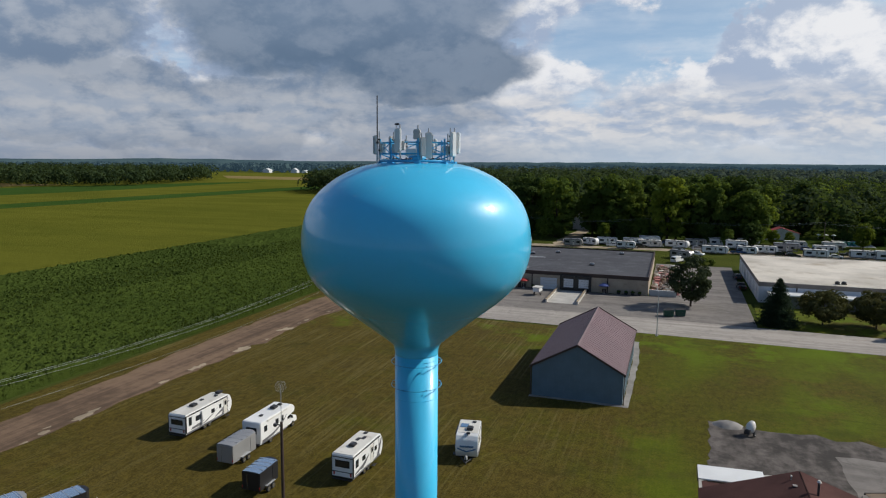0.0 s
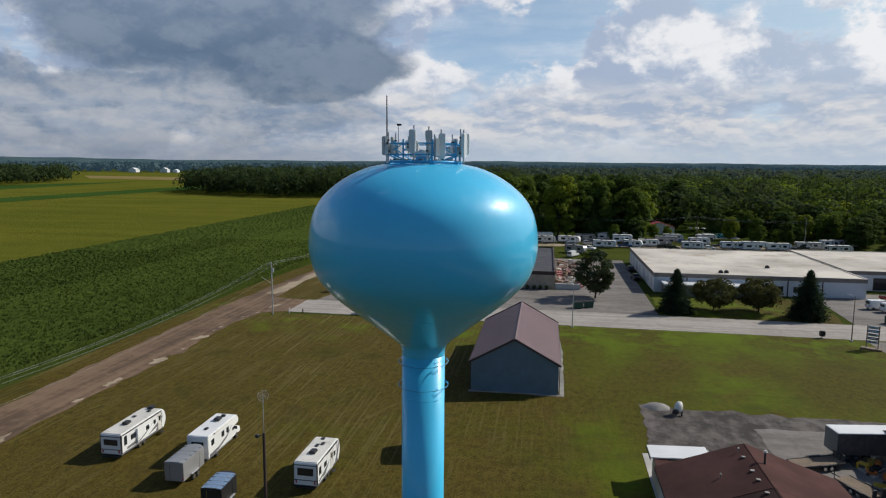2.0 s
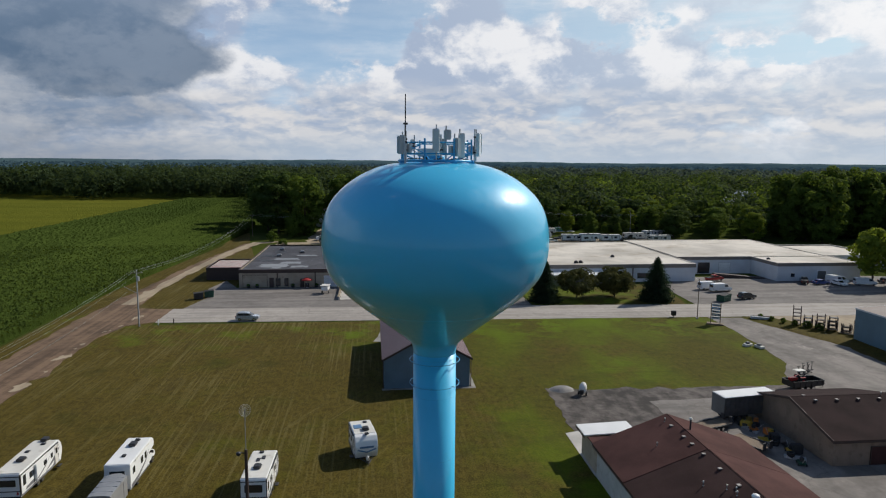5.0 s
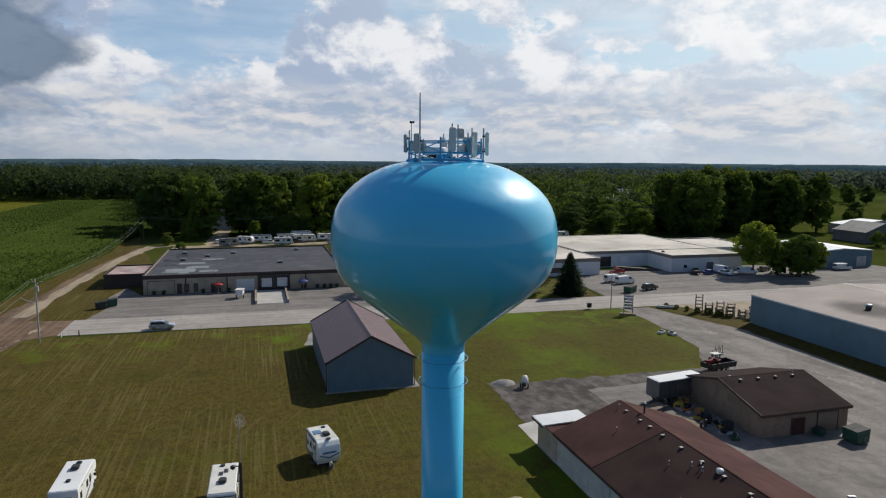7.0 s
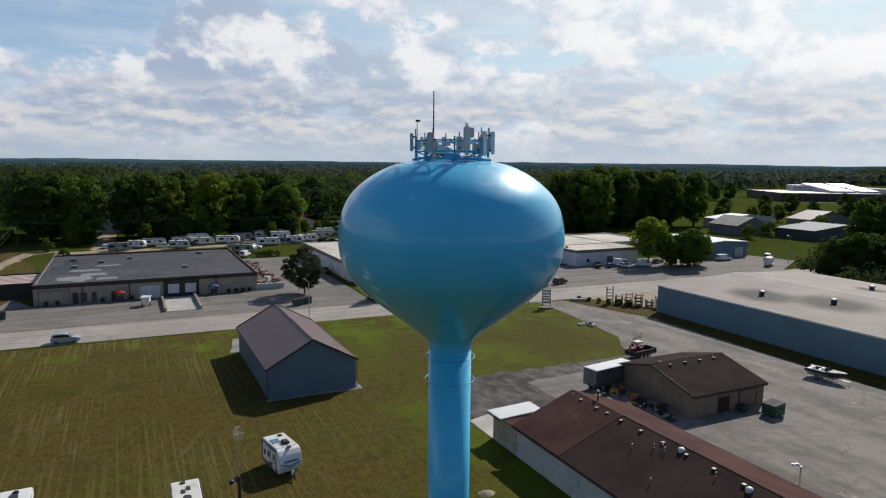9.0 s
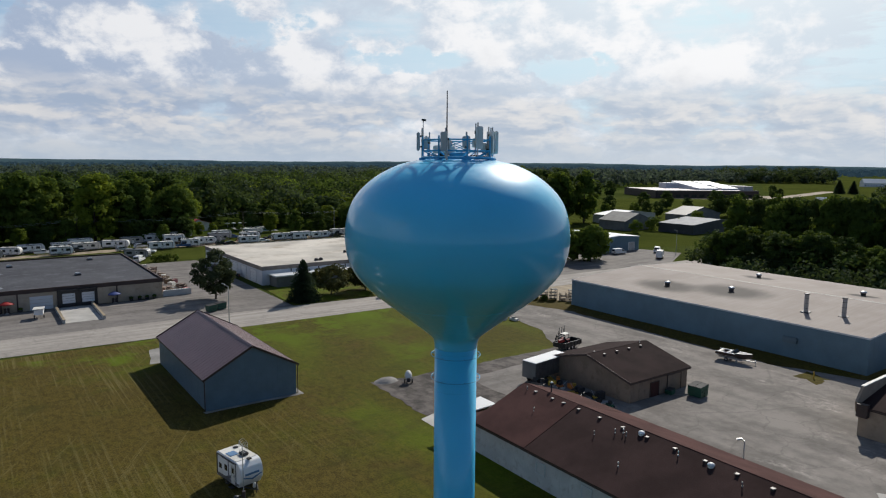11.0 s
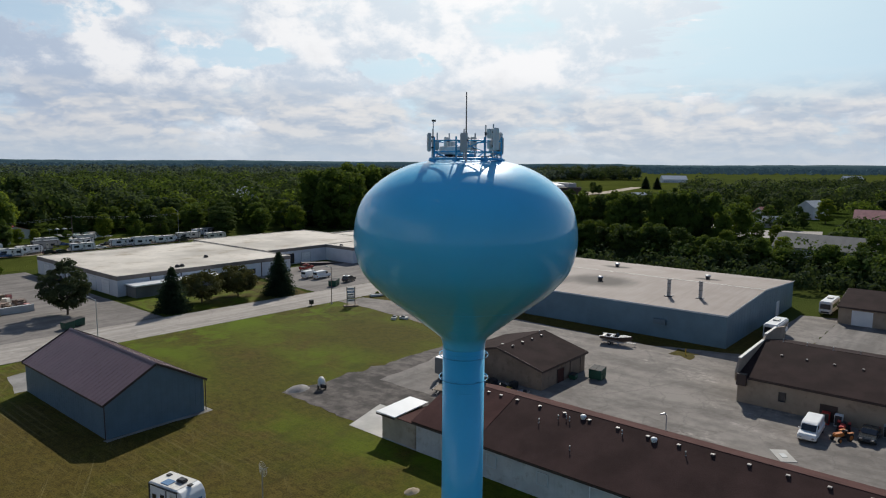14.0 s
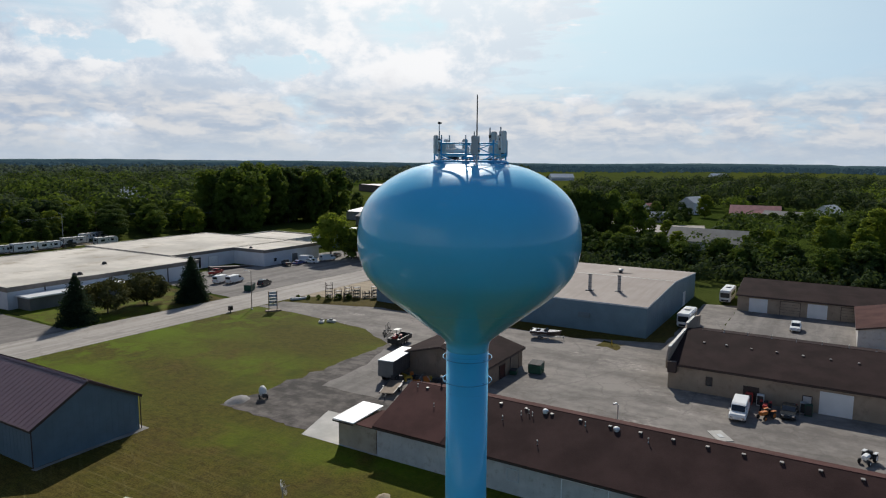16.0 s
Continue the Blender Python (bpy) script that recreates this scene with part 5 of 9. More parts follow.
for x, y in ((37.5, 175.0), (38.9, 175.2), (96, 178), (52, 186)):
    ob = thing("roof_unit", "dark vent unit on the white roof", "roof unit", (x, y, 4.84), 0, "warehouse roof units")
    part("curb", box(-0.5, 0.5, -0.4, 0.4, 0, 0.3), DARK_STEEL, ob)
    part("hood", spin([(0.5, 0.3), (0.55, 0.55), (0.2, 0.75)], 14), DARK_STEEL, ob)
ramp = thing("loading_ramp", "long rusty loading ramp beside the warehouse", "ramp", (86, 176, 0), -12)
part("deck", prism([(-7, 0.05), (7, 0.05), (7, 0.3), (-7, 1.3)], -1, 1), BROWN_TRIM, ramp)

# farther blocks to the east
blue_far = gable_house("blue_building", "far steel-blue building with a white roof", 142.5, 166, 166.5, 190, 5.2, 6.0, SIDING_STEEL, WHITE, over=0.2, trim=WHITE_WALL)
opening(blue_far, "door", "y", 166.5, 160, 163.4, 0.1, 3.2, -1, PALE_WALL, WHITE)
flat_block("white_block", "low white-roofed block behind the trees", 120, 141.5, 188, 214, 4.6, WHITE_WALL, ROOF_WHITE, OFF_WHITE, 0.8)
gable_house("grey_barn", "weathered grey barn beyond the meadow", 219, 239, 216.5, 233, 4.6, 8.2, GREY_WALL, GREY_WALL, turn=0)
gable_house("pale_barn", "pale metal barn with a white roof", 242, 281, 246, 258, 4.6, 6.4, PALE_WALL, WHITE)
gable_house("black_barn", "black metal barn with a pale roof", 232, 276, 188, 207, 4.4, 6.3, DARK_WALL, ROOF_ASH, turn=0)
gable_house("dark_barn", "low dark-roofed barn beyond the meadow", 296, 330, 236, 250, 3.5, 7.5, GREY_WALL, DARK_WALL)
factory = thing("factory", "long brown brick factory with sun glare painted white on its roof", "factory", (488, 418, 0), -30.5)
# wall brown is darkened to carry the shadow on the factory's front
for x0, x1, y0, y1 in ((14, 118, 0, 0.4), (14, 118, 84.6, 85), (14, 14.4, 0.4, 84.6), (117.6, 118, 0.4, 84.6)):
    part("wall", box(x0, x1, y0, y1, 0, 7.6), BROWN_TRIM, factory)
part("roof", box(14.4, 117.6, 0.4, 84.6, 7.0, 7.4), ROOF_PLUM, factory)
part("fascia_band", box(13.9, 118.1, -0.15, -0.003, 6.8, 7.7), TAUPE, factory)
# white on the raised roofs stands for sun glare on metal
for x0, x1 in ((66, 86), (90, 108)):
    part("raised_roof", turn_bm(prism([(18, 7.4), (84, 7.4), (84, 14.6), (18, 9.2)], x0, x1), Matrix(((0, 1, 0, 0), (1, 0, 0, 0), (0, 0, 1, 0), (0, 0, 0, 1)))), WHITE, factory, "raised roof painted white for the sun's glare")
part("raised_roof", box(86.1, 89.9, 40, 84, 7.4, 12.0), WHITE, factory)
part("raised_roof", box(52, 65.9, 66, 84, 7.4, 13.0), WHITE, factory)
part("end_block", box(108.2, 117.5, 10, 84, 7.42, 11.5), PALE_WALL, factory)
for k in range(12):
    part("window", box(18 + 8 * k, 23 + 8 * k, -0.1, -0.002, 1.2, 3.6), WINDOW, factory)
gable_house("barn", "white barn far across the fields", -1040, -1020, 1530, 1546, 7, 11, WHITE, WHITE)
gable_house("barn", "white barn far across the fields", -962, -944, 1544, 1556, 7, 12, WHITE, WHITE)
gable_house("barn", "white barn far across the fields", -936, -924, 1556, 1568, 5, 8, WHITE, WHITE)
gable_house("red_house", "small house with a red roof among the trees", -46, -36, 330, 342, 5, 10, OFF_WHITE, RED_ROOF)
gable_house("pool_house", "small pool house with a red roof edge", 38, 52, 318, 326, 3, 5.2, OFF_WHITE, RED_ROOF)

# southern garages seen past the brown building
garage = gable_house("garage_row", "brown garage row with white roller doors", -12, 12, -30, 17, 3.6, 5.6, TAN_WALL, SHINGLE_DARK, over=0.4, trim=BROWN_TRIM, at=(119.2, 20.0, 0), turn=0)
for y in (15.0, 3.6, -8.0):
    opening(garage, "roller_door", "x", -12, y - 4.0, y - 0.5, 0.05, 3.0, -1, WHITE, WHITE, slats=5)
    opening(garage, "roller_door", "x", -12, y - 10.4, y - 6.6, 0.05, 3.0, -1, TAN_WALL, BROWN_TRIM, slats=5)
gable_house("brown_shop", "brown-roofed shop with pale walls beside the garages", -11, 11, -10.6, 10.6, 3.5, 5.8, PALE_WALL, SHINGLE_RED, trim=BROWN_TRIM, at=(95.8, 3.4, 0), turn=90)


def town_house(at, turn, wide, deep, high, wall, roof, label):
    ob = gable_house("house", label, -wide / 2, wide / 2, -deep / 2, deep / 2, high, high + wide * 0.33, wall, roof, "house", at=at, turn=turn, over=0.4)
    for k in range(max(1, int(deep / 4))):
        opening(ob, "window", "x", -wide / 2, -deep / 2 + 1 + 4 * k, -deep / 2 + 2.4 + 4 * k, 1.0, 2.3, -1, WINDOW, WHITE)
    return ob


for x, y, turn, wide, deep, high, wall, roof, label in (
    (363, 60, 4, 13, 26, 5, OFF_WHITE, PINK_ROOF, "long house with a faded red roof among trees"),
    (408, 102, 70, 11, 16, 7.5, WHITE_WALL, PANEL_GREY, "tall grey-roofed house with a steep gable"),
    (351, 42, -18, 10, 26, 4, PALE_WALL, GREY_WALL, "low grey-roofed house row among trees"),
    (388, 24, 70, 11, 16, 6, WHITE_WALL, PANEL_GREY, "white house with a grey gable roof among trees"),
    (216, 58, -6, 13, 34, 3.6, PALE_WALL, GREY_WALL, "long low grey-roofed building behind the trees"),
    (330, 108, 20, 8, 14, 3.0, PALE_WALL, PANEL_GREY, "low pale building beside a lot"),
    (391, 124, 60, 9, 12, 4, WHITE_WALL, PINK_ROOF, "white house with a faded red roof"),
    (330, 480, 15, 14, 26, 7, WHITE_WALL, PINK_ROOF, "pale-walled house with a faded red roof"),
    (290, 520, 5, 12, 24, 6, WHITE_WALL, PANEL_GREY, "white house showing between trees"),
    (385, 500, 25, 14, 30, 7, WHITE_WALL, PINK_ROOF, "large white house with a faded red roof"),
    (250, 470, 5, 10, 16, 5, OFF_WHITE, WHITE, "white-roofed cottage between trees"),
    (215, 500, 40, 12, 20, 6, WHITE_WALL, PANEL_GREY, "white house with a grey roof between trees"),
    (520, 262, 40, 10, 16, 4, WHITE_WALL, WHITE, "white-roofed house at the edge of town"),
    (1140, 472, 40, 20, 44, 6, WHITE_WALL, WHITE, "white farm building beyond the town"),
    (1500, 250, 40, 20, 36, 6, WHITE_WALL, WHITE, "white farm building on far fields"),
):
    town_house((x, y, 0), turn, wide, deep, high, wall, roof, label)

# ---- trees ----
rng = np.random.default_rng(7)


def leaf_quads(centres, normals, sizes):
    """Leaf sprays: one bent quad at each centre, facing its normal."""
    n = len(centres)
    normals = normals / np.maximum(np.linalg.norm(normals, axis=1, keepdims=True), 1e-6)
    other = rng.normal(size=(n, 3))
    u = np.cross(normals, other)
    u /= np.maximum(np.linalg.norm(u, axis=1, keepdims=True), 1e-6)
    v = np.cross(normals, u)
    s = sizes[:, None]
    bend = normals * s * 0.25
    pts = np.stack([centres + u * s + 0.0 * v, centres + v * s * 0.8 - bend, centres - u * s, centres - v * s * 0.8 - bend], 1)
    return pts.reshape(-1, 3)


def quad_mesh(name, pts, material):
    me = bpy.data.meshes.new(name)
    n = len(pts) // 4
    me.vertices.add(len(pts))
    me.vertices.foreach_set("co", np.asarray(pts, np.float32).ravel())
    me.loops.add(4 * n)
    me.loops.foreach_set("vertex_index", np.arange(4 * n, dtype=np.int32))
    me.polygons.add(n)
    me.polygons.foreach_set("loop_start", np.arange(0, 4 * n, 4, dtype=np.int32))
    me.materials.append(material)
    me.update(calc_edges=True)
    return me


def crown_points(high, wide, bare, clumps, leaves, size, spread, shape):
    """Clumps of leaves on the shell and inside of an uneven crown."""
    pts, nor, siz = [], [], []
    lobes = rng.normal(size=(7, 3))
    lobes /= np.linalg.norm(lobes, axis=1, keepdims=True)
    for _ in range(clumps):
        d = rng.normal(size=3)
        d /= np.linalg.norm(d)
        r = (0.50 + 0.42 * rng.random() ** 0.6) * (0.78 + 0.34 * np.max(lobes @ d))
        h = (high - bare) / 2
        c = np.array([d[0] * wide / 2 * r, d[1] * wide / 2 * r, bare + h + d[2] * h * min(r, 0.95)])
        if shape == "poplar":
            k = 1.0 - 0.45 * abs(c[2] - (bare + 0.45 * (high - bare))) / (0.55 * (high - bare))
            c[:2] *= max(0.35, k)
        elif shape == "cone":
            c[:2] *= max(0.12, 1.25 * (1 - (c[2] - bare) / (high - bare)))
        own = spread * (0.7 + 0.6 * rng.random())
        q = rng.normal(size=(leaves, 3))
        q[:, 2] = np.where(rng.random(leaves) < 0.6, np.abs(q[:, 2]), q[:, 2])
        q /= np.linalg.norm(q, axis=1, keepdims=True)
        rad = own * (0.72 + 0.34 * rng.random((leaves, 1)))
        pts.append(c + q * rad * np.array([1.0, 1.0, 0.75]))
        nor.append(q + 0.32 * rng.normal(size=(leaves, 3)) + np.array([0, 0, 0.25]))
        siz.append(size * (0.6 + 0.8 * rng.random(leaves)))
    return np.concatenate(pts), np.concatenate(nor), np.concatenate(siz)


def limbs(ob, high, radius, wide, bare):
    """A tapered trunk, its leader and its main limbs, each a part."""
    part("trunk", rod((0, 0, -0.1), (0.1, 0.05, bare + 0.32 * (high - bare)), radius, radius * 0.6, n=9), BARK, ob)
    part("leader", rod((0.1, 0.05, bare + 0.30 * (high - bare)), (0, 0, high * 0.86), radius * 0.6, radius * 0.1, n=7), BARK, ob)
    for k in range(4):
        a = 2 * math.pi * k / 4 + 0.4
        z0 = bare + (0.10 + 0.05 * k) * (high - bare)
        part("limb", rod((0, 0, z0), (0.33 * wide * math.cos(a), 0.33 * wide * math.sin(a), z0 + 0.28 * (high - bare)), radius * 0.42, radius * 0.12, n=6), BARK, ob)


def tree_kind(name, label, high, wide, bare, clumps, leaves, size, spread, material, shape="round", radius=0.35):
    ob = thing(name, label, "tree")
    limbs(ob, high, radius, wide, bare)
    c, n, s = crown_points(high, wide, bare, clumps, leaves, size, spread, shape)
    crown = new("crown", quad_mesh("crown", leaf_quads(c, n, s), material))
    crown.parent = ob
    return ob


def conifer_kind(name, label, high, wide, material, rows=22, blunt=0.85, dense=1.0, spray=0.32, bare=0.35):
    ob = thing(name, label, "tree")
    part("trunk", rod((0, 0, -0.1), (0, 0, high * 0.96), 0.22, 0.03, n=8), BARK, ob)
    pts, nor, siz = [], [], []
    for k in range(rows):
        u = k / rows
        z = bare + u * (high - bare - 0.25)
        reach = wide / 2 * (1 - u) ** blunt * (0.85 + 0.3 * rng.random())
        arms = int(dense * (9 + 22 * (1 - u)))
        for a in rng.random(arms) * 6.283:
            r = reach * (0.75 + 0.4 * rng.random())
            q = np.linspace(0.25, 1.0, 9)[:, None]
            line = np.array([math.cos(a) * r, math.sin(a) * r, -0.18 * r]) * q + np.array([0, 0, z])
            line += rng.normal(size=line.shape) * 0.12
            pts.append(line)
            nor.append(np.array([0.4 * math.cos(a), 0.4 * math.sin(a), 1.0]) + 0.55 * rng.normal(size=line.shape))
            siz.append(np.full(9, spray * (1 - 0.45 * u)) * (0.7 + 0.6 * rng.random(9)))
    pts, nor, siz = np.concatenate(pts), np.concatenate(nor), np.concatenate(siz)
    crown = new("crown", quad_mesh("crown", leaf_quads(pts, nor, siz), material))
    crown.parent = ob
    return ob


def plant(kind, x, y, scale=1.0, turn=None, wide=1.0):
    m = Matrix.LocRotScale((x, y, 0), Euler((0, 0, rng.random() * 6.28 if turn is None else turn)), (scale * wide, scale * wide, scale))
    return copy_thing(kind, m)


spruce = conifer_kind("spruce", "dense dark spruce on the grass strip", 10.0, 8.2, NEEDLES, 44, 0.66, 1.6, 0.22)
spruce.matrix_basis = pose(21.6, 147.6, 0)
plant(spruce, 48.4, 146.6, 1.08)
pine = tree_kind("pine", "broad shaggy pine beside the driveway", 12.2, 10.6, 0.3, 130, 90, 0.20, 1.0, PINE_NEEDLES, "poplar", 0.24)
pine.matrix_basis = pose(5.3, 160.5, 0)
crab = tree_kind("crab_apple", "round olive-leaved ornamental tree on the grass", 7.0, 9.6, 1.0, 80, 76, 0.22, 1.05, LEAF_OLIVE, "round", 0.18)
crab.matrix_basis = pose(30.4, 151.2, 0)
plant(crab, 40.0, 151.4, 1.02)
maple = tree_kind("maple", "bright green maple at the car park's edge", 15.5, 12.0, 1.8, 75, 70, 0.38, 1.6, LEAF_BRIGHT, "round", 0.3)
maple.matrix_basis = pose(117.5, 163.6, 0)
plant(maple, 127.5, 161.5, 0.62)
ash = tree_kind("ash", "green leafy tree beside the car park", 12.5, 11.5, 1.0, 75, 70, 0.38, 1.5, LEAF_MID, "round", 0.26)
ash.matrix_basis = pose(126.5, 154.8, 0)
plant(ash, 122.0, 158.5, 0.82)
plant(ash, 132.0, 158.0, 0.86)
cottonwood = [tree_kind("cottonwood", "tall full-leaved cottonwood in the tree row", 27.0, 15.5, 0.6, 100, 82, 0.50, 2.3, m, s, 0.55) for m, s in ((LEAF_MID, "round"), (LEAF_MID, "poplar"), (LEAF_DARK, "round"), (LEAF_BRIGHT, "round"))]
for k, (ob, x, y, z) in enumerate(zip(cottonwood, (-48, -24, 2, -1.5), (292, 296, 300, 290), (1.0, 1.0, 1.0, 0.86))):
    ob.matrix_basis = pose(x, y, 0, 0, 0, 40 * k)

# the tall row behind the camping ground
for x, y, k, s in ((-66, 312, 2, 0.98), (-70, 336, 2, 1.0), (-60, 298, 2, 0.95), (-56, 310, 0, 1.0), (-57, 330, 2, 1.02), (-33, 298, 1, 0.98), (-29, 310, 2, 0.98), (-18, 300, 0, 0.96), (-14, 312, 2, 0.92), (-8, 318, 2, 0.9), (9, 296, 0, 0.98), (14, 302, 1, 1.0), (20, 298, 0, 0.95), (26, 306, 2, 1.0), (30, 296, 0, 0.86), (33, 300, 3, 0.78), (-50, 345, 2, 1.0), (-30, 340, 2, 1.0), (-12, 345, 2, 1.02), (8, 340, 2, 1.0), (26, 338, 2, 1.0), (44, 350, 0, 0.9), (60, 360, 2, 0.9), (46, 338, 0, 0.6), (58, 345, 2, 0.55), (76, 345, 0, 0.5), (84, 335, 0, 0.48), (92, 325, 3, 0.5), (88, 345, 1, 0.55), (100, 318, 1, 0.52), (106, 330, 0, 0.5), (112, 318, 2, 0.56), (118, 310, 0, 0.48), (124, 322, 3, 0.5), (130, 308, 1, 0.5), (138, 316, 2, 0.55), (146, 300, 0, 0.48), (152, 310, 2, 0.52), (160, 296, 1, 0.48), (166, 306, 0, 0.5), (172, 290, 2, 0.46), (176, 300, 3, 0.48), (108, 292, 0, 0.5), (120, 284, 2, 0.5), (134, 280, 0, 0.5), (148, 272, 2, 0.48), (158, 262, 0, 0.52), (104, 304, 3, 0.42), (116, 300, 0, 0.5), (126, 296, 2, 0.46), (140, 292, 0, 0.44), (152, 284, 3, 0.5), (128, 270, 0, 0.42), (114, 276, 2, 0.46), (142, 262, 3, 0.44), (164, 280, 0, 0.5), (96, 308, 2, 0.46), (82, 314, 0, 0.44), (70, 318, 2, 0.46), (-52, 284, 0, 0.34), (-20, 282, 2, 0.3), (-6, 284, 0, 0.3), (14, 284, 2, 0.34), (22, 282, 0, 0.3)):
    plant(cottonwood[k], x + rng.normal() * 0.8, y + rng.normal() * 0.8, s * (0.95 + 0.1 * rng.random()), None, (1.3 if x > 70 else 0.95) + 0.15 * rng.random())
# small trees among the campers
for k in range(20):
    x, y = -50 + 158 * rng.random(), 284 + 14 * rng.random()
    plant(cottonwood[(2, 0, 2, 3, 1)[k % 5]], x, y, 0.2 + 0.2 * rng.random(), None, 1.15)
# the dark grove before the town, east of the warehouses
for k in range(34):
    u = k / 33
    x, y = 166 + 66 * u + rng.normal() * 3, 266 + 18 * math.sin(3 * u) - 4 * u + rng.normal() * 7
    plant(cottonwood[(0, 1, 0, 2)[k % 4]], x, y, 1.0 + 0.16 * rng.random(), None, 0.95)
# the hedge of trees behind the steel warehouse and the garages, with a taller row behind its north half
for k in range(46):
    u = k / 45
    x, y = 152 + 18 * u + rng.normal() * 3.0, 131 - 168 * u + rng.normal() * 2.0
    tall = np.interp(y, (-40, 60, 84, 96, 112, 126, 133), (0.42, 0.40, 0.36, 0.50, 0.52, 0.42, 0.30))
    plant(cottonwood[(2, 0, 2, 1, 0)[k % 5]], x, y, float(tall) * (0.82 + 0.3 * rng.random()), None, 1.15)
for k in range(17):
    u = k / 16
    x, y = 188 + 14 * u + rng.normal() * 4.0, 140 - 50 * u + rng.normal() * 2.0
    plant(cottonwood[(1, 0, 2)[k % 3]], x, y, 0.70 + 0.14 * rng.random(), None, 0.82)
# the town's nearer trees round the street and the long roofs
for x, y, k, s in ((205, 20, 0, 0.45), (214, 10, 3, 0.42), (232, 22, 3, 0.52), (238, 16, 1, 0.5), (246, 4, 3, 0.6), (258, -4, 0, 0.62), (262, -16, 3, 0.66), (276, -22, 0, 0.7), (286, -4, 2, 0.6), (246, -28, 3, 0.55), (226, -10, 0, 0.5), (300, 58, 2, 0.34), (306, 66, 0, 0.32), (310, 50, 2, 0.33), (318, 44, 0, 0.32), (322, 60, 2, 0.3), (298, 48, 2, 0.36), (308, 38, 2, 0.36), (322, 32, 0, 0.36), (290, 40, 2, 0.34), (316, 22, 2, 0.4), (330, 12, 0, 0.42), (340, 2, 2, 0.5), (310, 6, 2, 0.46), (296, 14, 0, 0.42), (280, 28, 2, 0.4), (252, 92, 0, 0.32), (246, 84, 3, 0.3), (240, 100, 0, 0.32), (338, 124, 2, 0.42), (346, 112, 0, 0.4), (352, 96, 2, 0.42), (336, 92, 2, 0.34), (332, 100, 2, 0.3), (360, 130, 2, 0.5), (378, 116, 2, 0.45), (376, 88, 3, 0.5), (184, 118, 3, 0.36), (176, 104, 3, 0.34), (186, 84, 3, 0.36), (190, 70, 3, 0.36), (196, 44, 0, 0.4), (206, 36, 3, 0.38)):
    plant(cottonwood[k], x + rng.normal() * 1.2, y + rng.normal() * 1.2, s * (0.92 + 0.16 * rng.random()), None, 1.15)
# dark clumps by the barns and the factory
for x, y, k, s in ((336, 241, 2, 0.62), (344, 236, 2, 0.58), (352, 244, 2, 0.55), (330, 262, 2, 0.4), (306, 262, 2, 0.36), (296, 274, 0, 0.34), (300, 268, 2, 0.36), (278, 280, 0, 0.34), (292, 290, 2, 0.5), (356, 315, 2, 0.5), (372, 305, 2, 0.5), (300, 330, 2, 0.7), (285, 340, 2, 0.8), (270, 330, 0, 0.8), (318, 345, 2, 0.62), (604, 352, 2, 0.5), (612, 348, 2, 0.4), (470, 440, 2, 0.6), (455, 445, 2, 0.55), (480, 470, 0, 0.6), (410, 270, 2, 0.5), (400, 280, 0, 0.45), (420, 262, 2, 0.42)):
    plant(cottonwood[k], x + rng.normal() * 1.2, y + rng.normal() * 1.2, s * (0.92 + 0.16 * rng.random()), None, 1.1)
plant(spruce, 801, 378, 1.7)
plant(spruce, 800, 362, 1.6)
bush = tree_kind("bush", "rounded green bush on the grass", 4.0, 4.4, 0.1, 36, 44, 0.2, 0.7, LEAF_MID, "round", 0.08)
bush.matrix_basis = pose(-58.5, 268, 0)
for x, y, s in ((6.5, 229, 0.5), (8.5, 229, 0.55), (10.5, 229, 0.6), (13, 229, 0.5), (-52, 250, 0.8), (60, 306, 0.8), (84, 300, 1.0), (90, 296, 1.2), (232, 210, 1.6), (246, 206, 1.4), (214, 206, 1.5), (270, 212, 2.0)):
    plant(bush, x, y, s)


def woodland(name, label, spots, high, material, quads, size, fresh=7, broad=(0.36, 0.20)):
    """A wood as one mesh: at each spot a crown of leaf sprays over a shaded body."""
    g = np.random.default_rng(fresh)
    n = len(spots)
    spots = np.asarray(spots, float)
    h = high * (0.48 + 0.62 * g.random(n) ** 1.3)
    wide = (broad[0] + broad[1] * g.random(n)) * h
    lumps = 4
    each = quads // lumps
    # every tree: a few rounded lumps of foliage from the ground up, the last one on top
    off = g.normal(size=(n, lumps, 3)) * np.array([0.42, 0.42, 0.0])
    off[:, -1, :2] *= 0.25
    mid = np.stack([spots[:, 0], spots[:, 1], 0 * h], 1)[:, None, :] + off * wide[:, None, None]
    mid[:, :, 2] = h[:, None] * np.array([0.36, 0.50, 0.60, 0.70])[None, :lumps]
    rad = wide[:, None] * (0.62 + 0.25 * g.random((n, lumps)))
    d = g.normal(size=(n, lumps, each, 3))
    d[..., 2] = np.where(g.random((n, lumps, each)) < 0.65, np.abs(d[..., 2]), d[..., 2])
    d /= np.linalg.norm(d, axis=3, keepdims=True)
    tall = (h * 0.30)[:, None] / rad
    c = mid[:, :, None, :] + d * rad[:, :, None, None] * np.concatenate([np.ones((n, lumps, 2)), tall[:, :, None]], 2)[:, :, None, :] * (0.85 + 0.25 * g.random((n, lumps, each, 1)))
    nor = d + 0.14 * g.normal(size=d.shape) + np.array([0, 0, 0.12])
    s = size * (0.7 + 0.6 * g.random(n * lumps * each))
    ob = new(name, quad_mesh(name, leaf_quads(c.reshape(-1, 3), nor.reshape(-1, 3), s), material))
    return tagged(ob, label, "woods", "", "stuff")


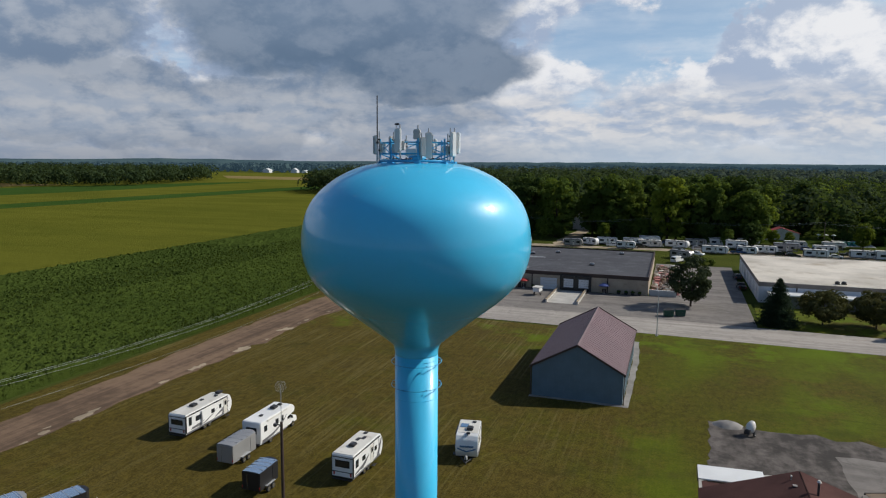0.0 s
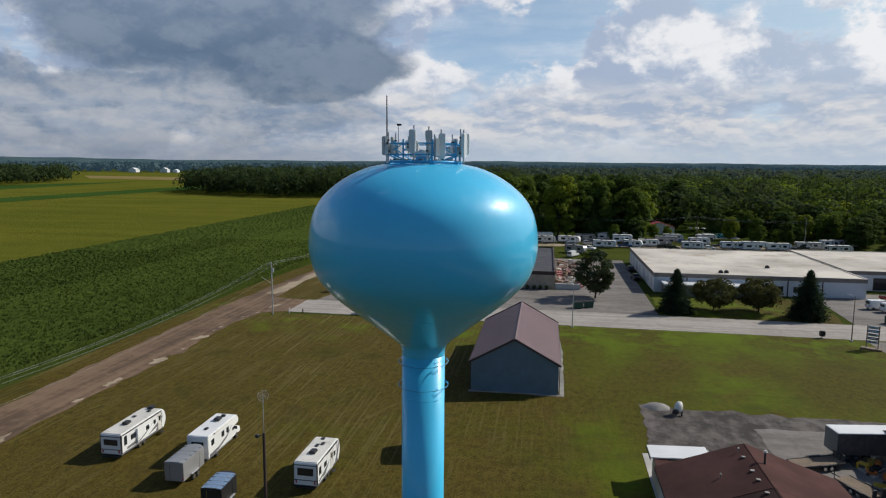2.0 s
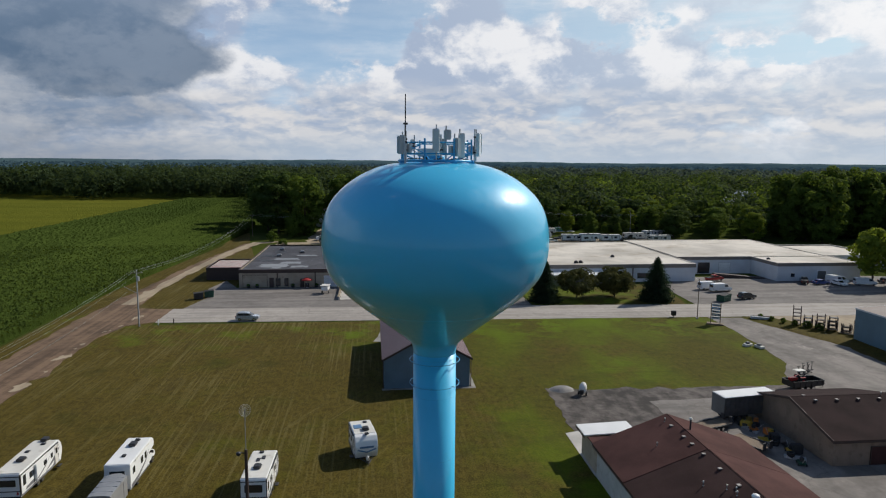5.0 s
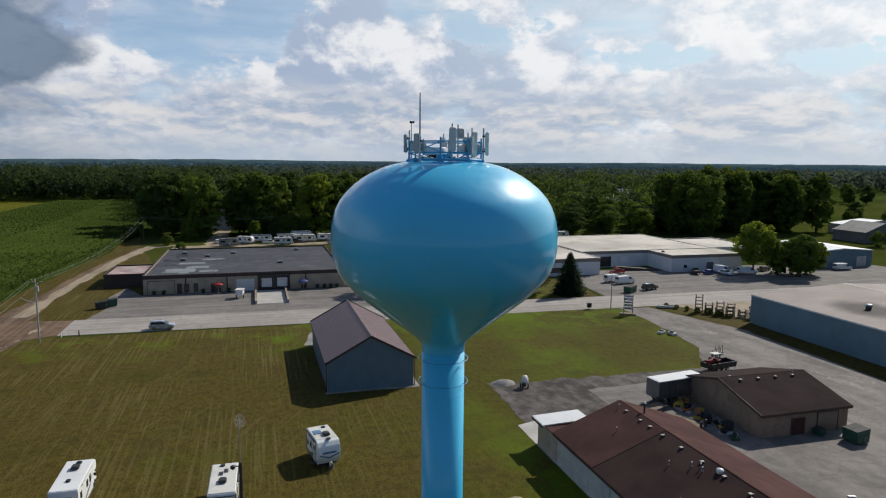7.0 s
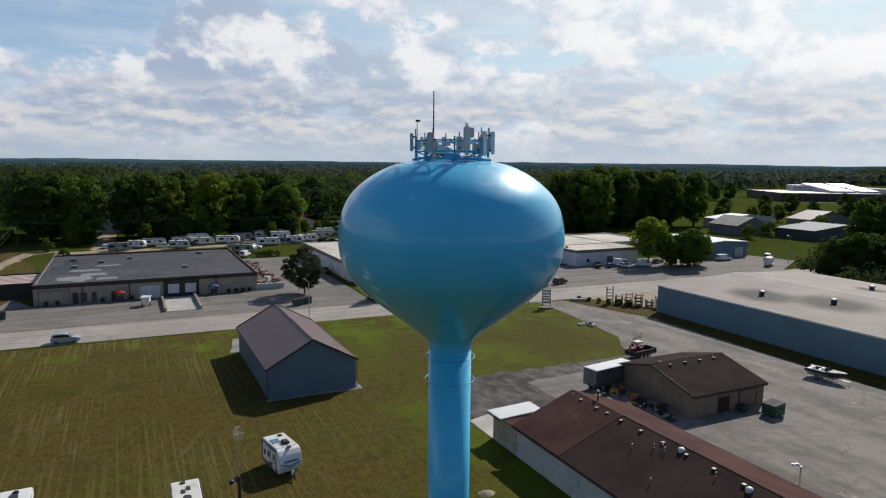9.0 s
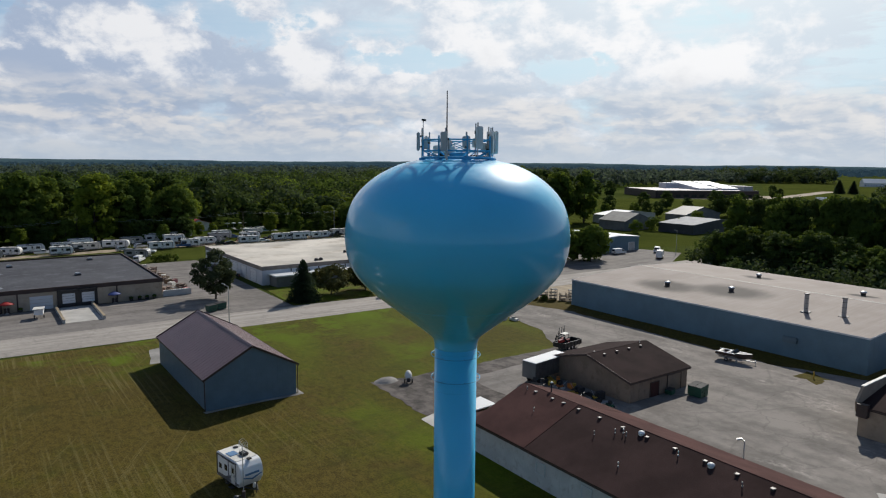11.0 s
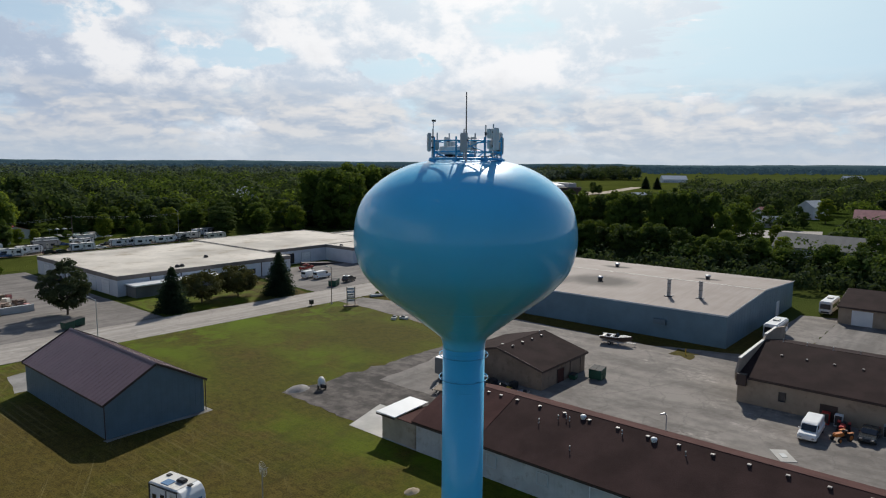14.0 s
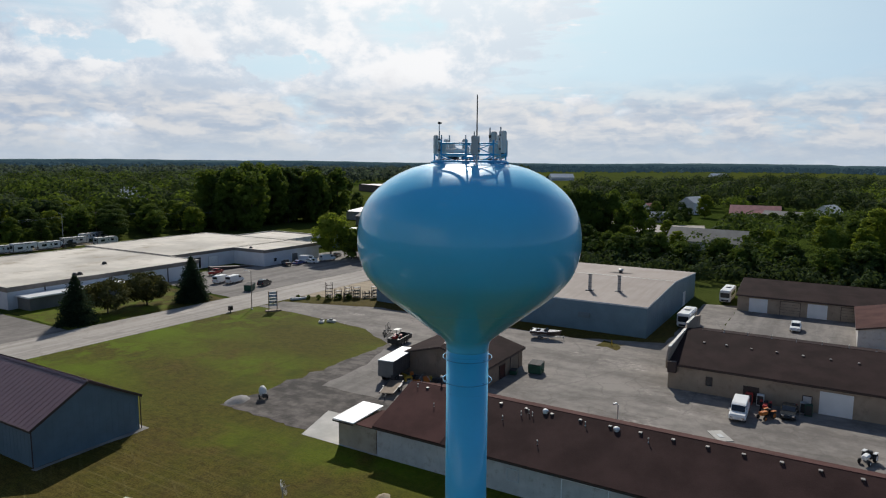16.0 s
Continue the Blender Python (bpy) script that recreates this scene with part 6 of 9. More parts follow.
def fill(outline, step, fresh):
    """Jittered spots inside an outline."""
    g = np.random.default_rng(fresh)
    xs, ys = [p[0] for p in outline], [p[1] for p in outline]
    gx, gy = np.meshgrid(np.arange(min(xs), max(xs), step), np.arange(min(ys), max(ys), step))
    p = np.stack([gx.ravel(), gy.ravel()], 1) + g.uniform(-0.45, 0.45, (gx.size, 2)) * step
    inside = np.zeros(len(p), bool)
    j = len(outline) - 1
    for i, (xi, yi) in enumerate(outline):
        xj, yj = outline[j]
        hit = ((yi > p[:, 1]) != (yj > p[:, 1])) & (p[:, 0] < (xj - xi) * (p[:, 1] - yi) / (yj - yi + 1e-9) + xi)
        inside ^= hit
        j = i
    return p[inside]


woodland("woods_west", "dark edge of broadleaf woods behind the fields", fill([(-385, 650), (-350, 600), (-252, 556), (-139, 566), (-106, 556), (-74, 350), (-60, 360), (-40, 420), (-40, 760), (-250, 800), (-380, 760)], 9.5, 3), 27, LEAF_SHADE, 110, 1.2, 3)
woodland("woods_far_west", "dark woods at the far side of the fields", fill([(-1500, 420), (-1100, 560), (-715, 552), (-623, 645), (-690, 890), (-760, 960), (-1500, 1000)], 14, 4), 25, LEAF_SHADE, 70, 1.6, 4)


def glade(spots):
    """Leave open the ground on the near side of the town's houses."""
    keep = np.ones(len(spots), bool)
    for x, y in ((330, 480), (290, 520), (385, 500), (250, 470), (215, 500)):
        way = np.array([-30.0 - x, 10.0 - y])
        way /= np.linalg.norm(way)
        off = spots - np.array([x, y])
        along, aside = off @ way, np.abs(off @ np.array([-way[1], way[0]]))
        keep &= ~((along > -12) & (along < 95) & (aside < 15))
    return spots[keep]


north = [(-40, 350), (20, 330), (70, 322), (110, 312), (180, 300), (200, 310), (256, 330), (252, 420), (330, 440), (440, 470), (480, 560), (420, 760), (-40, 760)]
woodland("woods_north", "broadleaf woods behind the camping ground", glade(fill(north, 19, 5)), 20, LEAF_SHADE, 260, 1.0, 5, (0.42, 0.30))
woodland("woods_north.001", "lighter trees standing in the broadleaf woods", glade(fill(north, 44, 15)), 20, LEAF_MID, 320, 0.9, 15, (0.46, 0.30))
woodland("woods_north.002", "bright yellow-green trees scattered in the woods", glade(fill(north, 74, 16)), 18, LEAF_BRIGHT, 320, 0.8, 16, (0.46, 0.30))
woodland("woods_north.003", "tall dark trees rising from the woods", glade(fill(north, 34, 17)), 24, LEAF_DARK, 360, 0.95, 17, (0.42, 0.26))
south = fill([(345, 135), (560, 245), (640, 232), (800, 200), (1000, 120), (900, -160), (620, -420), (300, -260), (262, -70), (350, -6), (400, 0), (405, 20), (440, 60), (430, 85), (395, 112)], 24, 8)
woodland("woods_south_town", "dark tall trees of the town between roofs", south, 21, LEAF_SHADE, 330, 1.0, 8, (0.44, 0.20))
woodland("woods_south_town.001", "lighter broad trees among the town roofs", fill([(345, 135), (560, 245), (800, 200), (900, -160), (620, -420), (300, -260), (262, -70), (350, -6), (440, 60)], 52, 28), 18, LEAF_MID, 300, 0.9, 28, (0.46, 0.24))
woodland("town_trees.001", "low dark garden trees before the town houses", fill([(236, 62), (300, 64), (346, 76), (350, -6), (262, -70), (236, -20), (230, 30)], 12, 29), 10, LEAF_DARK, 130, 0.7, 29, (0.50, 0.24))
woodland("town_trees", "dark garden trees round the town street", np.concatenate([fill([(262, -70), (350, -6), (344, 30), (300, 30), (236, -6)], 11, 21), fill([(324, 82), (345, 135), (312, 138), (304, 118)], 9, 22), fill([(420, 240), (560, 250), (345, 140), (330, 150)], 14, 23)]), 12, LEAF_DARK, 110, 0.8, 20)
# shrubs added west of the hedge to darken the shaded ground there
woodland("hedge_undergrowth", "dark undergrowth below the hedge, added over its shaded ground", [(146 + 0.11 * (131 - y) + dx, y) for y in range(-40, 133, 3) for dx in ((-16, -9, -2, 5, 12) if y < 112 else (0, 5, 11))], 7.0, LEAF_SHADE, 72, 0.5, 14)
woodland("hedge_undergrowth.001", "lighter shrubs within the hedge of trees", [(150 + 0.11 * (131 - y) + 5 * math.sin(y), y) for y in range(-40, 133, 7)], 11.5, LEAF_DARK, 150, 0.5, 18)
woodland("woods_middle", "wide belt of woods beyond the town", fill([(-380, 800), (-240, 805), (-40, 765), (420, 765), (520, 600), (640, 620), (860, 640), (1086, 674), (1236, 570), (1500, 900), (900, 1500), (-300, 1600)], 25, 9), 23, HAZY_LEAF, 72, 2.3, 9, (0.46, 0.24))
woodland("woods_block", "square dark wood beyond the factory field", fill([(1086, 674), (1236, 570), (1420, 700), (1250, 830)], 15, 19), 29, LEAF_SHADE, 90, 1.8, 19)
woodland("woods_distant", "distant woods reaching to the horizon, haze painted in blue-green", fill([(-3000, 1900), (-1800, 1500), (-420, 1620), (900, 1520), (1520, 950), (2050, 920), (2200, 800), (2750, 330), (2750, 0), (1900, -300), (2300, -900), (3600, -600), (3000, 2600), (800, 3600), (-2000, 3500)], 50, 10), 20, HAZE_BACKDROP, 16, 8.0, 10)


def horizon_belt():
    """The last line of wooded land, a low uneven rise all round the view, coloured as haze."""
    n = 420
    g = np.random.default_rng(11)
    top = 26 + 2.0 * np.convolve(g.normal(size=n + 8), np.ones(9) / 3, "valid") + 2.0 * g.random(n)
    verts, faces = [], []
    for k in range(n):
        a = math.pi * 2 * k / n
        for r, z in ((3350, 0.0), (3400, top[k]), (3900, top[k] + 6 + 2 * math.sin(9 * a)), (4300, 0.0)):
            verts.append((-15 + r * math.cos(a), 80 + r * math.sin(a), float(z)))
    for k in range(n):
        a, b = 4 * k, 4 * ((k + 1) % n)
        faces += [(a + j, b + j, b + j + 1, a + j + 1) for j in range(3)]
    return sheet("horizon_woods", verts, faces, HAZE_BACKDROP, "low wooded horizon all round, painted in blue haze", "woods", "stuff")


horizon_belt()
woodland("hedge_fields", "scattered trees along far field edges", [(-560 + 6 * k, 1015 + 3 * math.sin(k)) for k in range(0, 30, 2)] + [(-420 + 9 * k, 1120) for k in range(14)] + [(700 + 12 * k, 300 - 6 * k) for k in range(24)], 11, LEAF_DARK, 60, 1.3, 12)
rust = tree_kind("red_maple", "rust-leaved maple among green trees", 9, 9, 1.5, 60, 26, 0.5, 1.2, LEAF_RUST)
rust.matrix_basis = pose(262, 455, 0)


# the corn: uneven rows of standing plants, with loose leaves along the open edge
def corn_edge(y):
    return float(np.interp(y, (-140, 20, 150, 262, 300, 420, 552), (-84.0, -84.0, -83.2, -76.5, -74.5, -82.0, -100.0)))


def corn_field():
    g = np.random.default_rng(22)
    ys = np.concatenate([np.arange(-140, 20, 8.0), np.arange(20, 200, 0.8), np.arange(200, 556, 2.0)])
    us = np.concatenate([[0.0, 0.02], np.arange(0.3, 40, 0.38), np.arange(40, 84, 0.76)])
    edge = np.array([corn_edge(y) for y in ys])
    x = edge[:, None] - us[None, :] * ((167.0 + edge) / 84.0)[:, None]
    z = 2.05 + 0.16 * np.cos(2 * np.pi * us / 0.76)[None, :] + 0.17 * g.normal(size=x.shape)
    z[:, 0] = 0.0
    z[:, 1] = 1.7
    x = x + 0.06 * g.normal(size=x.shape)
    y = ys[:, None] + 0.2 * g.normal(size=x.shape)
    a, b = x.shape
    verts = np.stack([x, y, z], 2).reshape(-1, 3)
    i = np.arange(a * b).reshape(a, b)
    faces = np.stack([i[:-1, :-1], i[1:, :-1], i[1:, 1:], i[:-1, 1:]], 2).reshape(-1, 4)
    me = bpy.data.meshes.new("corn_field")
    me.from_pydata(verts.tolist(), [], faces.tolist())
    me.materials.append(CORN_SOIL)
    return tagged(new("corn_field", me), "dense rows of tall green corn", "corn crop", "", "stuff")


def corn_leaves():
    g = np.random.default_rng(21)
    y = g.uniform(20, 300, 16000)
    u = np.abs(g.normal(size=len(y))) * 1.1
    x = np.array([corn_edge(v) for v in y]) - u
    z = g.uniform(0.3, 2.3, len(y))
    y2, u2 = g.uniform(20, 240, 22000), g.uniform(1, 60, 22000)
    x2 = np.array([corn_edge(v) for v in y2]) - u2
    c = np.concatenate([np.stack([x, y, z], 1), np.stack([x2, y2, 2.1 + 0.2 * g.random(len(y2))], 1)])
    nor = g.normal(size=c.shape) * 0.7 + np.array([0.25, 0, 0.6])
    s = 0.16 + 0.2 * g.random(len(c))
    ob = new("corn_leaves", quad_mesh("corn_leaves", leaf_quads(c, nor, s), CORN_LEAF))
    return tagged(ob, "loose arching leaves of tall corn", "corn crop", "", "stuff")


corn_field()
corn_leaves()

# ---- vehicles ----
def wheel(parent, x, y, r, wide, rim=CHROME, name="wheel"):
    bm = rod((x, y - wide / 2, r), (x, y + wide / 2, r), r, n=18)
    bmesh.ops.bevel(bm, geom=[e for e in bm.edges if len(e.link_faces) == 2 and any(len(f.verts) > 4 for f in e.link_faces)], offset=r * 0.14, segments=2, affect="EDGES")
    tyre = part(name, bm, RUBBER, parent)
    s = 1 if y > 0 else -1
    part("rim", rod((x, y + s * wide * 0.28, r), (x, y + s * (wide / 2 + 0.012), r), r * 0.58, n=14), rim, tyre)
    return tyre


def side_plate(outline, y, out=0.012):
    """A thin plate on a side wall, from an (x, z) outline."""
    a, b = sorted((y, y + math.copysign(out, y)))
    return prism(outline, a, b)


def camper(name, label, long, at, turn, skin=WHITE, high=2.95, wide=2.44, nose="round", windows=(), door=None, decals=(), axles=2, units=(), slide=None, hitch=True, group="", rear_window=True, floor=0.45, front_decal=None, detail=True):
    """A travel trailer: shaped body, roof, windows, door, decals, roof units, wheels and drawbar. +x is its front."""
    ob = thing(name, label, "camper", (*at, 0.07), turn, group)
    h, f = high, floor
    if nose == "round":
        outline = [(-long / 2, f), (long / 2 - 0.45, f), (long / 2, f + 0.75), (long / 2 + 0.06, f + 1.3), (long / 2 - 0.12, h - 0.55), (long / 2 - 0.45, h - 0.12), (long / 2 - 0.9, h), (-long / 2 + 0.12, h), (-long / 2, h - 0.12)]
    elif nose == "fifth":
        outline = [(-long / 2, f), (long / 2 - 2.6, f), (long / 2 - 2.5, f + 1.0), (long / 2 - 0.5, f + 1.15), (long / 2, f + 1.6), (long / 2, h - 0.45), (long / 2 - 0.5, h), (-long / 2 + 0.1, h), (-long / 2, h - 0.1)]
    else:
        outline = [(-long / 2, f), (long / 2 - 0.1, f), (long / 2, f + 0.15), (long / 2 - 0.25, h - 0.15), (long / 2 - 0.4, h), (-long / 2 + 0.1, h), (-long / 2, h - 0.1)]
    bm = prism(outline, -wide / 2, wide / 2)
    bmesh.ops.bevel(bm, geom=bm.edges[:], offset=0.05, segments=2, affect="EDGES")
    part("body", bm, skin, ob)
    part("roof", box(-long / 2 + 0.15, long / 2 - 0.95, -wide / 2 + 0.08, wide / 2 - 0.08, h, h + 0.035), OFF_WHITE if skin is WHITE else skin, ob)
    part("chassis", box(-long / 2 + 0.2, long / 2 - (2.6 if nose == "fifth" else 0.6), -wide / 2 + 0.25, wide / 2 - 0.25, f - 0.2, f + 0.04), BLACK, ob)
    if detail:
        for s in (-1, 1):
            part("corner_trim", box(-long / 2 - 0.012, -long / 2 + 0.05, s * wide / 2 - 0.05, s * wide / 2 + 0.012 * s if s > 0 else s * wide / 2 + 0.05, f + 0.05, h - 0.1) if s > 0 else box(-long / 2 - 0.012, -long / 2 + 0.05, -wide / 2 - 0.012, -wide / 2 + 0.05, f + 0.05, h - 0.1), BLACK, ob)
            part("skirt_stripe", side_plate([(-long / 2 + 0.1, f + 0.04), (long / 2 - 0.7, f + 0.04), (long / 2 - 0.7, f + 0.24), (-long / 2 + 0.1, f + 0.24)], s * wide / 2), DECAL_GREY, ob)
            part("gutter_stripe", side_plate([(-long / 2 + 0.15, h - 0.28), (long / 2 - 0.8, h - 0.28), (long / 2 - 0.8, h - 0.14), (-long / 2 + 0.15, h - 0.14)], s * wide / 2), BLACK, ob)
    for s, x, z, ww, hh in windows:
        part("window", box(x - ww / 2, x + ww / 2, *sorted((s * wide / 2, s * (wide / 2 + 0.03))), z, z + hh, bevel=0.0), WINDOW, ob)
    if door:
        s, x = door
        leaf = part("door", box(x - 0.34, x + 0.34, *sorted((s * wide / 2, s * (wide / 2 + 0.035))), f + 0.12, f + 2.0), OFF_WHITE, ob)
        part("door_window", box(x - 0.2, x + 0.2, *sorted((s * (wide / 2 + 0.035), s * (wide / 2 + 0.045))), f + 1.2, f + 1.75), WINDOW, leaf)
        part("handle", box(x + 0.24, x + 0.3, *sorted((s * (wide / 2 + 0.035), s * (wide / 2 + 0.07))), f + 0.9, f + 1.05), BLACK, leaf)
        part("step", box(x - 0.35, x + 0.35, *sorted((s * wide / 2, s * (wide / 2 + 0.4))), f - 0.2, f - 0.15), BLACK, ob)
        part("awning_roll", rod((x - 1.8, s * (wide / 2 + 0.09), h - 0.16), (min(long / 2 - 1, x + 1.8), s * (wide / 2 + 0.09), h - 0.16), 0.07), BLACK, ob)
    for s, outline in decals:
        part("decal", side_plate(outline, s * wide / 2, 0.01), DECAL_GREY, ob)
    if detail:
        # black outline of the rear wall and the dark panel below the floor
        for y0, y1, z0, z1 in ((-wide / 2 + 0.06, wide / 2 - 0.06, h - 0.34, h - 0.26), (-wide / 2 + 0.06, wide / 2 - 0.06, f + 0.62, f + 0.70), (-wide / 2 + 0.06, wide / 2 - 0.06, f + 0.03, f + 0.16)):
            part("rear_trim", box(-long / 2 - 0.014, -long / 2, y0, y1, z0, z1), BLACK, ob)
        for s in (-1, 1):
            part("edge_trim", side_plate([(long / 2 - 1.0, f + 0.3), (long / 2 - 0.86, f + 0.3), (long / 2 - 0.86, h - 0.3), (long / 2 - 1.0, h - 0.3)], s * wide / 2), BLACK, ob)
            part("edge_trim", side_plate([(-long / 2 + 0.02, f + 0.2), (-long / 2 + 0.20, f + 0.2), (-long / 2 + 0.20, h - 0.2), (-long / 2 + 0.02, h - 0.2)], s * wide / 2, 0.016), BLACK, ob)
    if rear_window:
        part("rear_window", box(-long / 2 - 0.03, -long / 2, -wide / 2 + 0.4, wide / 2 - 0.4, f + 1.15, h - 0.6), WINDOW, ob)
        part("bumper", box(-long / 2 - 0.16, -long / 2 - 0.06, -wide / 2 + 0.15, wide / 2 - 0.15, f - 0.14, f - 0.03), DARK_STEEL, ob)
        for s in (-1, 1):
            part("tail_light", box(-long / 2 - 0.03, -long / 2, s * 0.95 - 0.08, s * 0.95 + 0.08, f + 0.3, f + 0.6), RED, ob)
    if front_decal:
        part("front_decal", box(long / 2 - 0.1, long / 2 + 0.066, -0.75, 0.75, f + 1.22, f + 1.42), DECAL_BLUE, ob)
        for s in (-1, 1):
            part("front_chevron", turn_bm(box(long / 2 - 0.12, long / 2 + 0.055, -0.55, 0.55, -0.07, 0.07), Matrix.Translation((0, s * 0.5, f + 0.92)) @ Euler((radians(18 * s), 0, 0)).to_matrix().to_4x4()), DECAL_BLUE, ob)
    for kind, x, y in units:
        if kind == "ac":
            part("air_conditioner", box(x - 0.45, x + 0.45, y - 0.35, y + 0.35, h + 0.03, h + 0.34, bevel=0.09), DARK_STEEL, ob)
        elif kind == "vent":
            part("roof_hatch", box(x - 0.22, x + 0.22, y - 0.22, y + 0.22, h + 0.03, h + 0.15, bevel=0.04), DARK_STEEL, ob)
        elif kind == "solar":
            part("solar_panel", box(x - 0.5, x + 0.5, y - 0.45, y + 0.45, h + 0.05, h + 0.09), DECAL_BLUE, ob)
        else:
            part("ladder", box(x - 0.35, x + 0.35, y - 0.18, y + 0.18, h + 0.03, h + 0.09), DARK_STEEL, ob)
    if slide:
        s, x, ww = slide
        part("slide_out", box(x - ww / 2, x + ww / 2, *sorted((s * wide / 2, s * (wide / 2 + 0.25))), f + 0.35, h - 0.35, bevel=0.03), skin, ob)
    for k in range(axles):
        for s in (-1, 1):
            wheel(ob, -0.5 - (k - (axles - 1) / 2) * 0.85, s * (wide / 2 - 0.12), 0.36, 0.24)
    for s in (-1, 1):
        part("jack", rod((-long / 2 + 0.5, s * 0.8, 0.0), (-long / 2 + 0.5, s * 0.9, f - 0.1), 0.035), DARK_STEEL, ob)
        if nose == "fifth":
            part("landing_leg", rod((long / 2 - 2.8, s * 0.9, 0.0), (long / 2 - 2.8, s * 0.9, f), 0.05), DARK_STEEL, ob)
    if hitch and nose != "fifth":
        bm = rod((long / 2 - 0.5, 0.75, f - 0.05), (long / 2 + 1.05, 0.0, f - 0.05), 0.06)
        rod((long / 2 - 0.5, -0.75, f - 0.05), (long / 2 + 1.05, 0.0, f - 0.05), 0.06, bm=bm)
        part("drawbar", bm, DARK_STEEL, ob)
        part("tongue_jack", rod((long / 2 + 0.75, 0, 0.0), (long / 2 + 0.75, 0, f + 0.45), 0.04), DARK_STEEL, ob)
        part("gas_bottle", spin([(0.14, f), (0.16, f + 0.05), (0.16, f + 0.4), (0.06, f + 0.52)], 14, turn_bm(bmesh.new(), Matrix())), OFF_WHITE, ob).location = (long / 2 + 0.4, 0.0, 0)
    return ob


swoosh = [(-2.2, 0.75), (-0.8, 0.95), (0.8, 1.5), (1.9, 2.1), (0.6, 1.3), (-0.8, 0.8)]
camper("travel_trailer", "long white travel trailer with grey swooshes on the lawn", 8.6, (-53.15, 65.0), 90, high=2.85, windows=((-1, -3.5, 1.4, 0.5, 1.0), (-1, -2.1, 1.55, 0.9, 0.6), (-1, 0.6, 1.5, 0.6, 0.5), (-1, 2.0, 1.6, 0.4, 0.5), (1, -2.0, 1.5, 1.2, 0.6), (1, 2.0, 1.5, 1.2, 0.6)), door=(-1, 3.0), decals=((-1, swoosh), (-1, [(-3.4, 0.8), (-1.6, 0.8), (-1.0, 1.2), (-3.2, 1.05)]), (-1, [(0.6, 0.75), (2.4, 1.1), (3.7, 1.9), (3.7, 2.05), (2.0, 1.3)]), (-1, [(2.2, 0.7), (3.4, 2.4), (3.6, 2.4), (2.6, 0.7)])), units=(("ac", -1.4, 0.0), ("vent", 0.6, 0.4), ("vent", 2.4, -0.3), ("ac", 3.4, 0.0)), slide=(-1, -1.6, 0.1))
camper("travel_trailer", "white travel trailer with black trim and roof hatches", 6.9, (-29.8, 61.0), 89, windows=((-1, -2.6, 1.45, 0.6, 0.8), (-1, -1.1, 1.6, 0.7, 0.5), (-1, 1.7, 1.5, 0.5, 0.5), (1, 0.0, 1.5, 1.2, 0.6)), door=(-1, 0.8), decals=((-1, [(-3.0, 0.75), (-1.2, 1.0), (0.2, 1.75), (-1.4, 1.25), (-3.0, 0.95)]), (-1, [(1.1, 0.8), (1.3, 0.8), (1.3, 2.55), (1.1, 2.55)]), (-1, [(-1.9, 0.8), (-0.2, 1.6), (0.1, 1.6), (-1.2, 0.8)]), (-1, [(1.9, 0.7), (3.1, 2.5), (3.25, 2.3), (2.5, 0.7)])), units=(("ac", -1.2, 0.0), ("rack", 0.5, 0.25), ("rack", 1.0, -0.2), ("vent", 2.2, 0.2)))
camper("travel_trailer", "short white travel trailer with a blue chevron front", 4.7, (-19.85, 68.6), -79, windows=((-1, -1.6, 1.4, 0.5, 0.5), (-1, -0.5, 1.5, 0.5, 0.6), (1, 0.0, 1.5, 0.8, 0.6)), door=(-1, 0.9), decals=((-1, [(-2.1, 0.6), (2.0, 0.6), (2.0, 0.85), (-2.1, 0.85)]), (-1, [(-0.1, 0.8), (0.1, 0.8), (0.1, 2.6), (-0.1, 2.6)]), (-1, [(-1.0, 0.7), (1.2, 1.6), (1.4, 1.6), (0.0, 0.7)]),), units=(("ac", 0.5, 0.2), ("vent", 1.7, 0.1), ("solar", -0.5, -0.5), ("vent", -1.6, 0.5)), axles=1, front_decal=True)


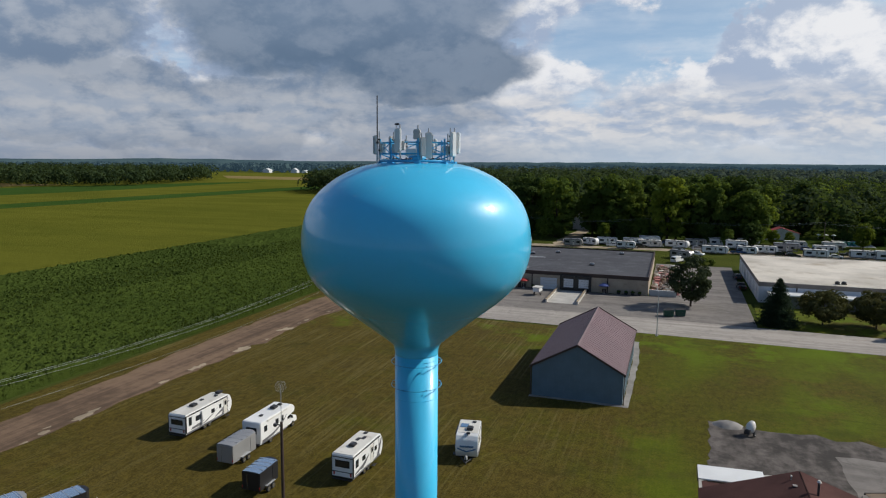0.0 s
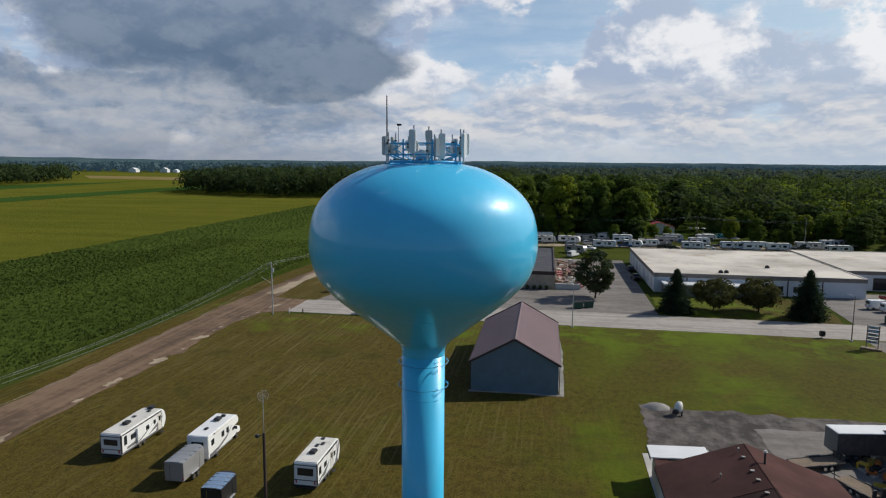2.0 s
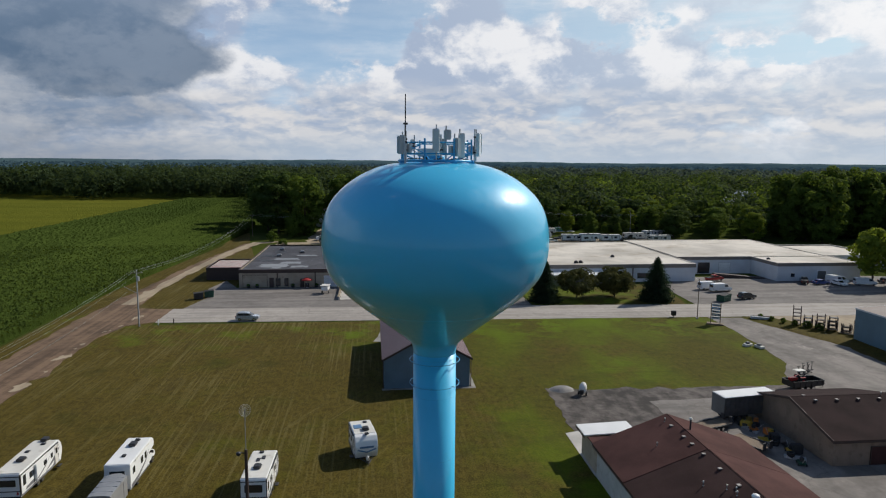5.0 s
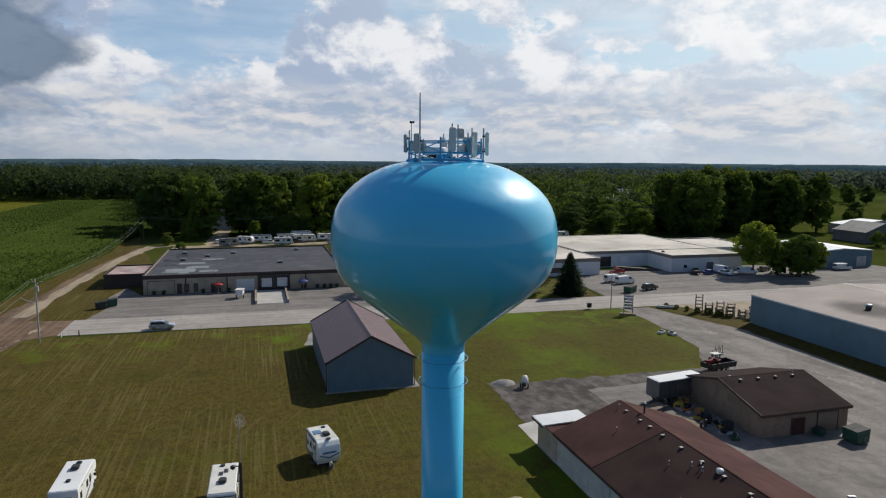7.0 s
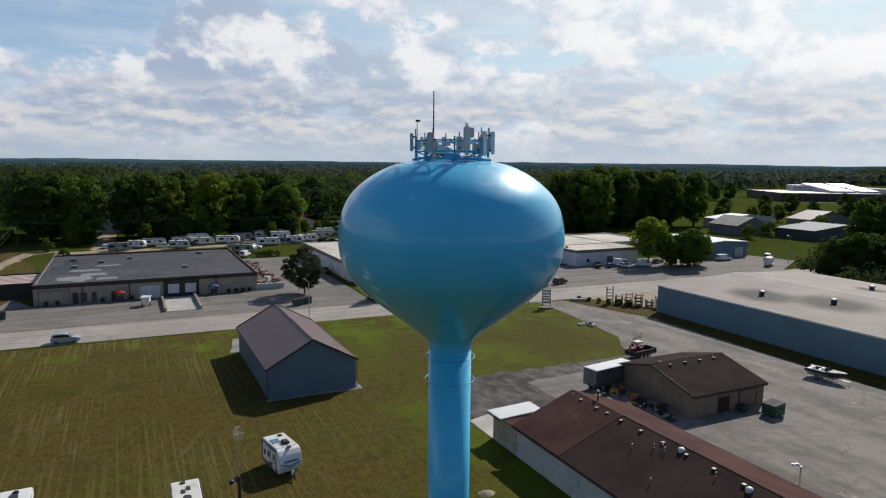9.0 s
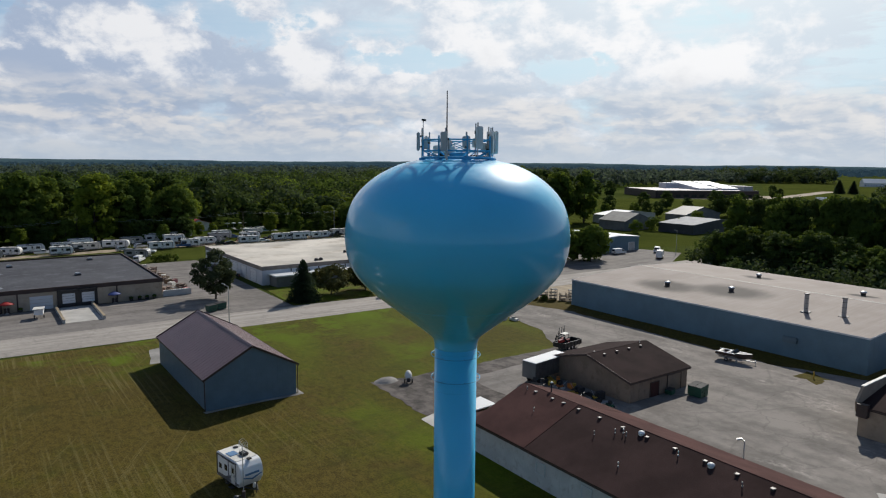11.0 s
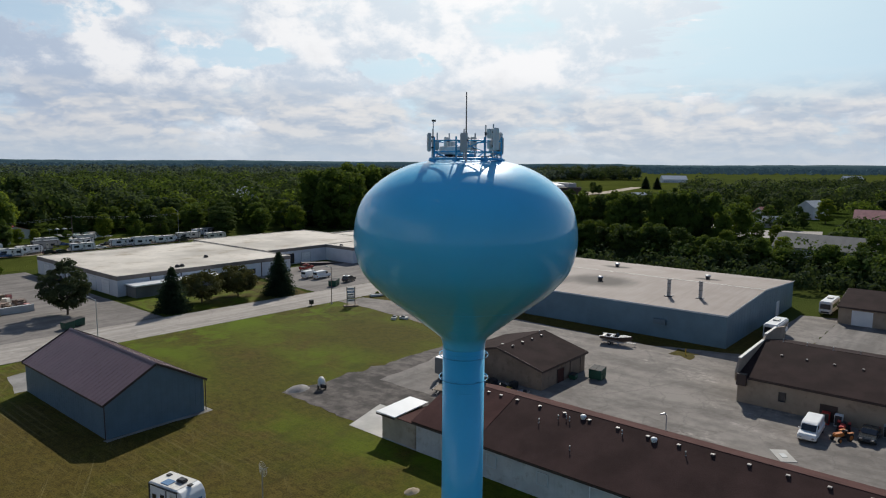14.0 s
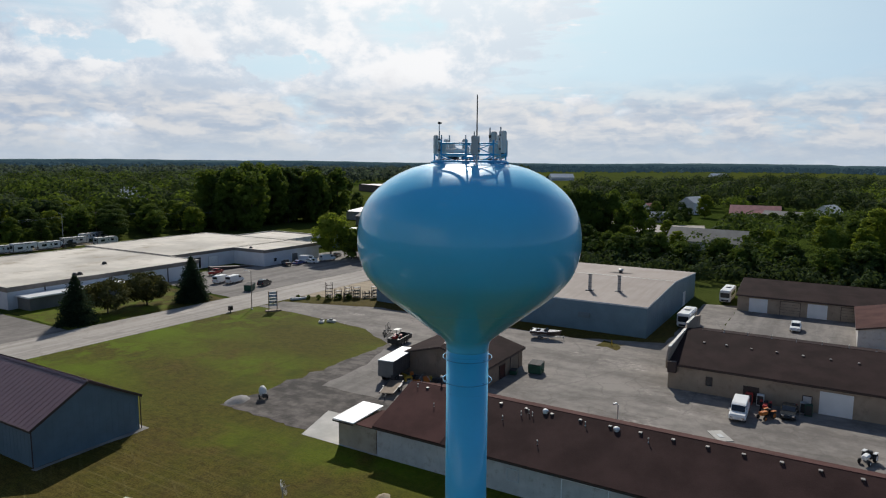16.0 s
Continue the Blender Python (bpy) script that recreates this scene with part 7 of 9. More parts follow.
def motorhome(at, turn):
    ob = thing("motorhome", "white cab-over motorhome with grey swooshes on the lawn", "motorhome", (*at, 0.07), turn)
    w, h, f = 2.44, 3.05, 0.45
    bm = prism([(-3.9, f), (1.6, f), (1.7, 1.75), (3.1, 1.95), (3.3, 2.3), (3.05, 2.8), (2.6, h), (-3.8, h), (-3.9, h - 0.12)], -w / 2, w / 2)
    bmesh.ops.bevel(bm, geom=bm.edges[:], offset=0.06, segments=2, affect="EDGES")
    part("body", bm, WHITE, ob)
    bm = prism([(1.55, f), (4.0, f), (4.1, 0.75), (4.0, 1.15), (3.05, 1.35), (2.55, 1.93), (1.6, 1.93)], -1.0, 1.0)
    bmesh.ops.bevel(bm, geom=bm.edges[:], offset=0.07, segments=2, affect="EDGES")
    part("cab", bm, WHITE, ob)
    part("windscreen", prism([(3.06, 1.37), (2.62, 1.88), (2.65, 1.9), (3.1, 1.39)], -0.85, 0.85), WINDOW, ob)
    for s in (-1, 1):
        part("cab_window", side_plate([(1.9, 1.3), (2.95, 1.35), (2.55, 1.85), (1.9, 1.85)], s * 1.0, 0.02), WINDOW, ob)
        part("headlight", box(3.98, 4.1, s * 0.75 - 0.14, s * 0.75 + 0.14, 0.85, 1.0), CHROME, ob)
        part("mirror", box(2.6, 2.7, s * 1.2 - 0.12, s * 1.2 + 0.12, 1.3, 1.6), BLACK, ob)
        part("decal", side_plate([(-3.6, 0.6), (-1.5, 0.75), (0.5, 1.35), (1.5, 2.2), (0.2, 1.5), (-1.5, 1.05), (-3.6, 0.9)], s * w / 2, 0.012), DECAL_GREY, ob)
        part("skirt_stripe", side_plate([(-3.7, 0.5), (1.4, 0.5), (1.4, 0.66), (-3.7, 0.66)], s * w / 2, 0.014), DECAL_GREY, ob)
        wheel(ob, 3.1, s * 0.92, 0.38, 0.25)
        wheel(ob, -1.9, s * 1.05, 0.38, 0.3)
    for x, ww in ((-0.6, 0.6), (0.5, 0.5), (-2.9, 0.6)):
        part("window", box(x - ww / 2, x + ww / 2, -w / 2 - 0.03, -w / 2, 1.75, 2.4), WINDOW, ob)
    part("rear_window", box(-3.94, -3.9, -0.7, 0.7, 1.7, 2.4), WINDOW, ob)
    part("bumper", box(-4.1, -3.92, -1.1, 1.1, 0.4, 0.6), DARK_STEEL, ob)
    part("air_conditioner", box(0.2, 1.1, -0.35, 0.35, h, h + 0.34, bevel=0.09), DARK_STEEL, ob)
    part("roof_hatch", box(-2.2, -1.7, -0.2, 0.2, h, h + 0.15, bevel=0.05), DARK_STEEL, ob)
    part("antenna_dome", box(1.6, 2.1, -0.3, 0.2, h - 0.05, h + 0.2, bevel=0.08), BLACK, ob)
    part("awning_roll", rod((-2.6, -w / 2 - 0.09, h - 0.15), (1.4, -w / 2 - 0.09, h - 0.15), 0.07), OFF_WHITE, ob)


motorhome((-43.4, 65.3), 90)


def cargo_trailer(label, long, high, at, turn, skin, roof, vnose=True):
    ob = thing("cargo_trailer", label, "trailer", (*at, 0.07), turn)
    w, f = 2.05, 0.5
    bm = bmesh.new()
    plan = [(-long / 2, -w / 2), (long / 2 - 0.5, -w / 2), (long / 2, -0.35), (long / 2, 0.35), (long / 2 - 0.5, w / 2), (-long / 2, w / 2)]
    a, b = [bm.verts.new((x, y, f)) for x, y in plan], [bm.verts.new((x, y, high)) for x, y in plan]
    for k in range(6):
        bm.faces.new((a[k], a[(k + 1) % 6], b[(k + 1) % 6], b[k]))
    bm.faces.new(list(reversed(a)))
    bm.faces.new(b)
    bmesh.ops.bevel(bm, geom=bm.edges[:], offset=0.035, segments=2, affect="EDGES")
    part("body", bm, skin, ob)
    part("roof", prism([(-w / 2 + 0.04, high), (w / 2 - 0.04, high), (w / 4, high + 0.07), (-w / 4, high + 0.07)], -long / 2 + 0.5, long / 2 - 0.04), roof, ob).matrix_basis = pose(0, 0, 0, 0, 0, 90)
    for k in range(1, 5):
        x = -long / 2 + long * k / 5
        part("roof_bow", box(x - 0.025, x + 0.025, -w / 2 + 0.06, w / 2 - 0.06, high + 0.02, high + 0.082), GALV, ob)
    part("rear_door", box(-long / 2 - 0.03, -long / 2, -w / 2 + 0.12, w / 2 - 0.12, f + 0.06, high - 0.12), skin, ob)
    part("door_bar", rod((-long / 2 - 0.05, 0.4, f + 0.1), (-long / 2 - 0.05, 0.4, high - 0.15), 0.02), CHROME, ob)
    part("side_door", box(long / 2 - 1.5, long / 2 - 0.8, -w / 2 - 0.03, -w / 2, f + 0.08, high - 0.2), skin, ob)
    for s in (-1, 1):
        part("fender", box(-1.05, 0.55, *sorted((s * w / 2, s * (w / 2 + 0.24))), 0.72, 0.78, bevel=0.02), GALV, ob)
        for x in (-0.65, 0.15):
            wheel(ob, x, s * (w / 2 + 0.12), 0.33, 0.2)
        part("tail_light", box(-long / 2 - 0.03, -long / 2, *sorted((s * (w / 2 - 0.1), s * (w / 2 - 0.02))), f + 0.2, f + 0.45), RED, ob)
    bm = rod((long / 2 - 0.6, 0.7, f - 0.05), (long / 2 + 1.0, 0.0, f - 0.05), 0.05)
    rod((long / 2 - 0.6, -0.7, f - 0.05), (long / 2 + 1.0, 0.0, f - 0.05), 0.05, bm=bm)
    part("drawbar", bm, DARK_STEEL, ob)
    part("tongue_jack", rod((long / 2 + 0.8, 0, 0), (long / 2 + 0.8, 0, f + 0.5), 0.04), GALV, ob)
    return ob


cargo_trailer("grey enclosed cargo trailer with twin axles on the lawn", 4.6, 2.45, (-43.15, 58.6), 90, GREY_SKIN, GREY_SKIN)
cargo_trailer("black enclosed cargo trailer with a bright ribbed roof", 3.7, 2.35, (-37.0, 54.0), 91, BLACK, ALU_ROOF)
cargo_trailer("dark enclosed cargo trailer with a bright silver roof", 4.8, 2.4, (-50.2, 42.3), 70, BLACK, ALU_ROOF)
cargo_trailer("grey enclosed cargo trailer with a silver roof", 3.4, 2.4, (-54.3, 40.2), 70, GREY_SKIN, ALU_ROOF)


def car(name, label, at, turn, colour, kind="suv", group="", z=0.07):
    """A car from a side profile: lower body, glass house, roof, wheels, lights and mirrors. +x is its front."""
    ob = thing(name, label, {"van": "van", "pickup": "pickup truck"}.get(kind, "car"), (*at, z), turn, group)
    w = 1.85
    if kind == "suv":
        low = [(-2.3, 0.35), (2.25, 0.35), (2.32, 0.6), (2.2, 0.92), (1.15, 1.05), (-2.2, 1.08), (-2.34, 0.8)]
        cab = [(-2.2, 1.06), (1.15, 1.03), (0.35, 1.6), (-0.3, 1.68), (-1.7, 1.66), (-2.05, 1.5)]
        glass = [(-1.95, 1.12), (0.9, 1.1), (0.3, 1.53), (-1.75, 1.55)]
    elif kind == "sedan":
        low = [(-2.3, 0.3), (2.3, 0.3), (2.35, 0.6), (2.1, 0.8), (1.0, 0.92), (-1.6, 0.95), (-2.3, 0.88), (-2.36, 0.6)]
        cab = [(-1.6, 0.93), (1.0, 0.9), (0.25, 1.38), (-0.9, 1.42), (-1.25, 1.3)]
        glass = [(-1.4, 0.98), (0.8, 0.95), (0.22, 1.3), (-1.0, 1.33)]
    elif kind == "van":
        w = 2.0
        low = [(-2.85, 0.4), (2.75, 0.4), (2.82, 0.7), (2.7, 1.05), (1.95, 1.22), (-2.85, 1.22)]
        cab = [(-2.85, 1.2), (1.95, 1.2), (1.35, 1.95), (0.9, 2.1), (-2.6, 2.12), (-2.83, 1.95)]
        glass = [(0.55, 1.3), (1.75, 1.28), (1.28, 1.86), (0.55, 1.9)]
    else:
        low = [(-2.75, 0.5), (2.7, 0.5), (2.78, 0.8), (2.6, 1.12), (1.35, 1.2), (-2.75, 1.2)]
        cab = [(-0.75, 1.18), (1.35, 1.18), (0.6, 1.78), (-0.6, 1.82)]
        glass = [(-0.6, 1.24), (1.1, 1.22), (0.52, 1.7), (-0.5, 1.72)]
    bm = prism(low, -w / 2, w / 2)
    bmesh.ops.bevel(bm, geom=bm.edges[:], offset=0.09, segments=2, affect="EDGES")
    part("body", bm, colour, ob)
    bm = prism(cab, -w / 2 + 0.12, w / 2 - 0.12)
    bmesh.ops.bevel(bm, geom=bm.edges[:], offset=0.07, segments=2, affect="EDGES")
    part("cabin", bm, colour, ob)
    for s in (-1, 1):
        part("side_window", side_plate(glass, s * (w / 2 - 0.12), 0.014), WINDOW, ob)
        for x in (low[1][0] - 0.85, low[0][0] + 0.85):
            wheel(ob, x, s * (w / 2 - 0.1), 0.34, 0.22)
        part("headlight", box(low[2][0] - 0.22, low[2][0] - 0.0, s * (w / 2 - 0.32) - 0.16, s * (w / 2 - 0.32) + 0.16, 0.62, 0.78, bevel=0.02), CHROME, ob)
        part("tail_light", box(low[0][0] - 0.06, low[0][0] + 0.08, s * (w / 2 - 0.2) - 0.1, s * (w / 2 - 0.2) + 0.1, 0.75, 1.0, bevel=0.02), RED, ob)
        part("mirror", box(cab[1][0] - 0.45, cab[1][0] - 0.3, s * (w / 2 + 0.06) - 0.09, s * (w / 2 + 0.06) + 0.09, cab[1][1] + 0.05, cab[1][1] + 0.2, bevel=0.02), colour, ob)
    (x1, z1), (x2, z2) = cab[1], cab[2]
    d = Vector((z2 - z1, x1 - x2)).normalized() * 0.02
    part("windscreen", prism([(x1 + (x2 - x1) * 0.08 + d.x, z1 + (z2 - z1) * 0.08 + d.y), (x1 + (x2 - x1) * 0.92 + d.x, z1 + (z2 - z1) * 0.92 + d.y), (x1 + (x2 - x1) * 0.92 - d.x, z1 + (z2 - z1) * 0.92 - d.y), (x1 + (x2 - x1) * 0.08 - d.x, z1 + (z2 - z1) * 0.08 - d.y)], -w / 2 + 0.2, w / 2 - 0.2), WINDOW, ob)
    part("rear_window", box(cab[0][0] - 0.01 + (0.06 if kind == "suv" else 0), cab[0][0] + 0.12, -w / 2 + 0.3, w / 2 - 0.3, cab[0][1] + 0.1, cab[-1][1] - 0.06), WINDOW, ob)
    if kind == "pickup":
        part("bed", box(-2.68, -0.85, -w / 2 + 0.16, w / 2 - 0.16, 1.12, 1.205), BLACK, ob)
    if kind == "suv":
        for s in (-1, 1):
            part("roof_rail", rod((-1.7, s * 0.62, 1.72), (0.0, s * 0.62, 1.72), 0.025), CHROME, ob)
    return ob


car("car", "silver-blue sport utility car on the concrete street", (-44.0, 133.6), -12 + 10, CAR_SILVER, "suv")
car("van", "white panel van parked nose out by the wall", (38.6, 28.1), 181, WHITE, "van")
car("car", "small dark blue car beside garden machines", (42.2, 22.6), 180, CAR_DARK, "sedan")
car("car", "white sport utility car in the asphalt yard", (93.4, 24.6), 180, WHITE, "suv")
car("van", "white passenger van in the warehouse car park", (70.0, 156.6), 10, WHITE, "van", "parked vans")
car("van", "white passenger van in the warehouse car park", (68.3, 159.6), 10, WHITE, "van", "parked vans")
car("car", "dark sport utility car with bright trim near the street", (71.6, 147.2), 16, CAR_DARK, "suv")
car("pickup", "red pickup parked by the loading door", (76.0, 171.0), 20, RED, "pickup")
car("pickup", "dark pickup parked by the white wall", (99.5, 166.4), 60, CAR_DARK, "pickup")
car("car", "bright blue car parked by the white wall", (103.2, 164.6), 10, UMBRELLA_BLUE, "sedan")
car("van", "white van parked by the white wall", (109.0, 166.0), -60, WHITE, "van")
car("car", "white car parked by the white wall", (107.2, 162.8), -80, WHITE, "sedan")
car("van", "white van beside the trees", (114.5, 162.4), -10, WHITE, "van")
car("van", "white van before the far blue building", (149.5, 162.0), -5, WHITE, "van")
car("car", "dark car beside the far white block", (123.5, 166.0), 20, CAR_DARK, "sedan")
car("car", "dark car under the store's side wall", (18.6, 204.0), 95, CAR_DARK, "suv")
car("pickup", "dark pickup by the warehouse's dock doors", (18.2, 188.0), 95, CAR_DARK, "pickup")
car("van", "white minivan far off in the lot", (166.0, 158.0), 30, WHITE, "van")
cargo_trailer("white enclosed cargo trailer in the far lot", 5.2, 2.7, (153.5, 147.6), 30, WHITE, OFF_WHITE)


def bus(label, at, turn, long=8.5):
    ob = thing("bus", label, "bus", (*at, 0.07), turn)
    bm = box(-long / 2, long / 2, -1.22, 1.22, 0.45, 3.1, bevel=0.18)
    part("body", bm, WHITE, ob)
    part("windscreen", box(long / 2 - 0.02, long / 2 + 0.02, -1.0, 1.0, 1.45, 2.55), WINDOW, ob)
    part("grille", box(long / 2 - 0.02, long / 2 + 0.03, -0.8, 0.8, 0.6, 0.95), BLACK, ob)
    for s in (-1, 1):
        for k in range(5):
            x = long / 2 - 1.6 - 1.4 * k
            part("window", box(x - 0.55, x + 0.55, *sorted((s * 1.21, s * 1.25)), 1.6, 2.45), WINDOW, ob)
        for x in (long / 2 - 1.4, -long / 2 + 1.8):
            wheel(ob, x, s * 1.1, 0.46, 0.28)
    part("roof_unit", box(-1.2, 0.4, -0.6, 0.6, 3.1, 3.35, bevel=0.1), OFF_WHITE, ob)
    return ob


bus("white motor coach parked at the yard corner", (86.4, 43.8), 180, 8.2)
bus("white motor coach parked on grass by the garages", (117.5, 40.4), 180, 9.5)


def box_trailer(at, turn):
    ob = thing("box_trailer", "grey box semi-trailer with a bright white roof", "trailer", (*at, 0.07), turn)
    part("body", box(-3.9, 3.9, -1.22, 1.22, 0.85, 3.25), TRAILER_GREY, ob, "dull grey ribbed side walls")
    part("roof", box(-3.96, 3.96, -1.27, 1.27, 3.253, 3.36, bevel=0.03), WHITE, ob)
    for k in range(12):
        x = -3.7 + k * 0.67
        for s in (-1, 1):
            part("side_rib", box(x - 0.03, x + 0.03, *sorted((s * 1.22, s * 1.26)), 0.9, 3.2), TRAILER_GREY, ob)
    part("rear_frame", box(-3.98, -3.9, -1.24, 1.24, 0.9, 3.24), GREY_WALL, ob)
    part("chassis", box(-3.5, 3.5, -0.5, 0.5, 0.6, 0.845), BLACK, ob)
    for x in (-2.6, -1.7):
        for s in (-1, 1):
            wheel(ob, x, s * 1.0, 0.45, 0.4)
    for s in (-1, 1):
        part("landing_leg", box(2.6, 2.75, s * 0.8 - 0.07, s * 0.8 + 0.07, 0.0, 0.845), DARK_STEEL, ob)


box_trailer((28.9, 75.2), 8)


def flatbed(at, turn, label, deck=WOOD, long=5.6):
    ob = thing("flatbed_trailer", label, "trailer", (*at, 0.07), turn)
    n = 9
    for k in range(n):
        y = -0.95 + k * 1.9 / n
        part("plank", box(-long / 2, long / 2, y + 0.01, y + 0.2, 0.62, 0.68), deck, ob)
    for s in (-1, 1):
        part("side_rail", box(-long / 2, long / 2, s * 1.02 - 0.05, s * 1.02 + 0.05, 0.5, 0.72), DARK_STEEL, ob)
        for x in (-0.9, -0.1):
            wheel(ob, x, s * 1.16, 0.34, 0.2)
        part("fender", box(-1.4, 0.4, *sorted((s * 1.06, s * 1.3)), 0.72, 0.77), DARK_STEEL, ob)
        part("ramp", box(-long / 2 - 0.1, -long / 2, s * 0.6 - 0.25, s * 0.6 + 0.25, 0.5, 1.4), DARK_STEEL, ob)
    part("drawbar", rod((long / 2, 0, 0.56), (long / 2 + 1.3, 0, 0.5), 0.06), DARK_STEEL, ob)
    part("jack", rod((long / 2 + 0.9, 0, 0.0), (long / 2 + 0.9, 0, 0.9), 0.04), DARK_STEEL, ob)
    return ob


flatbed((22.5, 71.8), 200, "weathered flatbed trailer with a wooden deck in the yard")
flatbed((24.6, 66.5), 115, "tipped flatbed trailer with a wooden deck in the yard", long=4.2)


def dump_truck(at, turn):
    ob = thing("dump_trailer", "black dump trailer loaded with a small red tractor", "trailer", (*at, 0.07), turn)
    part("floor", box(-2.6, 2.6, -1.1, 1.1, 0.65, 0.75), BLACK, ob)
    for s in (-1, 1):
        part("side", box(-2.6, 2.6, s * 1.1 - 0.05, s * 1.1 + 0.05, 0.75, 1.5), BLACK, ob)
        for k in range(6):
            part("stake", box(-2.4 + k * 0.96 - 0.05, -2.4 + k * 0.96 + 0.05, *sorted((s * 1.15, s * 1.21)), 0.7, 1.5), BLACK, ob)
        for x in (-1.0, 0.0, 0.9):
            wheel(ob, x, s * 0.98, 0.38, 0.24)
    for x in (-2.65, 2.65):
        part("end_gate", box(x - 0.05, x + 0.05, -1.1, 1.1, 0.75, 1.5), BLACK, ob)
    part("drawbar", rod((2.6, 0, 0.65), (4.0, 0, 0.55), 0.07), BLACK, ob)
    part("tongue_jack", rod((3.6, 0, 0), (3.6, 0, 0.9), 0.04), DARK_STEEL, ob)


def tractor(at, turn, label, colour, z=0.07, canopy=True):
    ob = thing("tractor", label, "tractor", (*at, z), turn)
    part("bonnet", box(0.0, 1.3, -0.3, 0.3, 0.6, 1.05, bevel=0.08), colour, ob)
    part("axle", box(-0.8, 0.2, -0.4, 0.4, 0.45, 0.8, bevel=0.05), BLACK, ob)
    part("seat", box(-0.75, -0.3, -0.25, 0.25, 0.8, 1.2, bevel=0.06), BLACK, ob)
    part("steering", rod((-0.1, 0, 1.0), (-0.2, 0, 1.3), 0.16, n=12), BLACK, ob)
    for s in (-1, 1):
        wheel(ob, -0.6, s * 0.55, 0.5, 0.3, colour)
        wheel(ob, 0.95, s * 0.5, 0.3, 0.2, colour)
        part("mudguard", box(-1.0, -0.2, s * 0.55 - 0.16, s * 0.55 + 0.16, 1.02, 1.08), colour, ob)
        if canopy:
            part("roll_bar", rod((-0.85, s * 0.4, 0.8), (-0.85, s * 0.4, 2.0), 0.04), DARK_STEEL, ob)
    if canopy:
        part("canopy", box(-1.1, 0.4, -0.55, 0.55, 2.0, 2.08, bevel=0.03), OFF_WHITE, ob)
    return ob


dump_truck((43.6, 84.9), 8)
tractor((42.6, 84.9), 190, "small red tractor with a pale canopy on a trailer", RED, 0.82)
tractor((42.6, 25.4), 180, "small red tractor parked by the wall", RED, canopy=False)
tractor((39.6, 25.0), 150, "orange and yellow garden tractor in the yard", ORANGE, canopy=False)
tractor((31.4, 14.2), 160, "white ride-on mower in the yard", WHITE, canopy=False)


def boat(at, turn):
    ob = thing("boat", "dark-hulled speedboat with white deck on its trailer", "boat", (*at, 0.07), turn)
    stations = ((-2.7, 1.05, 0.55, 1.45), (-1.2, 1.12, 0.5, 1.45), (0.4, 1.1, 0.5, 1.5), (1.7, 0.8, 0.6, 1.58), (2.5, 0.4, 0.85, 1.64), (2.95, 0.03, 1.25, 1.68))
    bm = bmesh.new()
    rings = []
    for x, half, keel, deck in stations:
        rings.append([bm.verts.new(p) for p in ((x, -half, deck), (x, -half * 0.9, (keel + deck) / 2), (x, 0, keel), (x, half * 0.9, (keel + deck) / 2), (x, half, deck))])
    for a, b in zip(rings, rings[1:]):
        for k in range(4):
            bm.faces.new((a[k], a[k + 1], b[k + 1], b[k]))
    bm.faces.new(rings[0])
    bmesh.ops.recalc_face_normals(bm, faces=bm.faces[:])
    part("hull", bm, BROWN_TRIM, ob, "dark maroon hull")
    bm = bmesh.new()
    rings = [[bm.verts.new((x, s * half * 0.98, deck + 0.02)) for s in (-1, 1)] for x, half, keel, deck in stations[2:]]
    for a, b in zip(rings, rings[1:]):
        bm.faces.new((a[0], b[0], b[1], a[1]))
    bmesh.ops.solidify(bm, geom=bm.faces[:], thickness=0.05)
    part("foredeck", bm, WHITE, ob)
    for s in (-1, 1):
        part("gunwale", box(-2.7, 0.5, s * 1.08 - 0.1, s * 1.08 + 0.06, 1.44, 1.54, bevel=0.02), WHITE, ob)
    part("windscreen", prism([(0.5, 1.5), (0.62, 1.5), (0.2, 1.95), (0.12, 1.95)], -0.9, 0.9), WINDOW, ob)
    for s in (-1, 1):
        part("seat", box(-0.9, -0.4, s * 0.5 - 0.3, s * 0.5 + 0.3, 1.0, 1.6, bevel=0.08), WHITE, ob)
    part("rear_bench", box(-2.4, -1.8, -0.95, 0.95, 0.95, 1.5, bevel=0.08), OFF_WHITE, ob)
    part("cockpit_floor", box(-2.6, 0.5, -0.95, 0.95, 0.9, 0.95), PANEL_GREY, ob)
    part("trailer_frame", box(-2.4, 3.6, -0.06, 0.06, 0.42, 0.54), GALV, ob)
    for s in (-1, 1):
        part("bunk", box(-2.4, 1.6, s * 0.7 - 0.06, s * 0.7 + 0.06, 0.44, 0.62), GALV, ob)
        wheel(ob, -0.9, s * 1.0, 0.32, 0.2)
    part("tongue_jack", rod((3.4, 0, 0.0), (3.4, 0, 0.8), 0.04), GALV, ob)
    return ob


boat((61.2, 64.2), -78)


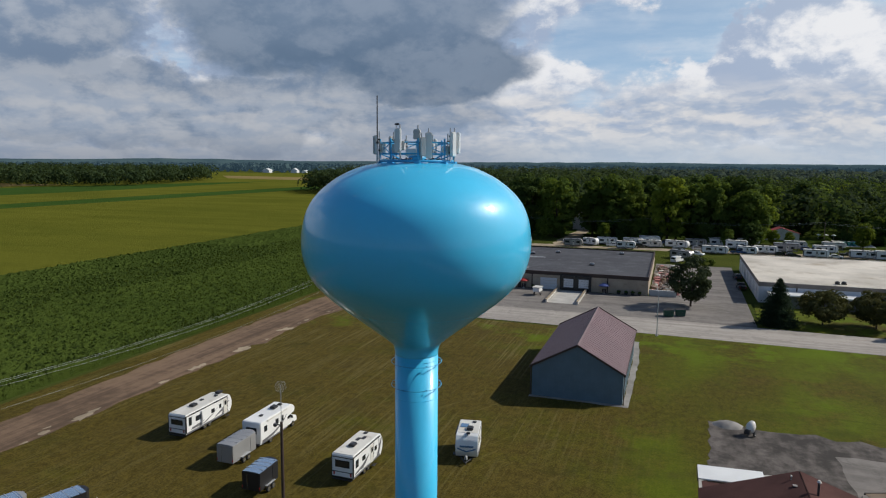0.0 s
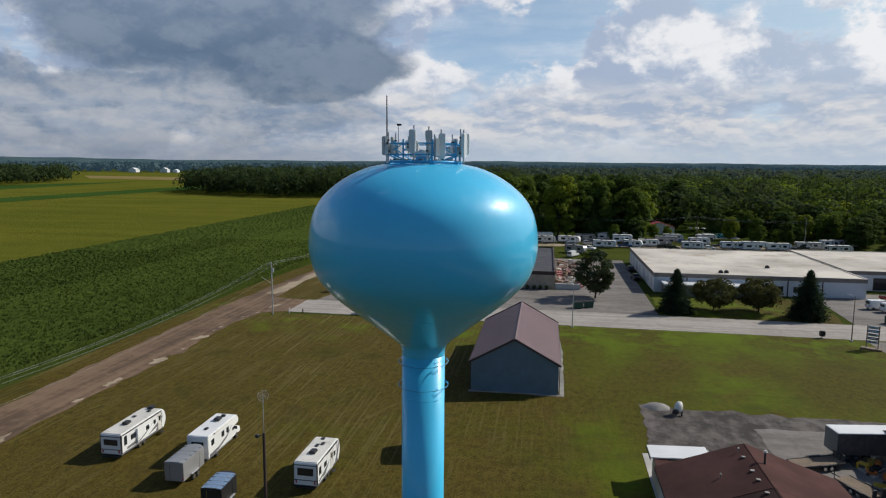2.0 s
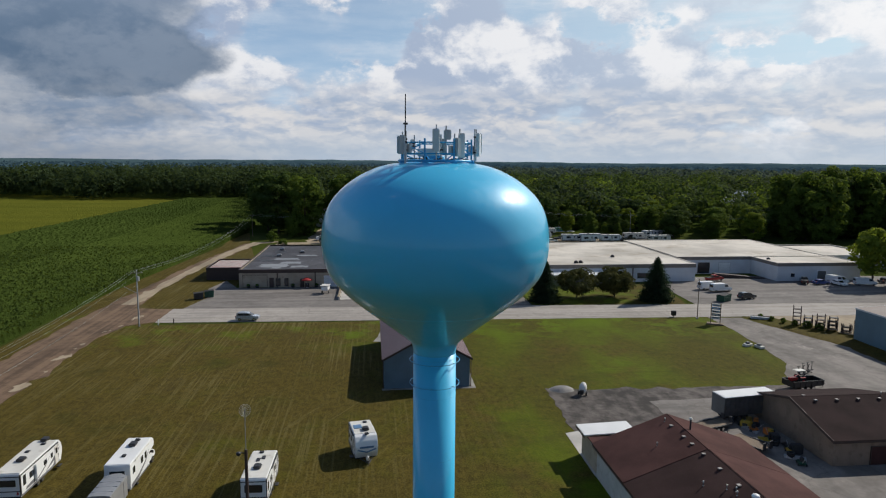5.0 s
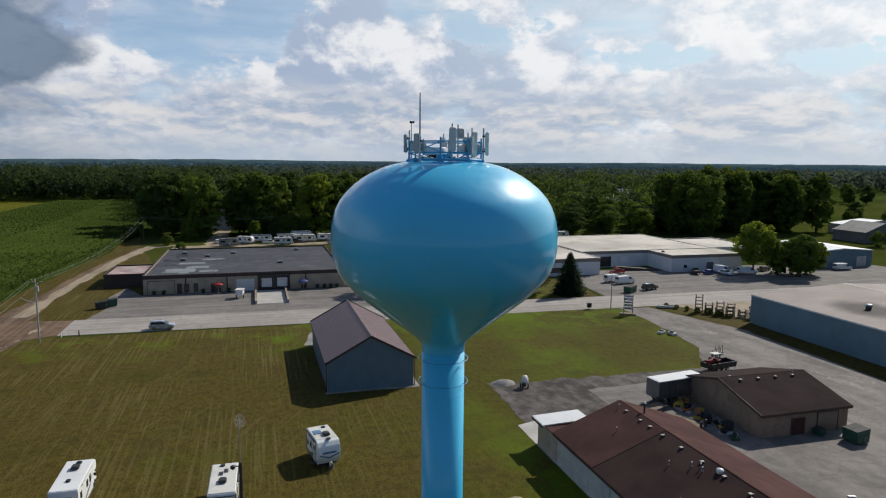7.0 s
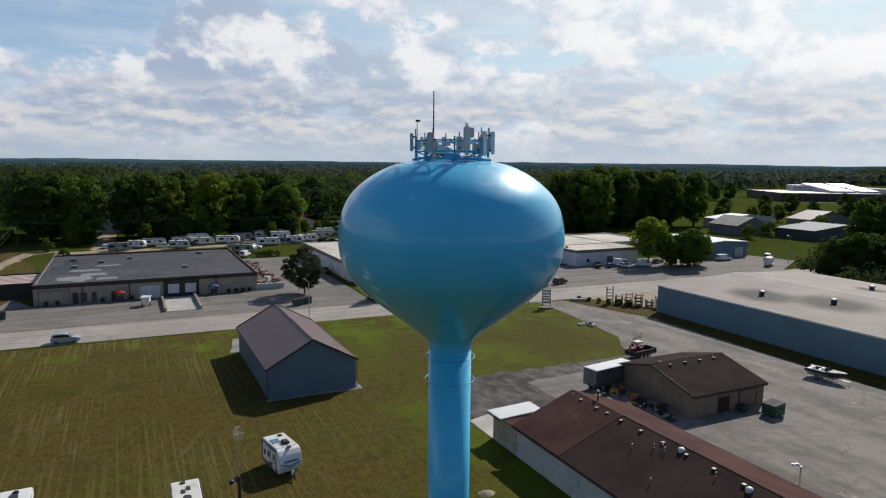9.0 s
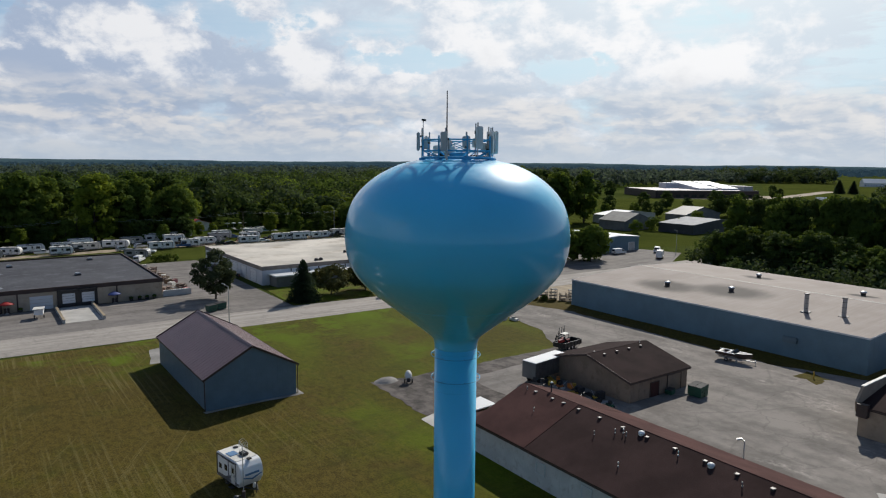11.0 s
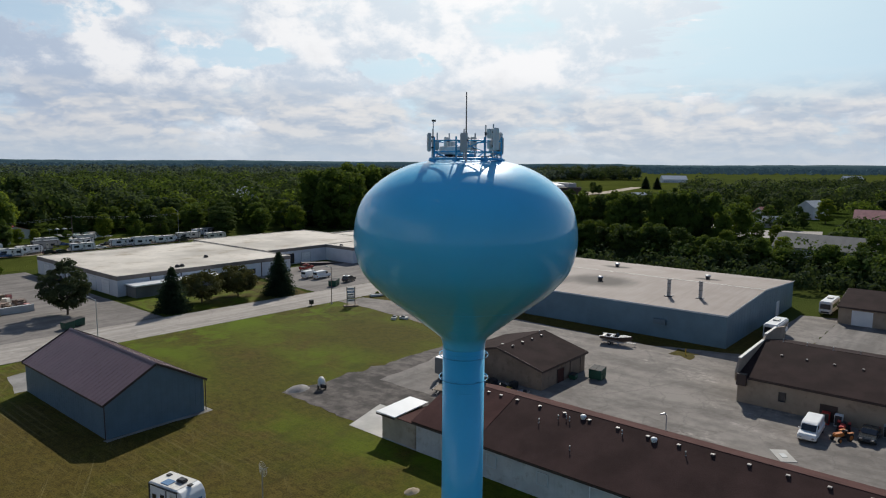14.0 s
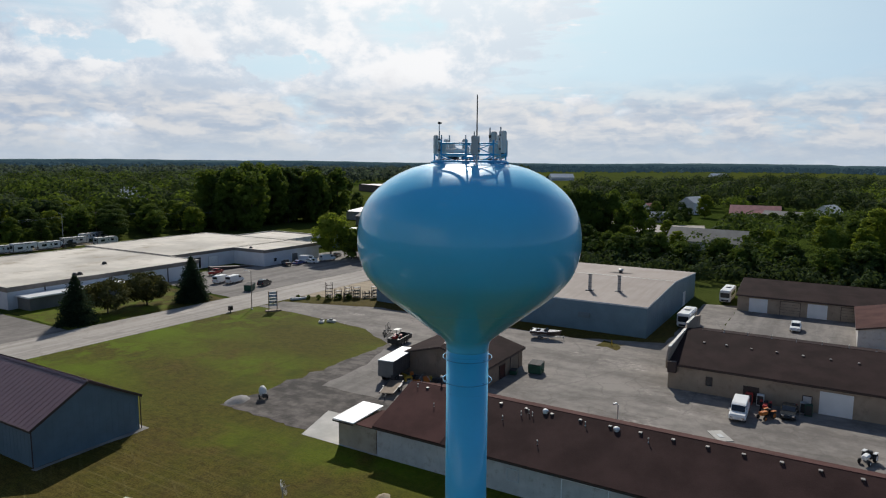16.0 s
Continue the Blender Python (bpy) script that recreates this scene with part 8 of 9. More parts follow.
def dumpster(label, at, turn, colour, size=(2.0, 1.6, 1.4), group=""):
    lx, ly, lz = size
    ob = thing("dumpster", label, "dumpster", (*at, 0.06), turn, group)
    bm = prism([(-lx / 2 + 0.1, 0.1), (lx / 2 - 0.1, 0.1), (lx / 2, lz * 0.8), (lx / 2, lz), (-lx / 2, lz * 0.9)], -ly / 2, ly / 2)
    bmesh.ops.bevel(bm, geom=bm.edges[:], offset=0.03, segments=1, affect="EDGES")
    part("bin", bm, colour, ob)
    for s in (-1, 1):
        part("lid", turn_bm(box(-lx / 2 - 0.04, lx / 2 + 0.04, s * ly / 4 - ly / 4 + 0.02, s * ly / 4 + ly / 4 - 0.02, 0.0, 0.05), Matrix.Translation((0, 0, lz * 0.955)) @ Euler((0, -math.atan2(lz * 0.1, lx), 0)).to_matrix().to_4x4()), RUBBER, ob)
        part("fork_pocket", box(-lx * 0.35, lx * 0.35, *sorted((s * ly / 2, s * (ly / 2 + 0.1))), lz * 0.5, lz * 0.62), colour, ob)
        part("rib", box(-0.05, 0.05, *sorted((s * ly / 2, s * (ly / 2 + 0.06))), 0.15, lz * 0.48), colour, ob)
    for x in (-lx / 2 + 0.25, lx / 2 - 0.25):
        for s in (-1, 1):
            part("caster", box(x - 0.08, x + 0.08, s * ly * 0.3 - 0.06, s * ly * 0.3 + 0.06, 0.0, 0.12), DARK_STEEL, ob)
    return ob


dumpster("dark green dumpster on the gravel yard", (41.3, 57.6), 5, GREEN_PAINT, (2.1, 2.0, 1.7))
dumpster("small green bin with a pale lid by the hut", (38.6, 60.2), 10, GREEN_PAINT, (1.2, 1.0, 0.8))
dumpster("green dumpster beside the pine", (0.6, 148.0), 10, GREEN_PAINT, (2.0, 1.7, 1.5), "green dumpsters")
dumpster("green dumpster beside the pine", (3.0, 149.4), 10, GREEN_PAINT, (2.0, 1.7, 1.5), "green dumpsters")
dumpster("dark dumpster by the lot's corner", (-59.2, 155.6), 20, BLACK, (2.1, 1.8, 1.6), "dark dumpsters")
dumpster("dark dumpster by the lot's corner", (-57.4, 158.0), 20, GREEN_PAINT, (2.1, 1.8, 1.6), "dark dumpsters")
dumpster("green dumpster by the parked cars", (64.6, 145.2), 30, GREEN_PAINT, (3.2, 2.0, 1.7))

# the camping ground's rows of campers, plainer since they stay far off
for k, (x, y, turn, long, nose) in enumerate(((-8.0, 279.5, 10, 8, "fifth"), (-7.5, 269.5, 5, 9, "round"), (2.5, 272.0, -20, 9, "round"), (4.0, 241.5, -35, 8, "round"), (18.5, 284, 0, 9, "fifth"), (15.5, 259.5, -5, 9, "round"), (29.0, 285.5, 0, 8, "fifth"), (33.0, 266.5, 0, 8, "round"), (41.0, 274.5, -5, 9, "fifth"), (54.0, 276.5, 0, 8, "round"), (64.5, 265.0, -5, 10, "round"), (93.0, 270.0, 0, 10, "round"), (104.0, 279.5, 20, 8, "round"), (-36.0, 262.5, 0, 7, "round"), (-30.0, 268.0, -20, 6, "round"), (-16.0, 262.0, 0, 7, "round"), (46.0, 288.5, 0, 8, "round"), (80, 264.0, 0, 9, "round"), (112, 280.5, 10, 9, "round"), (-24.0, 273.0, 5, 8, "round"), (24.0, 277.0, -5, 8, "fifth"), (58.5, 285.0, 0, 8, "fifth"), (-14.0, 274.5, 0, 8, "round"), (9.5, 281.0, 5, 8, "round"), (48.5, 262.0, -5, 8, "round"), (71.0, 262.5, 0, 9, "fifth"), (100.0, 261.0, 5, 9, "round"), (26.5, 262.5, -15, 7, "round"))):
    camper("camper", "white camper parked in the camping ground", long, (x, y), turn, windows=((-1, -2.2, 1.4, 1.7, 0.8), (-1, 1.9, 1.4, 1.2, 0.8), (1, 0.0, 1.4, 1.6, 0.8)), door=(-1, 0.2), decals=((-1, swoosh),), units=(("ac", -1.0, 0.0), ("vent", 1.4, 0.3)), nose=nose, high=2.9 if nose == "round" else 3.4, group="campers in the camping ground", skin=(WHITE, OFF_WHITE, WHITE, GREY_SKIN, WHITE)[k % 5])
for k, (x, y, turn, c, kind) in enumerate(((23.5, 262, 0, CAR_BLUE, "pickup"), (37.5, 261, 5, CAR_DARK, "suv"), (55, 263.5, 0, WHITE, "sedan"), (10, 268, 20, CAR_SILVER, "suv"), (-1, 283, 0, CAR_BLUE, "suv"), (26, 271, 0, CAR_DARK, "pickup"), (47.5, 266, 0, CAR_SILVER, "sedan"), (-21, 266, 0, WHITE, "pickup"), (-40.5, 272, 90, WHITE, "suv"), (9, 251, -30, WHITE, "pickup"), (2.6, 232, 60, WHITE, "van"), (86, 262, 0, CAR_DARK, "suv"), (72, 271, 0, CAR_DARK, "pickup"), (-33, 276, 0, CAR_DARK, "pickup"), (-11, 268, 10, CAR_DARK, "suv"), (34, 279, 0, CAR_DARK, "pickup"), (41, 259, 5, CAR_DARK, "suv"), (60, 269, 0, CAR_DARK, "pickup"), (3, 262, 20, CAR_SILVER, "suv"), (17.5, 268.5, 0, CAR_DARK, "suv"), (90, 269, 0, CAR_DARK, "pickup"), (49, 282, 0, CAR_BLUE, "suv"))):
    car("car", "car parked among campers on the camping ground", (x, y), turn, c, kind, "cars in the camping ground", 0.04)

# ---- poles, wires and clutter ----
def lamp_pole(at, high, label, arm, turn, material=GALV, head=True):
    ob = thing("street_lamp", label, "street lamp", (*at, 0.02), turn)
    part("pole", rod((0, 0, 0), (0, 0, high), 0.10, 0.06, n=12), material, ob)
    part("base", rod((0, 0, 0), (0, 0, 0.25), 0.22, n=12), CEMENT, ob)
    if head:
        part("arm", rod((0, 0, high - 0.15), (arm, 0, high + 0.2), 0.045), GALV, ob)
        part("lamp_head", box(arm - 0.1, arm + 0.6, -0.14, 0.14, high + 0.14, high + 0.3, bevel=0.05), GALV, ob)
    return ob


lamp_pole((-1.3, 129.9), 8.6, "grey street lamp at the kerb behind the shed", 1.8, 100)
lamp_pole((49.5, 128.4), 8.5, "thin wooden lamp pole by the sign", 0.9, 140, POLE_WOOD)
lamp_pole((20.9, 39.0), 5.1, "slim yard lamp behind the long building", 0.35, 160)
lamp_pole((60.8, 63.5), 0.9, "short grey bollard post in the yard", 0.1, 0, GALV, False)
lamp_pole((166.0, 150.0), 9.0, "tall lamp with a wide bracket in the far lot", 2.4, 200)
lamp_pole((96.0, 283.0), 11.0, "grey pole in the camping ground", 1.6, 90)

# dish mast beside the parked campers: a dark pole with a lamp, and a thin pipe with a dish above
mast = thing("dish_mast", "dark wooden pole with lamp and mesh dish on a pipe", "mast", (-27.7, 43.5, 0.02), 0)
part("pole", rod((0, 0, 0), (0, 0, 12.1), 0.15, 0.11, n=12), BROWN_TRIM, mast)
part("pipe", rod((0, 0, 11.6), (0, 0, 15.1), 0.028), GALV, mast)
part("lamp_arm", rod((0, 0, 11.8), (-0.45, -0.1, 11.95), 0.04), DARK_STEEL, mast)
part("lamp", spin([(0.05, 12.0), (0.15, 11.95), (0.17, 11.8), (0.08, 11.7)], 14), DARK_STEEL, mast).location = (-0.5, -0.1, 0)
tilt = pose(0, 0.0, 15.0, 70, 0, 35)
dish = part("dish", turn_bm(hoop(0.42, 0.008, 0.058, 24, 6), tilt), GALV, mast, "round mesh dish")
for k in range(4):
    r = 0.09 + 0.08 * k
    part("mesh_ring", turn_bm(hoop(r, 0.005, 0.32 * r * r, 24, 5), tilt), GALV, dish)
for k in range(12):
    a = math.pi * k / 6
    part("mesh_rib", turn_bm(rod((0.05 * math.cos(a), 0.05 * math.sin(a), 0), (0.42 * math.cos(a), 0.42 * math.sin(a), 0.058), 0.003, n=5), tilt), GALV, dish)
part("feed_horn", turn_bm(rod((0, 0, 0), (0, 0, 0.4), 0.015, n=6), tilt), GALV, dish)

# power line along the dirt road
LINE = [(-67.0, -82.0), (-66.0, 24.0), (-63.9, 129.4), (-69.8, 289.0)]
for k, (x, y) in enumerate(LINE):
    ob = thing("utility_pole", "grey wooden utility pole with a cross-arm beside the dirt road", "utility pole", (x, y, 0.02), 0 if k < 3 else 4, "utility poles")
    high = 11.3 if k < 3 else 9.5
    part("pole", rod((0, 0, 0), (0, 0, high), 0.16, 0.11, n=12), GALV if k == 2 else POLE_WOOD, ob)
    part("cross_arm", box(-1.1, 1.1, -0.06, 0.06, high - 0.7, high - 0.58), POLE_WOOD, ob)
    for q in (-1.0, -0.35, 1.0):
        part("insulator", spin([(0.05, high - 0.58), (0.07, high - 0.5), (0.03, high - 0.4)], 10), PANEL_GREY, ob).location = (q, 0, 0)
    if k == 2:
        part("brace", rod((-2.6, 0.6, high - 3.4), (0, 0, high - 4.6), 0.05), GALV, ob)
        part("transformer", rod((0.3, 0, high - 2.2), (0.3, 0, high - 1.3), 0.2, n=12), PANEL_GREY, ob)
for q in (-1.0, -0.35, 1.0):
    wire("power_line", [(x + q, y, (11.1 if k < 3 else 9.1)) for k, (x, y) in enumerate(LINE)], 2.9, 0.014, CABLE, None, "thin pale power line beside the dirt road", "power line")
wire("power_line", [(-66.0, 24.0, 8.0), (-63.9, 129.4, 8.4)], 2.6, 0.012, CABLE, None, "low service wire beside the dirt road", "power line")
CAMP = [(-69.8, 289, 9.0), (-8, 287, 9.5), (56, 290, 10), (118, 296, 9.5), (176, 262, 9)]
for x, y, z in CAMP[1:]:
    ob = thing("utility_pole", "wooden utility pole before the tall trees", "utility pole", (x, y, 0.02), 0, "utility poles")
    part("pole", rod((0, 0, 0), (0, 0, z + 0.6), 0.16, 0.11, n=10), POLE_WOOD, ob)
    part("cross_arm", box(-0.06, 0.06, -1.0, 1.0, z, z + 0.12), POLE_WOOD, ob)
for q in (0.0, 0.5):
    wire("power_line", [(x, y + q, z + q) for x, y, z in CAMP], 1.6, 0.03, CABLE, None, "sagging power line before the tall trees", "power line")

# sign by the street
sign = thing("street_sign", "tall board sign on posts beside the drive", "sign", (50.7, 123.2, 0.02), -30)
for x in (-0.9, 0.9):
    part("post", box(x - 0.08, x + 0.08, -0.08, 0.08, 0, 4.4), WOOD, sign)
part("base", box(-1.6, 1.6, -0.7, 0.7, 0, 0.3), WOOD, sign)
for k, z in enumerate((3.75, 3.1, 2.45, 1.8, 1.15)):
    board = part("board", box(-0.8, 0.8, -0.05, 0.05, z, z + 0.5), (PANEL_GREY, DECAL_BLUE, PANEL_GREY, GREY_WALL, PANEL_GREY)[k], sign)
    part("text_bar", box(-0.6, 0.5, -0.062, -0.05, z + 0.18, z + 0.32), (DECAL_BLUE, WHITE, BLACK, WHITE, BLACK)[k], board)
post_bin = thing("roadside_bin", "dark square bin on a post by the street", "bin", (45.1, 130.2, 0.05), 5)
part("post", box(-0.06, 0.06, -0.06, 0.06, 0, 0.4), DARK_STEEL, post_bin)
part("box", box(-0.45, 0.45, -0.35, 0.35, 0.35, 1.35, bevel=0.06), BLACK, post_bin)
for x, y, c, l in ((-60.8, 131.0, WHITE, "short white marker post at the junction"), (-58.0, 131.5, BROWN_TRIM, "short dark post at the junction"), (63.0, 52.2, YELLOW, "short yellow post at the yard's edge")):
    ob = thing("marker_post", l, "post", (x, y, 0.03), 0)
    part("post", rod((0, 0, 0), (0, 0, 1.0), 0.1, n=10), c, ob)
    part("cap", spin([(0.11, 1.0), (0.09, 1.06), (0.02, 1.1)], 10), c, ob)

# gravel heap and small tank on wheels at the gravel yard's corner
def heap(name, label, at, r, high, material):
    g = np.random.default_rng(int(abs(at[0] * 10)))
    bm = bmesh.new()
    rings = []
    for j in range(7):
        u = j / 6
        rings.append([bm.verts.new((r * (1 - u) * math.cos(a) * (1 + 0.07 * g.normal() * (1 - u)), 0.7 * r * (1 - u) * math.sin(a) * (1 + 0.07 * g.normal() * (1 - u)), high * (1 - (1 - u) ** 2) + 0.035 * g.normal() * (u > 0) * (u < 1))) for a in [2 * math.pi * k / 22 for k in range(22)]])
    for a, b in zip(rings, rings[1:]):
        for k in range(22):
            bm.faces.new((a[k], a[(k + 1) % 22], b[(k + 1) % 22], b[k])).smooth = True
    ob = part(name, bm, material)
    ob.location = (*at, 0.03)
    return tagged(ob, label, "heap")


heap("mound", "low heap of pale gravel at the lot's corner", (8.3, 87.4), 1.9, 0.6, GRAVEL_PILE)
mixer = thing("cement_mixer", "small cream drum mixer on two wheels", "cement mixer", (10.6, 84.9, 0.06), 60)
part("drum", turn_bm(spin([(0.2, -0.75), (0.48, -0.5), (0.55, 0.0), (0.5, 0.35), (0.3, 0.7), (0.26, 0.74)], 24), Matrix.Translation((0.1, 0, 1.05)) @ Euler((0, radians(40), 0)).to_matrix().to_4x4()), OFF_WHITE, mixer, "cream steel drum")
part("frame", box(-0.7, 0.9, -0.1, 0.1, 0.35, 0.5), DARK_STEEL, mixer)
part("engine_box", box(-0.9, -0.45, -0.28, 0.28, 0.4, 0.95, bevel=0.05), DARK_STEEL, mixer)
for s in (-1, 1):
    wheel(mixer, 0.0, s * 0.55, 0.32, 0.18)
part("prop_leg", rod((0.85, 0, 0), (0.85, 0, 0.4), 0.04), DARK_STEEL, mixer)

# machines and scrap along the hut's west wall
g = np.random.default_rng(5)
for k in range(26):
    u = k / 25
    x, y = 26.9 + 2.4 * g.random(), 76.2 - 13.6 * u + 0.5 * g.normal()
    kind = k % 5
    c = (OFF_WHITE, BLACK, ORANGE, DARK_STEEL, GALV, YELLOW, WOOD, GREEN_PAINT)[int(g.integers(0, 8))]
    ob = thing("scrap_part" if kind != 0 else "mower", "rusty machine part in the scrap row by the hut" if kind else "old lawn mower in the scrap row by the hut", "scrap" if kind else "mower", (x, y, 0.06), float(g.uniform(0, 360)), "scrap row by the hut")
    if kind == 0:
        part("deck", box(-0.5, 0.5, -0.4, 0.4, 0.15, 0.4, bevel=0.06), c, ob)
        part("engine", box(-0.2, 0.25, -0.2, 0.2, 0.4, 0.85, bevel=0.06), DARK_STEEL, ob)
        part("handle", rod((-0.5, 0, 0.4), (-1.1, 0, 1.0), 0.03), GALV, ob)
        for sx in (-0.4, 0.4):
            for s in (-1, 1):
                wheel(ob, sx, s * 0.42, 0.16, 0.1)
    elif kind == 1:
        part("drum", rod((0, 0, 0), (0, 0, 0.88), 0.29, n=16), c, ob)
        part("rim", hoop(0.29, 0.02, 0.86, 20, 6), DARK_STEEL, ob)
    elif kind == 2:
        part("casing", box(-0.6, 0.6, -0.4, 0.4, 0.0, 0.7 + 0.4 * g.random(), bevel=0.08), c, ob)
        part("panel", box(-0.3, 0.3, -0.42, -0.4, 0.2, 0.55), DARK_STEEL, ob)
    elif kind == 3:
        for j in range(3):
            part("tyre", hoop(0.33, 0.11, 0.11 + 0.2 * j, 22, 8), RUBBER, ob)
    else:
        for j in range(4):
            part("beam", box(-1.1, 1.1, -0.3 + 0.16 * j, -0.18 + 0.16 * j, 0.0, 0.12 + 0.05 * j), c, ob)
# equipment on the drive's edge
for x, y, label in ((48.6, 91.2, "dark implement frame with upright tines on the drive"), (47.0, 89.8, "dark implement frame with upright tines on the drive")):
    ob = thing("implement", label, "implement", (x, y, 0.06), 20, "implements on the drive")
    part("beam", box(-1.4, 1.4, -0.08, 0.08, 0.5, 0.65), DARK_STEEL, ob)
    part("toolbar", box(-0.08, 0.08, -0.9, 0.9, 0.5, 0.62), DARK_STEEL, ob)
    for q in (-1.1, 0.0, 1.1):
        part("upright", rod((q, 0, 0.6), (q, 0, 1.9), 0.05), DARK_STEEL, ob)
        part("cross_bar", box(q - 0.3, q + 0.3, -0.04, 0.04, 1.85, 1.92), DARK_STEEL, ob)
        wheel(ob, q, 0.5, 0.28, 0.15)
for x, y, turn in ((48.4, 107.4, 30), (49.8, 106.0, 100)):
    ob = thing("stone_block", "pale stone blocks dumped at the drive's edge", "stone", (x, y, 0.04), turn, "stone blocks")
    part("block", box(-0.9, 0.9, -0.5, 0.5, 0, 0.45, bevel=0.08), OFF_WHITE, ob)
    part("block", box(-0.3, 0.5, -0.35, 0.35, 0.45, 0.75, bevel=0.08), GREY_WALL, ob)
# racks on the pale pad
for k in range(15):
    x, y = 66.8 + 1.5 * (k % 5) + 1.5 * (k // 5) + 0.4 * g.random(), 121.4 - 1.5 * (k // 5) - 1.7 * (k % 5)
    tall = (4.0, 1.8, 3.0, 1.9, 1.7, 2.4, 1.6, 2.8, 1.8, 2.0, 1.5, 2.2, 1.4, 2.6, 1.7)[k]
    ob = thing("steel_rack", "rusty dark steel stacking rack on the pale pad", "rack", (x, y, 0.06), -30, "steel racks")
    for sx in (-0.7, 0.7):
        for sy in (-0.5, 0.5):
            part("upright", box(sx - 0.05, sx + 0.05, sy - 0.05, sy + 0.05, 0, tall), BROWN_TRIM, ob)
    z = 0.3
    while z < tall:
        part("shelf", box(-0.75, 0.75, -0.55, 0.55, z, z + 0.1), DARK_STEEL if k % 2 else BROWN_TRIM, ob)
        z += 0.75
for k in range(6):
    u = k / 5
    plant(bush, 63.0 + 6 * u, 127.4 - 10.5 * u, 0.26 + 0.1 * g.random())
ob = thing("scrap_boat", "old upturned skiff beside the racks", "boat", (62.8, 127.0, 0.06), -25)
part("hull", prism([(-1.9, 0.1), (1.6, 0.1), (2.2, 0.5), (-1.9, 0.6)], -0.7, 0.7), PANEL_GREY, ob)
part("keel", box(-1.8, 1.8, -0.05, 0.05, 0.55, 0.68), WOOD, ob)

# rubble yard behind the block wall
for k in range(110):
    x, y = -3.4 + 6.2 * g.random(), 172 + 46 * g.random()
    s = 0.5 + 0.9 * g.random()
    ob = thing("pallet_stack", "stack of pallets and mixed salvage in the side yard", "salvage", (x, y, 0.06), float(g.uniform(0, 90)), "salvage stacks")
    part("crate", box(-0.6 * s, 0.6 * s, -0.5 * s, 0.5 * s, 0.0, 0.55 * s + 0.5 * g.random(), bevel=0.04), (RUBBLE, WOOD, OFF_WHITE, RUBBLE, PINK_ROOF)[int(g.integers(0, 5))], ob)
    part("lid", box(-0.64 * s, 0.64 * s, -0.2 * s, 0.3 * s, 0.55 * s + 0.5, 0.55 * s + 0.62), RUBBLE, ob) if k % 3 == 0 else None

# store front: umbrellas, cart, bins
for x, colour, label in ((-35.4, FLOWER, "red umbrella before the store wall"), (-14.9, UMBRELLA_BLUE, "dark blue umbrella before the store wall")):
    ob = thing("umbrella", label, "umbrella", (x, 168.4, 0.05), 0)
    part("pole", rod((0, 0, 0), (0, 0, 2.5), 0.04), GALV, ob)
    part("canopy", spin([(1.45, 2.0), (1.2, 2.2), (0.6, 2.5), (0.04, 2.66)], 12), colour, ob)
    part("base", rod((0, 0, 0), (0, 0, 0.12), 0.35, n=14), CEMENT, ob)
    part("counter", box(-0.5, 0.5, 0.3, 0.8, 0, 1.1), BROWN_TRIM, ob)
cart = thing("food_cart", "small white cart trailer before the store", "cart", (-30.2, 160.8, 0.05), 80)
part("body", box(-1.2, 1.2, -0.8, 0.8, 0.9, 1.9, bevel=0.06), WHITE, cart)
part("roof", box(-1.4, 1.4, -1.0, 1.0, 2.0, 2.1), OFF_WHITE, cart)
for s in (-1, 1):
    wheel(cart, 0.0, s * 0.85, 0.32, 0.2)
    part("corner_post", rod((s * 1.1, -0.7, 1.9), (s * 1.1, -0.7, 2.0), 0.03), GALV, cart)
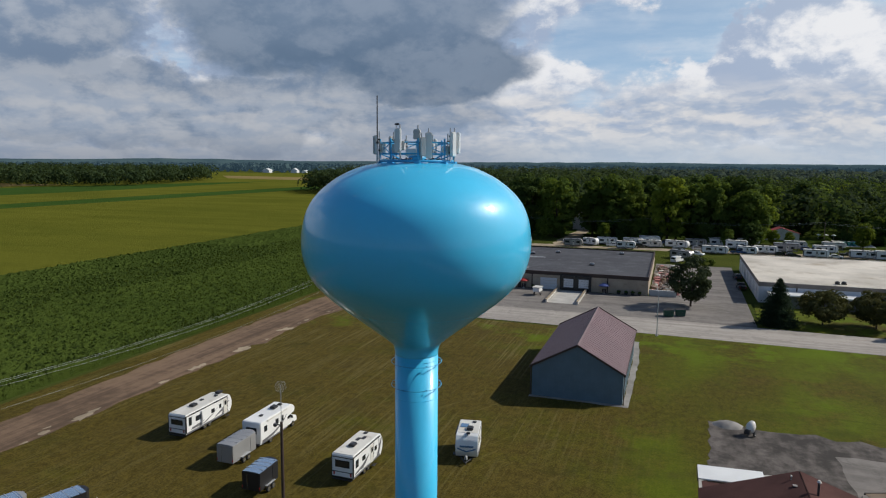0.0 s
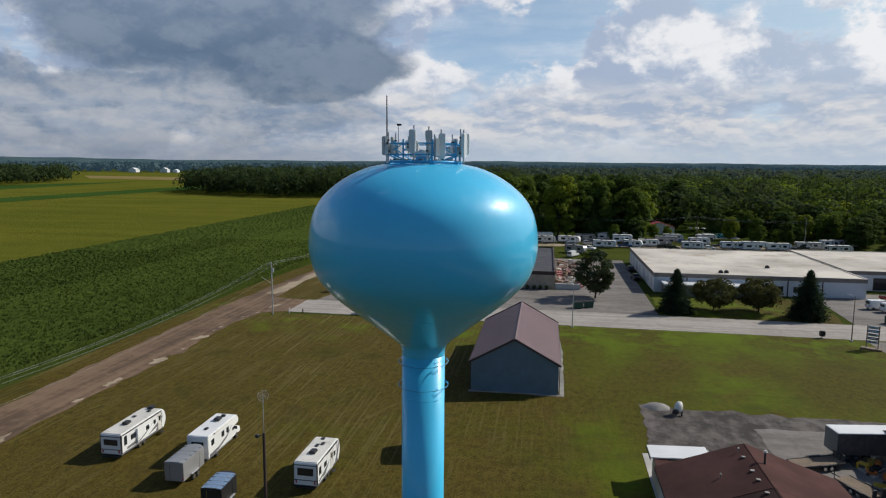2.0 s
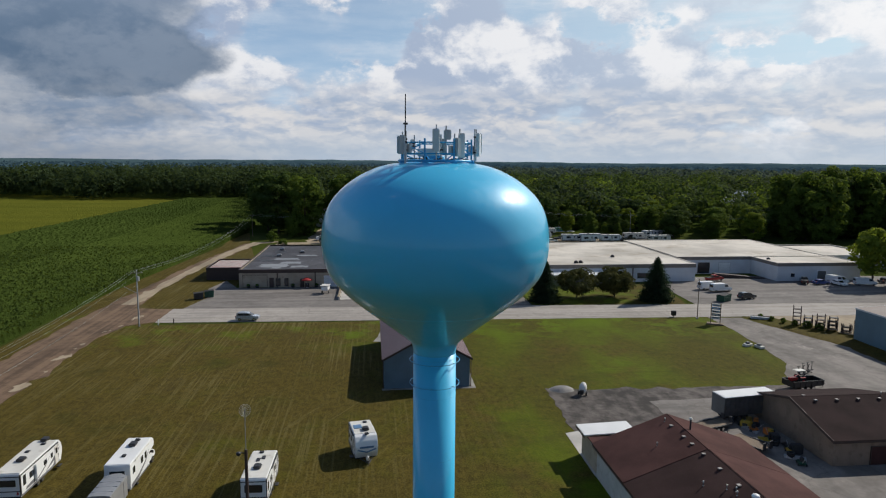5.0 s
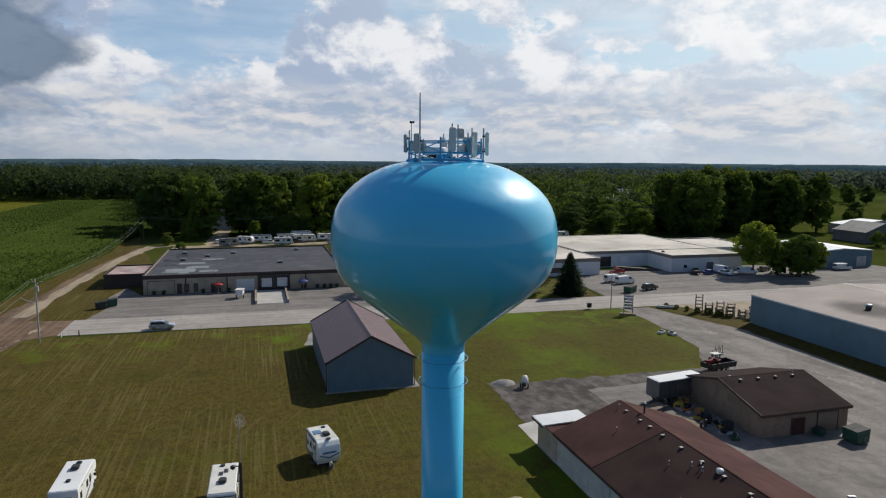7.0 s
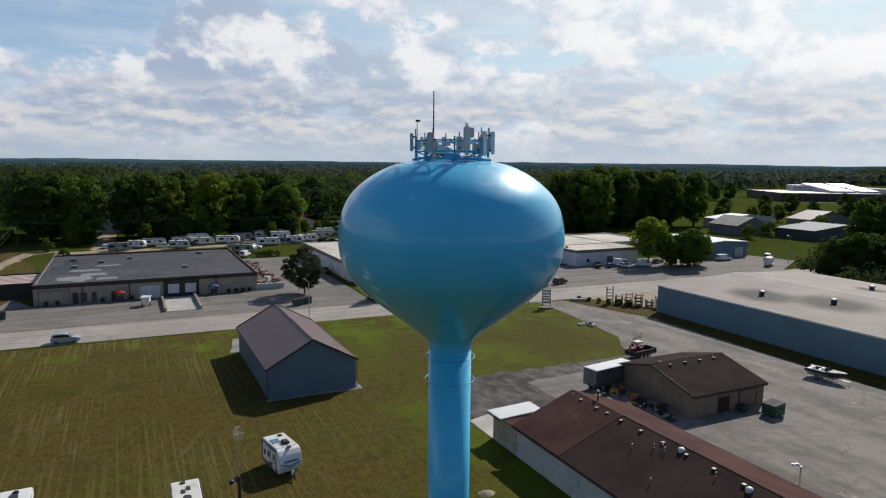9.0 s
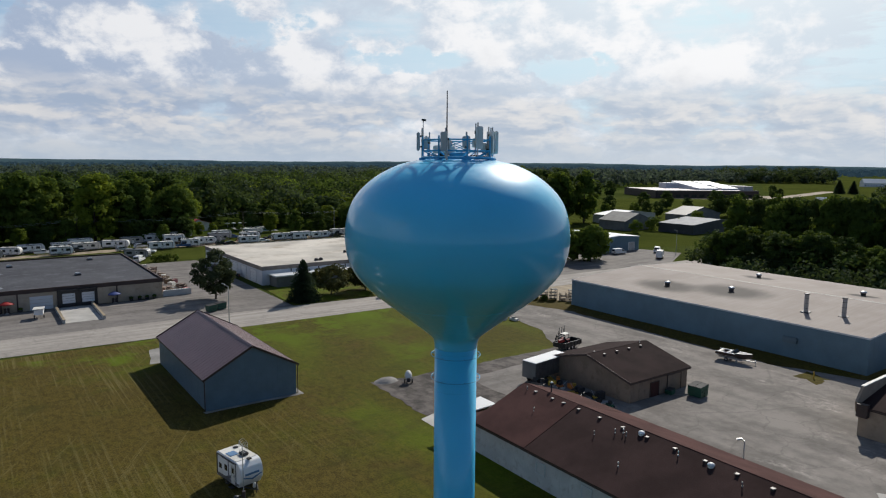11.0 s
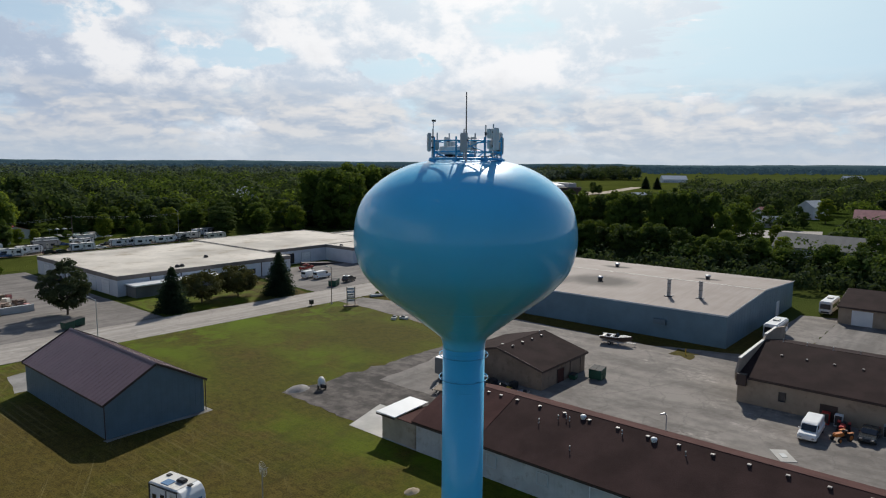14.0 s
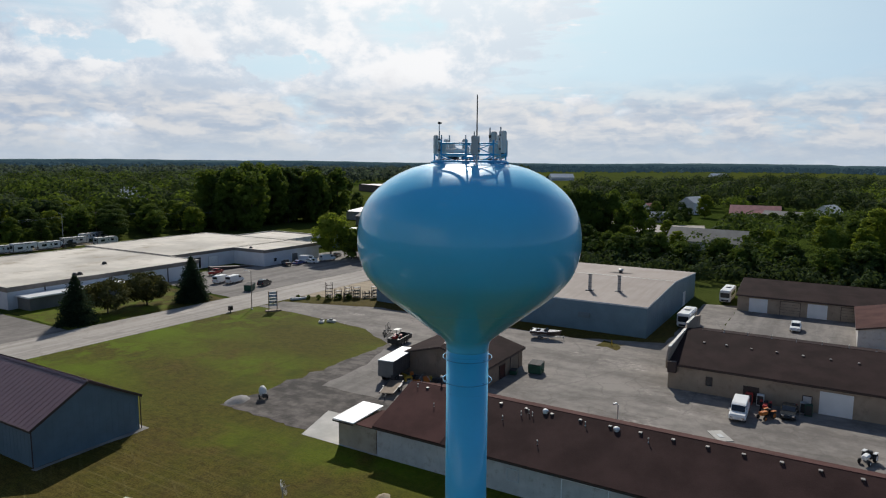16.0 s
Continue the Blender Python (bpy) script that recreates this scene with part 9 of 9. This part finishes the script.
part("jack", rod((1.3, 0, 0), (1.3, 0, 1.0), 0.04), DARK_STEEL, cart)
for x in (-50.2, -48.0, -39.0, -33.0, -11.4, -9.6, -8.0, -6.4):
    ob = thing("planter", "low dark planter against the store wall", "planter", (x, 168.9, 0.05), 0, "store planters")
    part("tub", spin([(0.35, 0), (0.45, 0.45), (0.42, 0.5)], 14), DARK_STEEL, ob)
    part("foliage", spin([(0.3, 0.45), (0.5, 0.7), (0.35, 0.95), (0.05, 1.05)], 9), LEAF_DARK, ob)

# swimming pool
flat("pool_deck", [(60, 302), (77, 303), (79, 328), (62, 326)], 0.05, CEMENT, "pale concrete deck round the pool", "deck")
flat("pool_water", [(63.5, 305), (73, 306), (75, 323), (66, 321)], 0.07, POOL, "turquoise water of the swimming pool", "water")
for k in range(6):
    ob = thing("sunshade", "small white parasol beside the pool", "parasol", (60.8 + 2.9 * k, 327.0 - 0.3 * k, 0.05), 0, "pool parasols")
    part("pole", rod((0, 0, 0), (0, 0, 2.4), 0.04), GALV, ob)
    part("canopy", spin([(1.2, 2.0), (0.6, 2.35), (0.03, 2.5)], 8), WHITE, ob)
# yard odds and ends
slab = thing("concrete_cover", "pale concrete cover slab in the yard", "slab", (30.4, 29.2, 0.05), 35)
part("slab", box(-1.6, 1.6, -0.9, 0.9, 0, 0.06), CEMENT, slab)
part("hatch", box(-0.5, 0.5, -0.3, 0.3, 0.063, 0.1), PANEL_GREY, slab)
stump = heap("soil_patch", "bare stump patch in the grass by the tower", (-2.8, 55.0), 0.9, 0.25, SAND)
for x, y, c in ((44.3, 27.6, RED), (44.4, 26.2, PANEL_WHITE), (44.2, 21.0, GALV), (43.6, 20.4, GREEN_PAINT)):
    ob = thing("vending_box", "upright metal cabinet against the tan wall", "cabinet", (x, y, 0.06), 0, "cabinets at the tan wall")
    part("case", box(-0.4, 0.4, -0.45, 0.45, 0, 1.5, bevel=0.04), c, ob)
    part("door", box(-0.42, -0.4, -0.38, 0.38, 0.15, 1.4), DARK_STEEL, ob)
